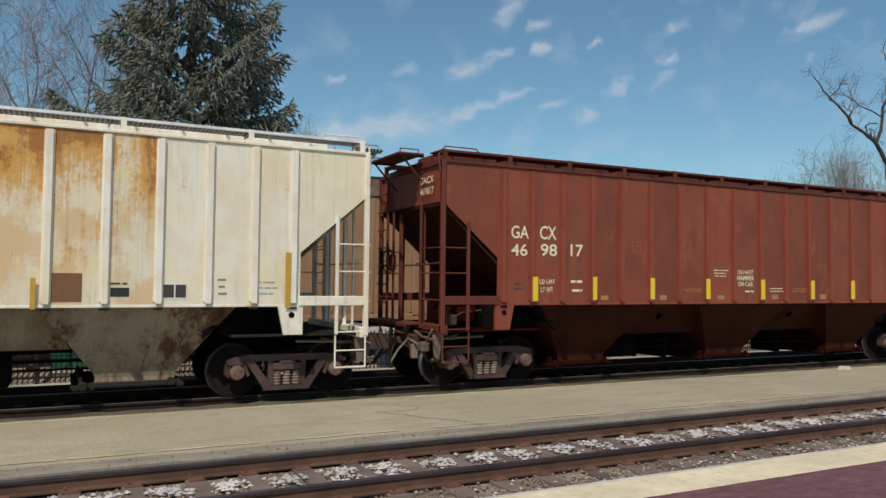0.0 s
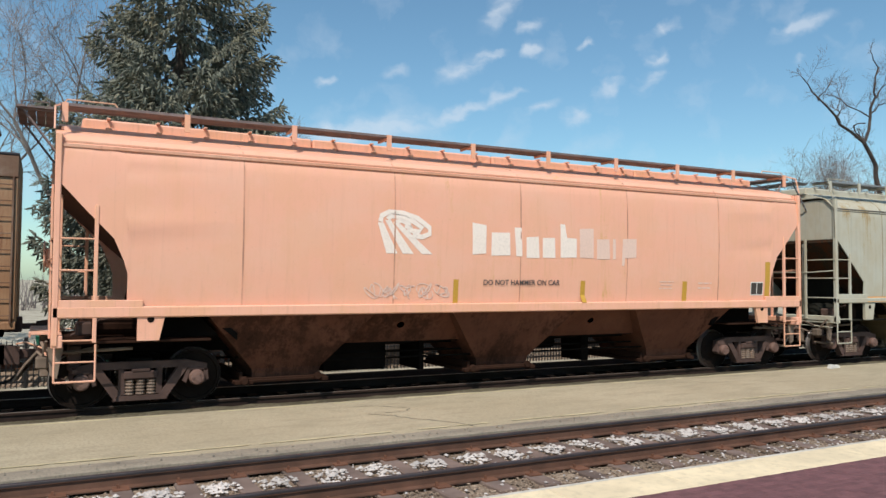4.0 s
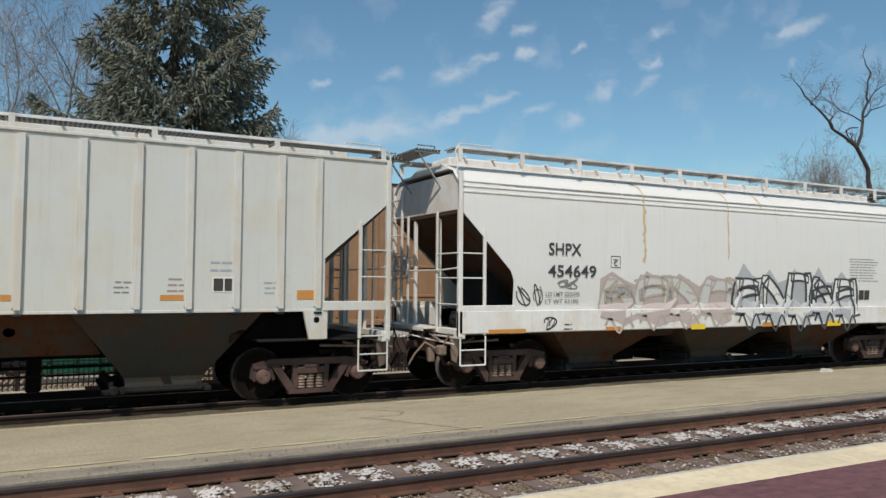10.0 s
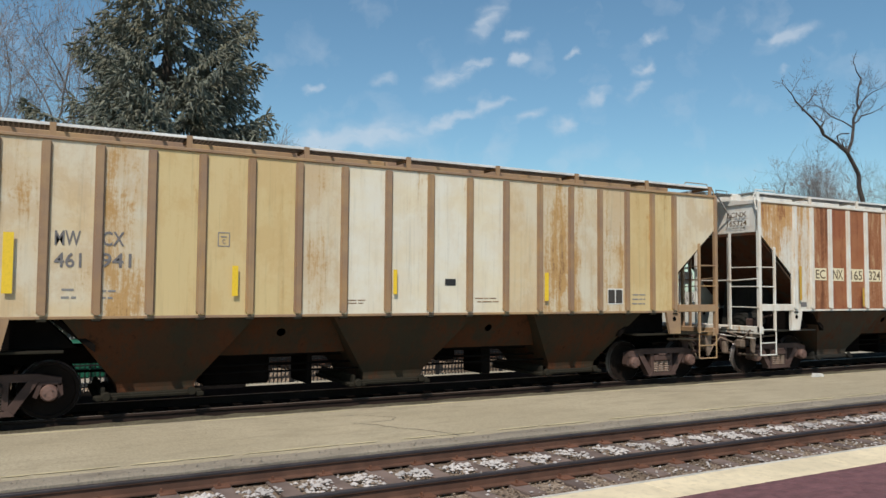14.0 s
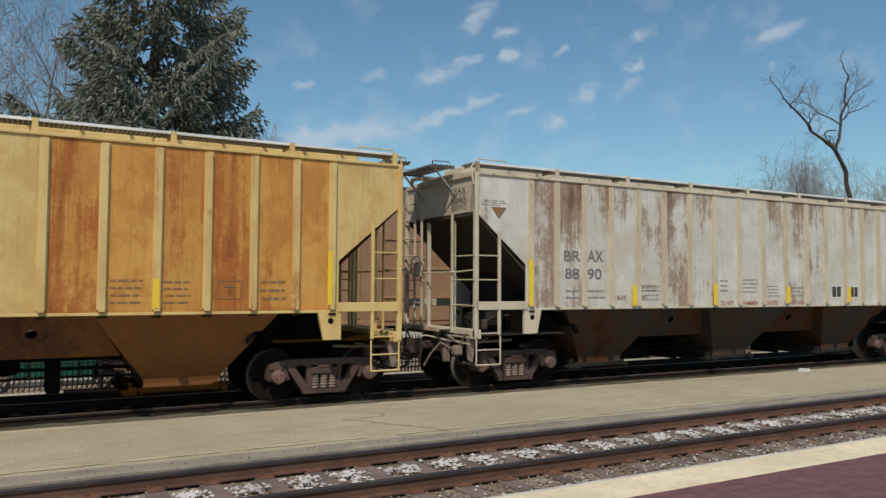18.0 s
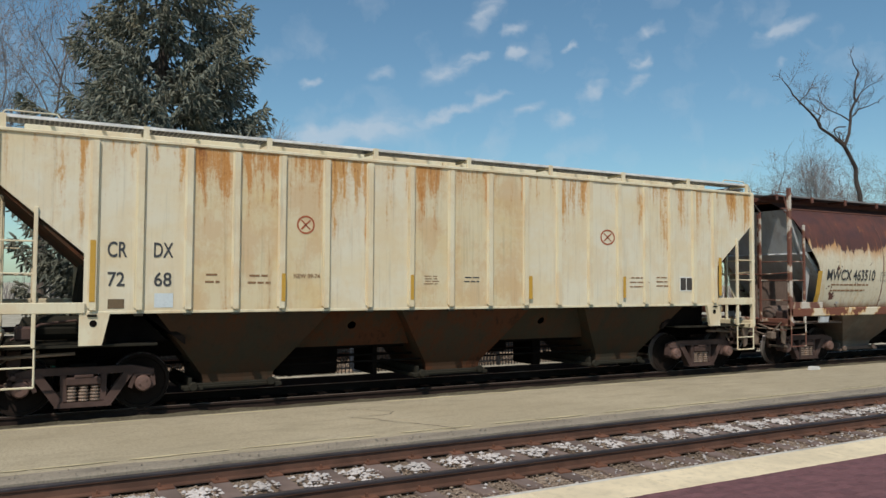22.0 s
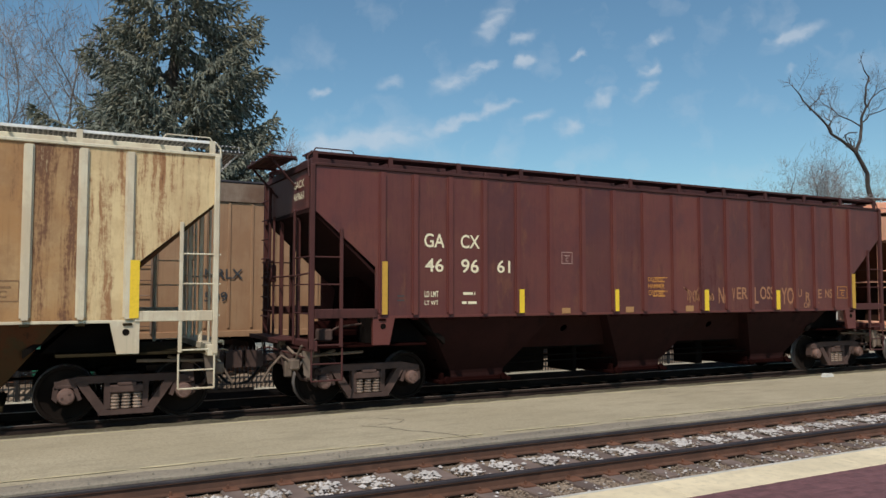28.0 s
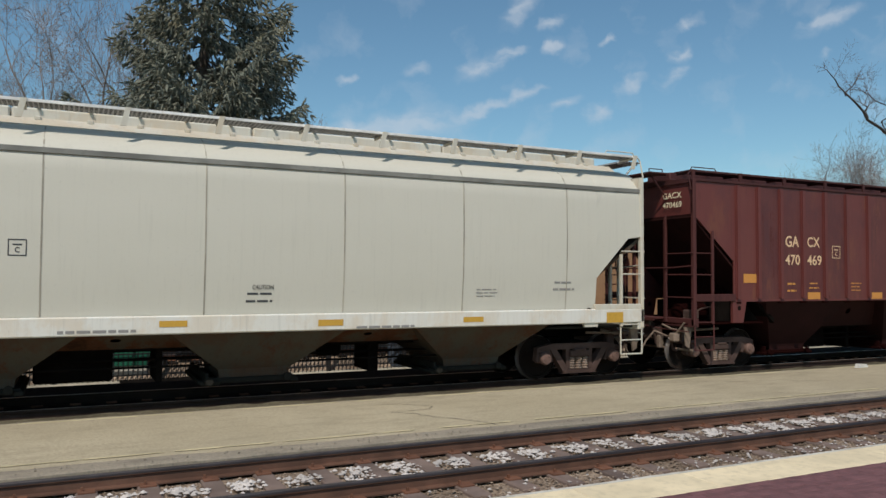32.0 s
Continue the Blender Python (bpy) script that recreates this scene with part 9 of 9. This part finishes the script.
def shrub(x, y, z, seed):
    r = random.Random(seed)
    s = Solid()
    for _ in range(14):
        a = r.uniform(0, 6.3)
        grow(s, Vector((0, 0, 0)), Vector((math.cos(a) * 0.5, math.sin(a) * 0.5, 1)).normalized(), r.uniform(0.35, 0.55), 0.018, 2, r, 0.6, 0.1)
    solid_thing("shrub", s, M_BARK, "small leafless shrub by the fence", "shrub", at=pose(x, y, z))


def bin_drum():
    t = thing("waste_drum", "dark blue-grey waste drum by the fence", "bin", at=pose(8.78, 21.2, -0.5))
    part("drum", Solid().lathe([(0.26, 0), (0.27, 0.02), (0.27, 0.7), (0.29, 0.72), (0.29, 0.76)], 18, axis="z"), plain("slate_blue_plastic", (0.06, 0.08, 0.11), 0.6), t)
    part("lid", Solid().lathe([(0.29, 0.76), (0.24, 0.84), (0.05, 0.87)], 18, axis="z"), plain("dark_lid_plastic", (0.03, 0.035, 0.04), 0.6), t)


def far_brush():
    """The grey band of leafless brush in the distance."""
    r = random.Random(77)
    s = Solid()
    for k in range(500):
        x, y = r.uniform(-70, 260), r.uniform(75, 105)
        h = r.uniform(2.2, 4.6)
        for _ in range(9):
            a = r.uniform(0, 6.3)
            q = Vector((x + math.cos(a) * r.uniform(0.2, 1.6), y + math.sin(a), -1.1 + h * r.uniform(0.6, 1.0)))
            s.tube((x + r.uniform(-0.4, 0.4), y, -1.15), q, 0.06, 3, 0.015, False)
    solid_thing("far_brush", s, M_TWIG, "distant band of leafless grey brush", "brush", kind="stuff")


fence()
green_bin()
bin_drum()
shrub(9.4, 21.2, -0.5, 2)
shrub(9.75, 21.25, -0.5, 6)
far_brush()

# ---------------------------------------------------------------- paved platform under the camera, small litter


def litter():
    s, r = Solid(), random.Random(5)
    for k in range(6):
        x, y = 17.86 + r.uniform(-0.14, 0.14), 12.75 + r.uniform(-0.06, 0.06)
        s.prism([(x - 0.08, -0.05), (x + 0.09, -0.05), (x + r.uniform(0, 0.08), r.uniform(0.0, 0.03)), (x - 0.05, r.uniform(-0.01, 0.04))], y - 0.05, y + 0.05)
    solid_thing("crumpled_paper", s, plain("white_paper", (0.8, 0.78, 0.72), 0.8), "crumpled white paper lying on the platform", "litter")


def edge_strip():
    strip = thing("tactile_strip", "yellow painted safety strip along the platform edge", "platform edge", kind="structure")
    x = -12.0
    k = 0
    while x < 70:
        part("slab", Solid().box(x + 0.004, x + 1.516, 6.0, 6.615, -0.09, -0.05, 0.004), M_YELLOW, strip)
        x += 1.52
        k += 1
    part("slab", Solid().box(-40, -12.0, 6.0, 6.615, -0.09, -0.05, 0.004), M_YELLOW, strip)


def pavers():
    floor = thing("platform_paving", "maroon brick paving of the station platform", "paving", kind="structure")
    me = Solid().box(-0.0985, 0.0985, -0.0485, 0.0485, -0.045, 0.0, 0.004).mesh("paver")
    rnd = random.Random(3)
    rest = Solid()
    for row in range(110):
        y = 5.945 - 0.1 * row
        for col in range(-40, 110):
            x = 0.2 * col + (0.1 if row % 2 else 0)
            z = -0.052 + rnd.uniform(-0.002, 0.002)
            if row < 9 and 4.8 < x < 11.3:
                part("paver", me, M_PAVER, floor, at=pose(x, y, z))
            else:
                rest.box(x - 0.0985, x + 0.0985, y - 0.0485, y + 0.0485, -0.084, z)
    o = part("paver_field", rest, M_PAVER_FIELD, floor)
    o["kind"] = "stuff"


def field_paint():
    g = Graph("maroon_paver_field", 0.85)
    isle = g.node("ShaderNodeNewGeometry").outputs["Random Per Island"]
    c = g.mix(isle, (0.12, 0.052, 0.056), (0.18, 0.08, 0.082))
    fine = g.noise(g.place(), 30.0, 4)
    g.set(g.mix(g.ramp(fine, 0.45, 0.75, 0.0, 0.4), c, (0.07, 0.03, 0.03)), "Base Color")
    g.bump(fine, 0.3, 0.004)
    return g.mat


M_PAVER_FIELD = field_paint()
litter()
edge_strip()
pavers()


# ---------------------------------------------------------------- movement
def travelled(t):
    """Metres that the train has rolled: it gathers a little speed."""
    return 10.58 * t + 0.0265 * t * t / 2


def motions():
    times = [2.0 * k for k in range(17)]
    for car, x in CARS:
        walk(car, [(t, pose(x - travelled(t), TRACK_Y, 0)) for t in times])
    turns = {}
    steps = [k / FPS for k in range(32 * FPS + 1)]
    for w in WHEELSETS:
        if w.parent.parent not in MOVING:
            continue
        x = round(w.location.x, 3)
        if x not in turns:
            walk(w, [(t, pose(x, 0, 0.457, 0, -math.degrees(travelled(t) / 0.457), 0)) for t in steps])
            turns[x] = w.animation_data
        else:
            w.rotation_mode = "QUATERNION"
            w.animation_data_create()
            w.animation_data.action = turns[x].action
            w.animation_data.action_slot = turns[x].action_slot


MOVING = [car for car, _ in CARS]
motions()
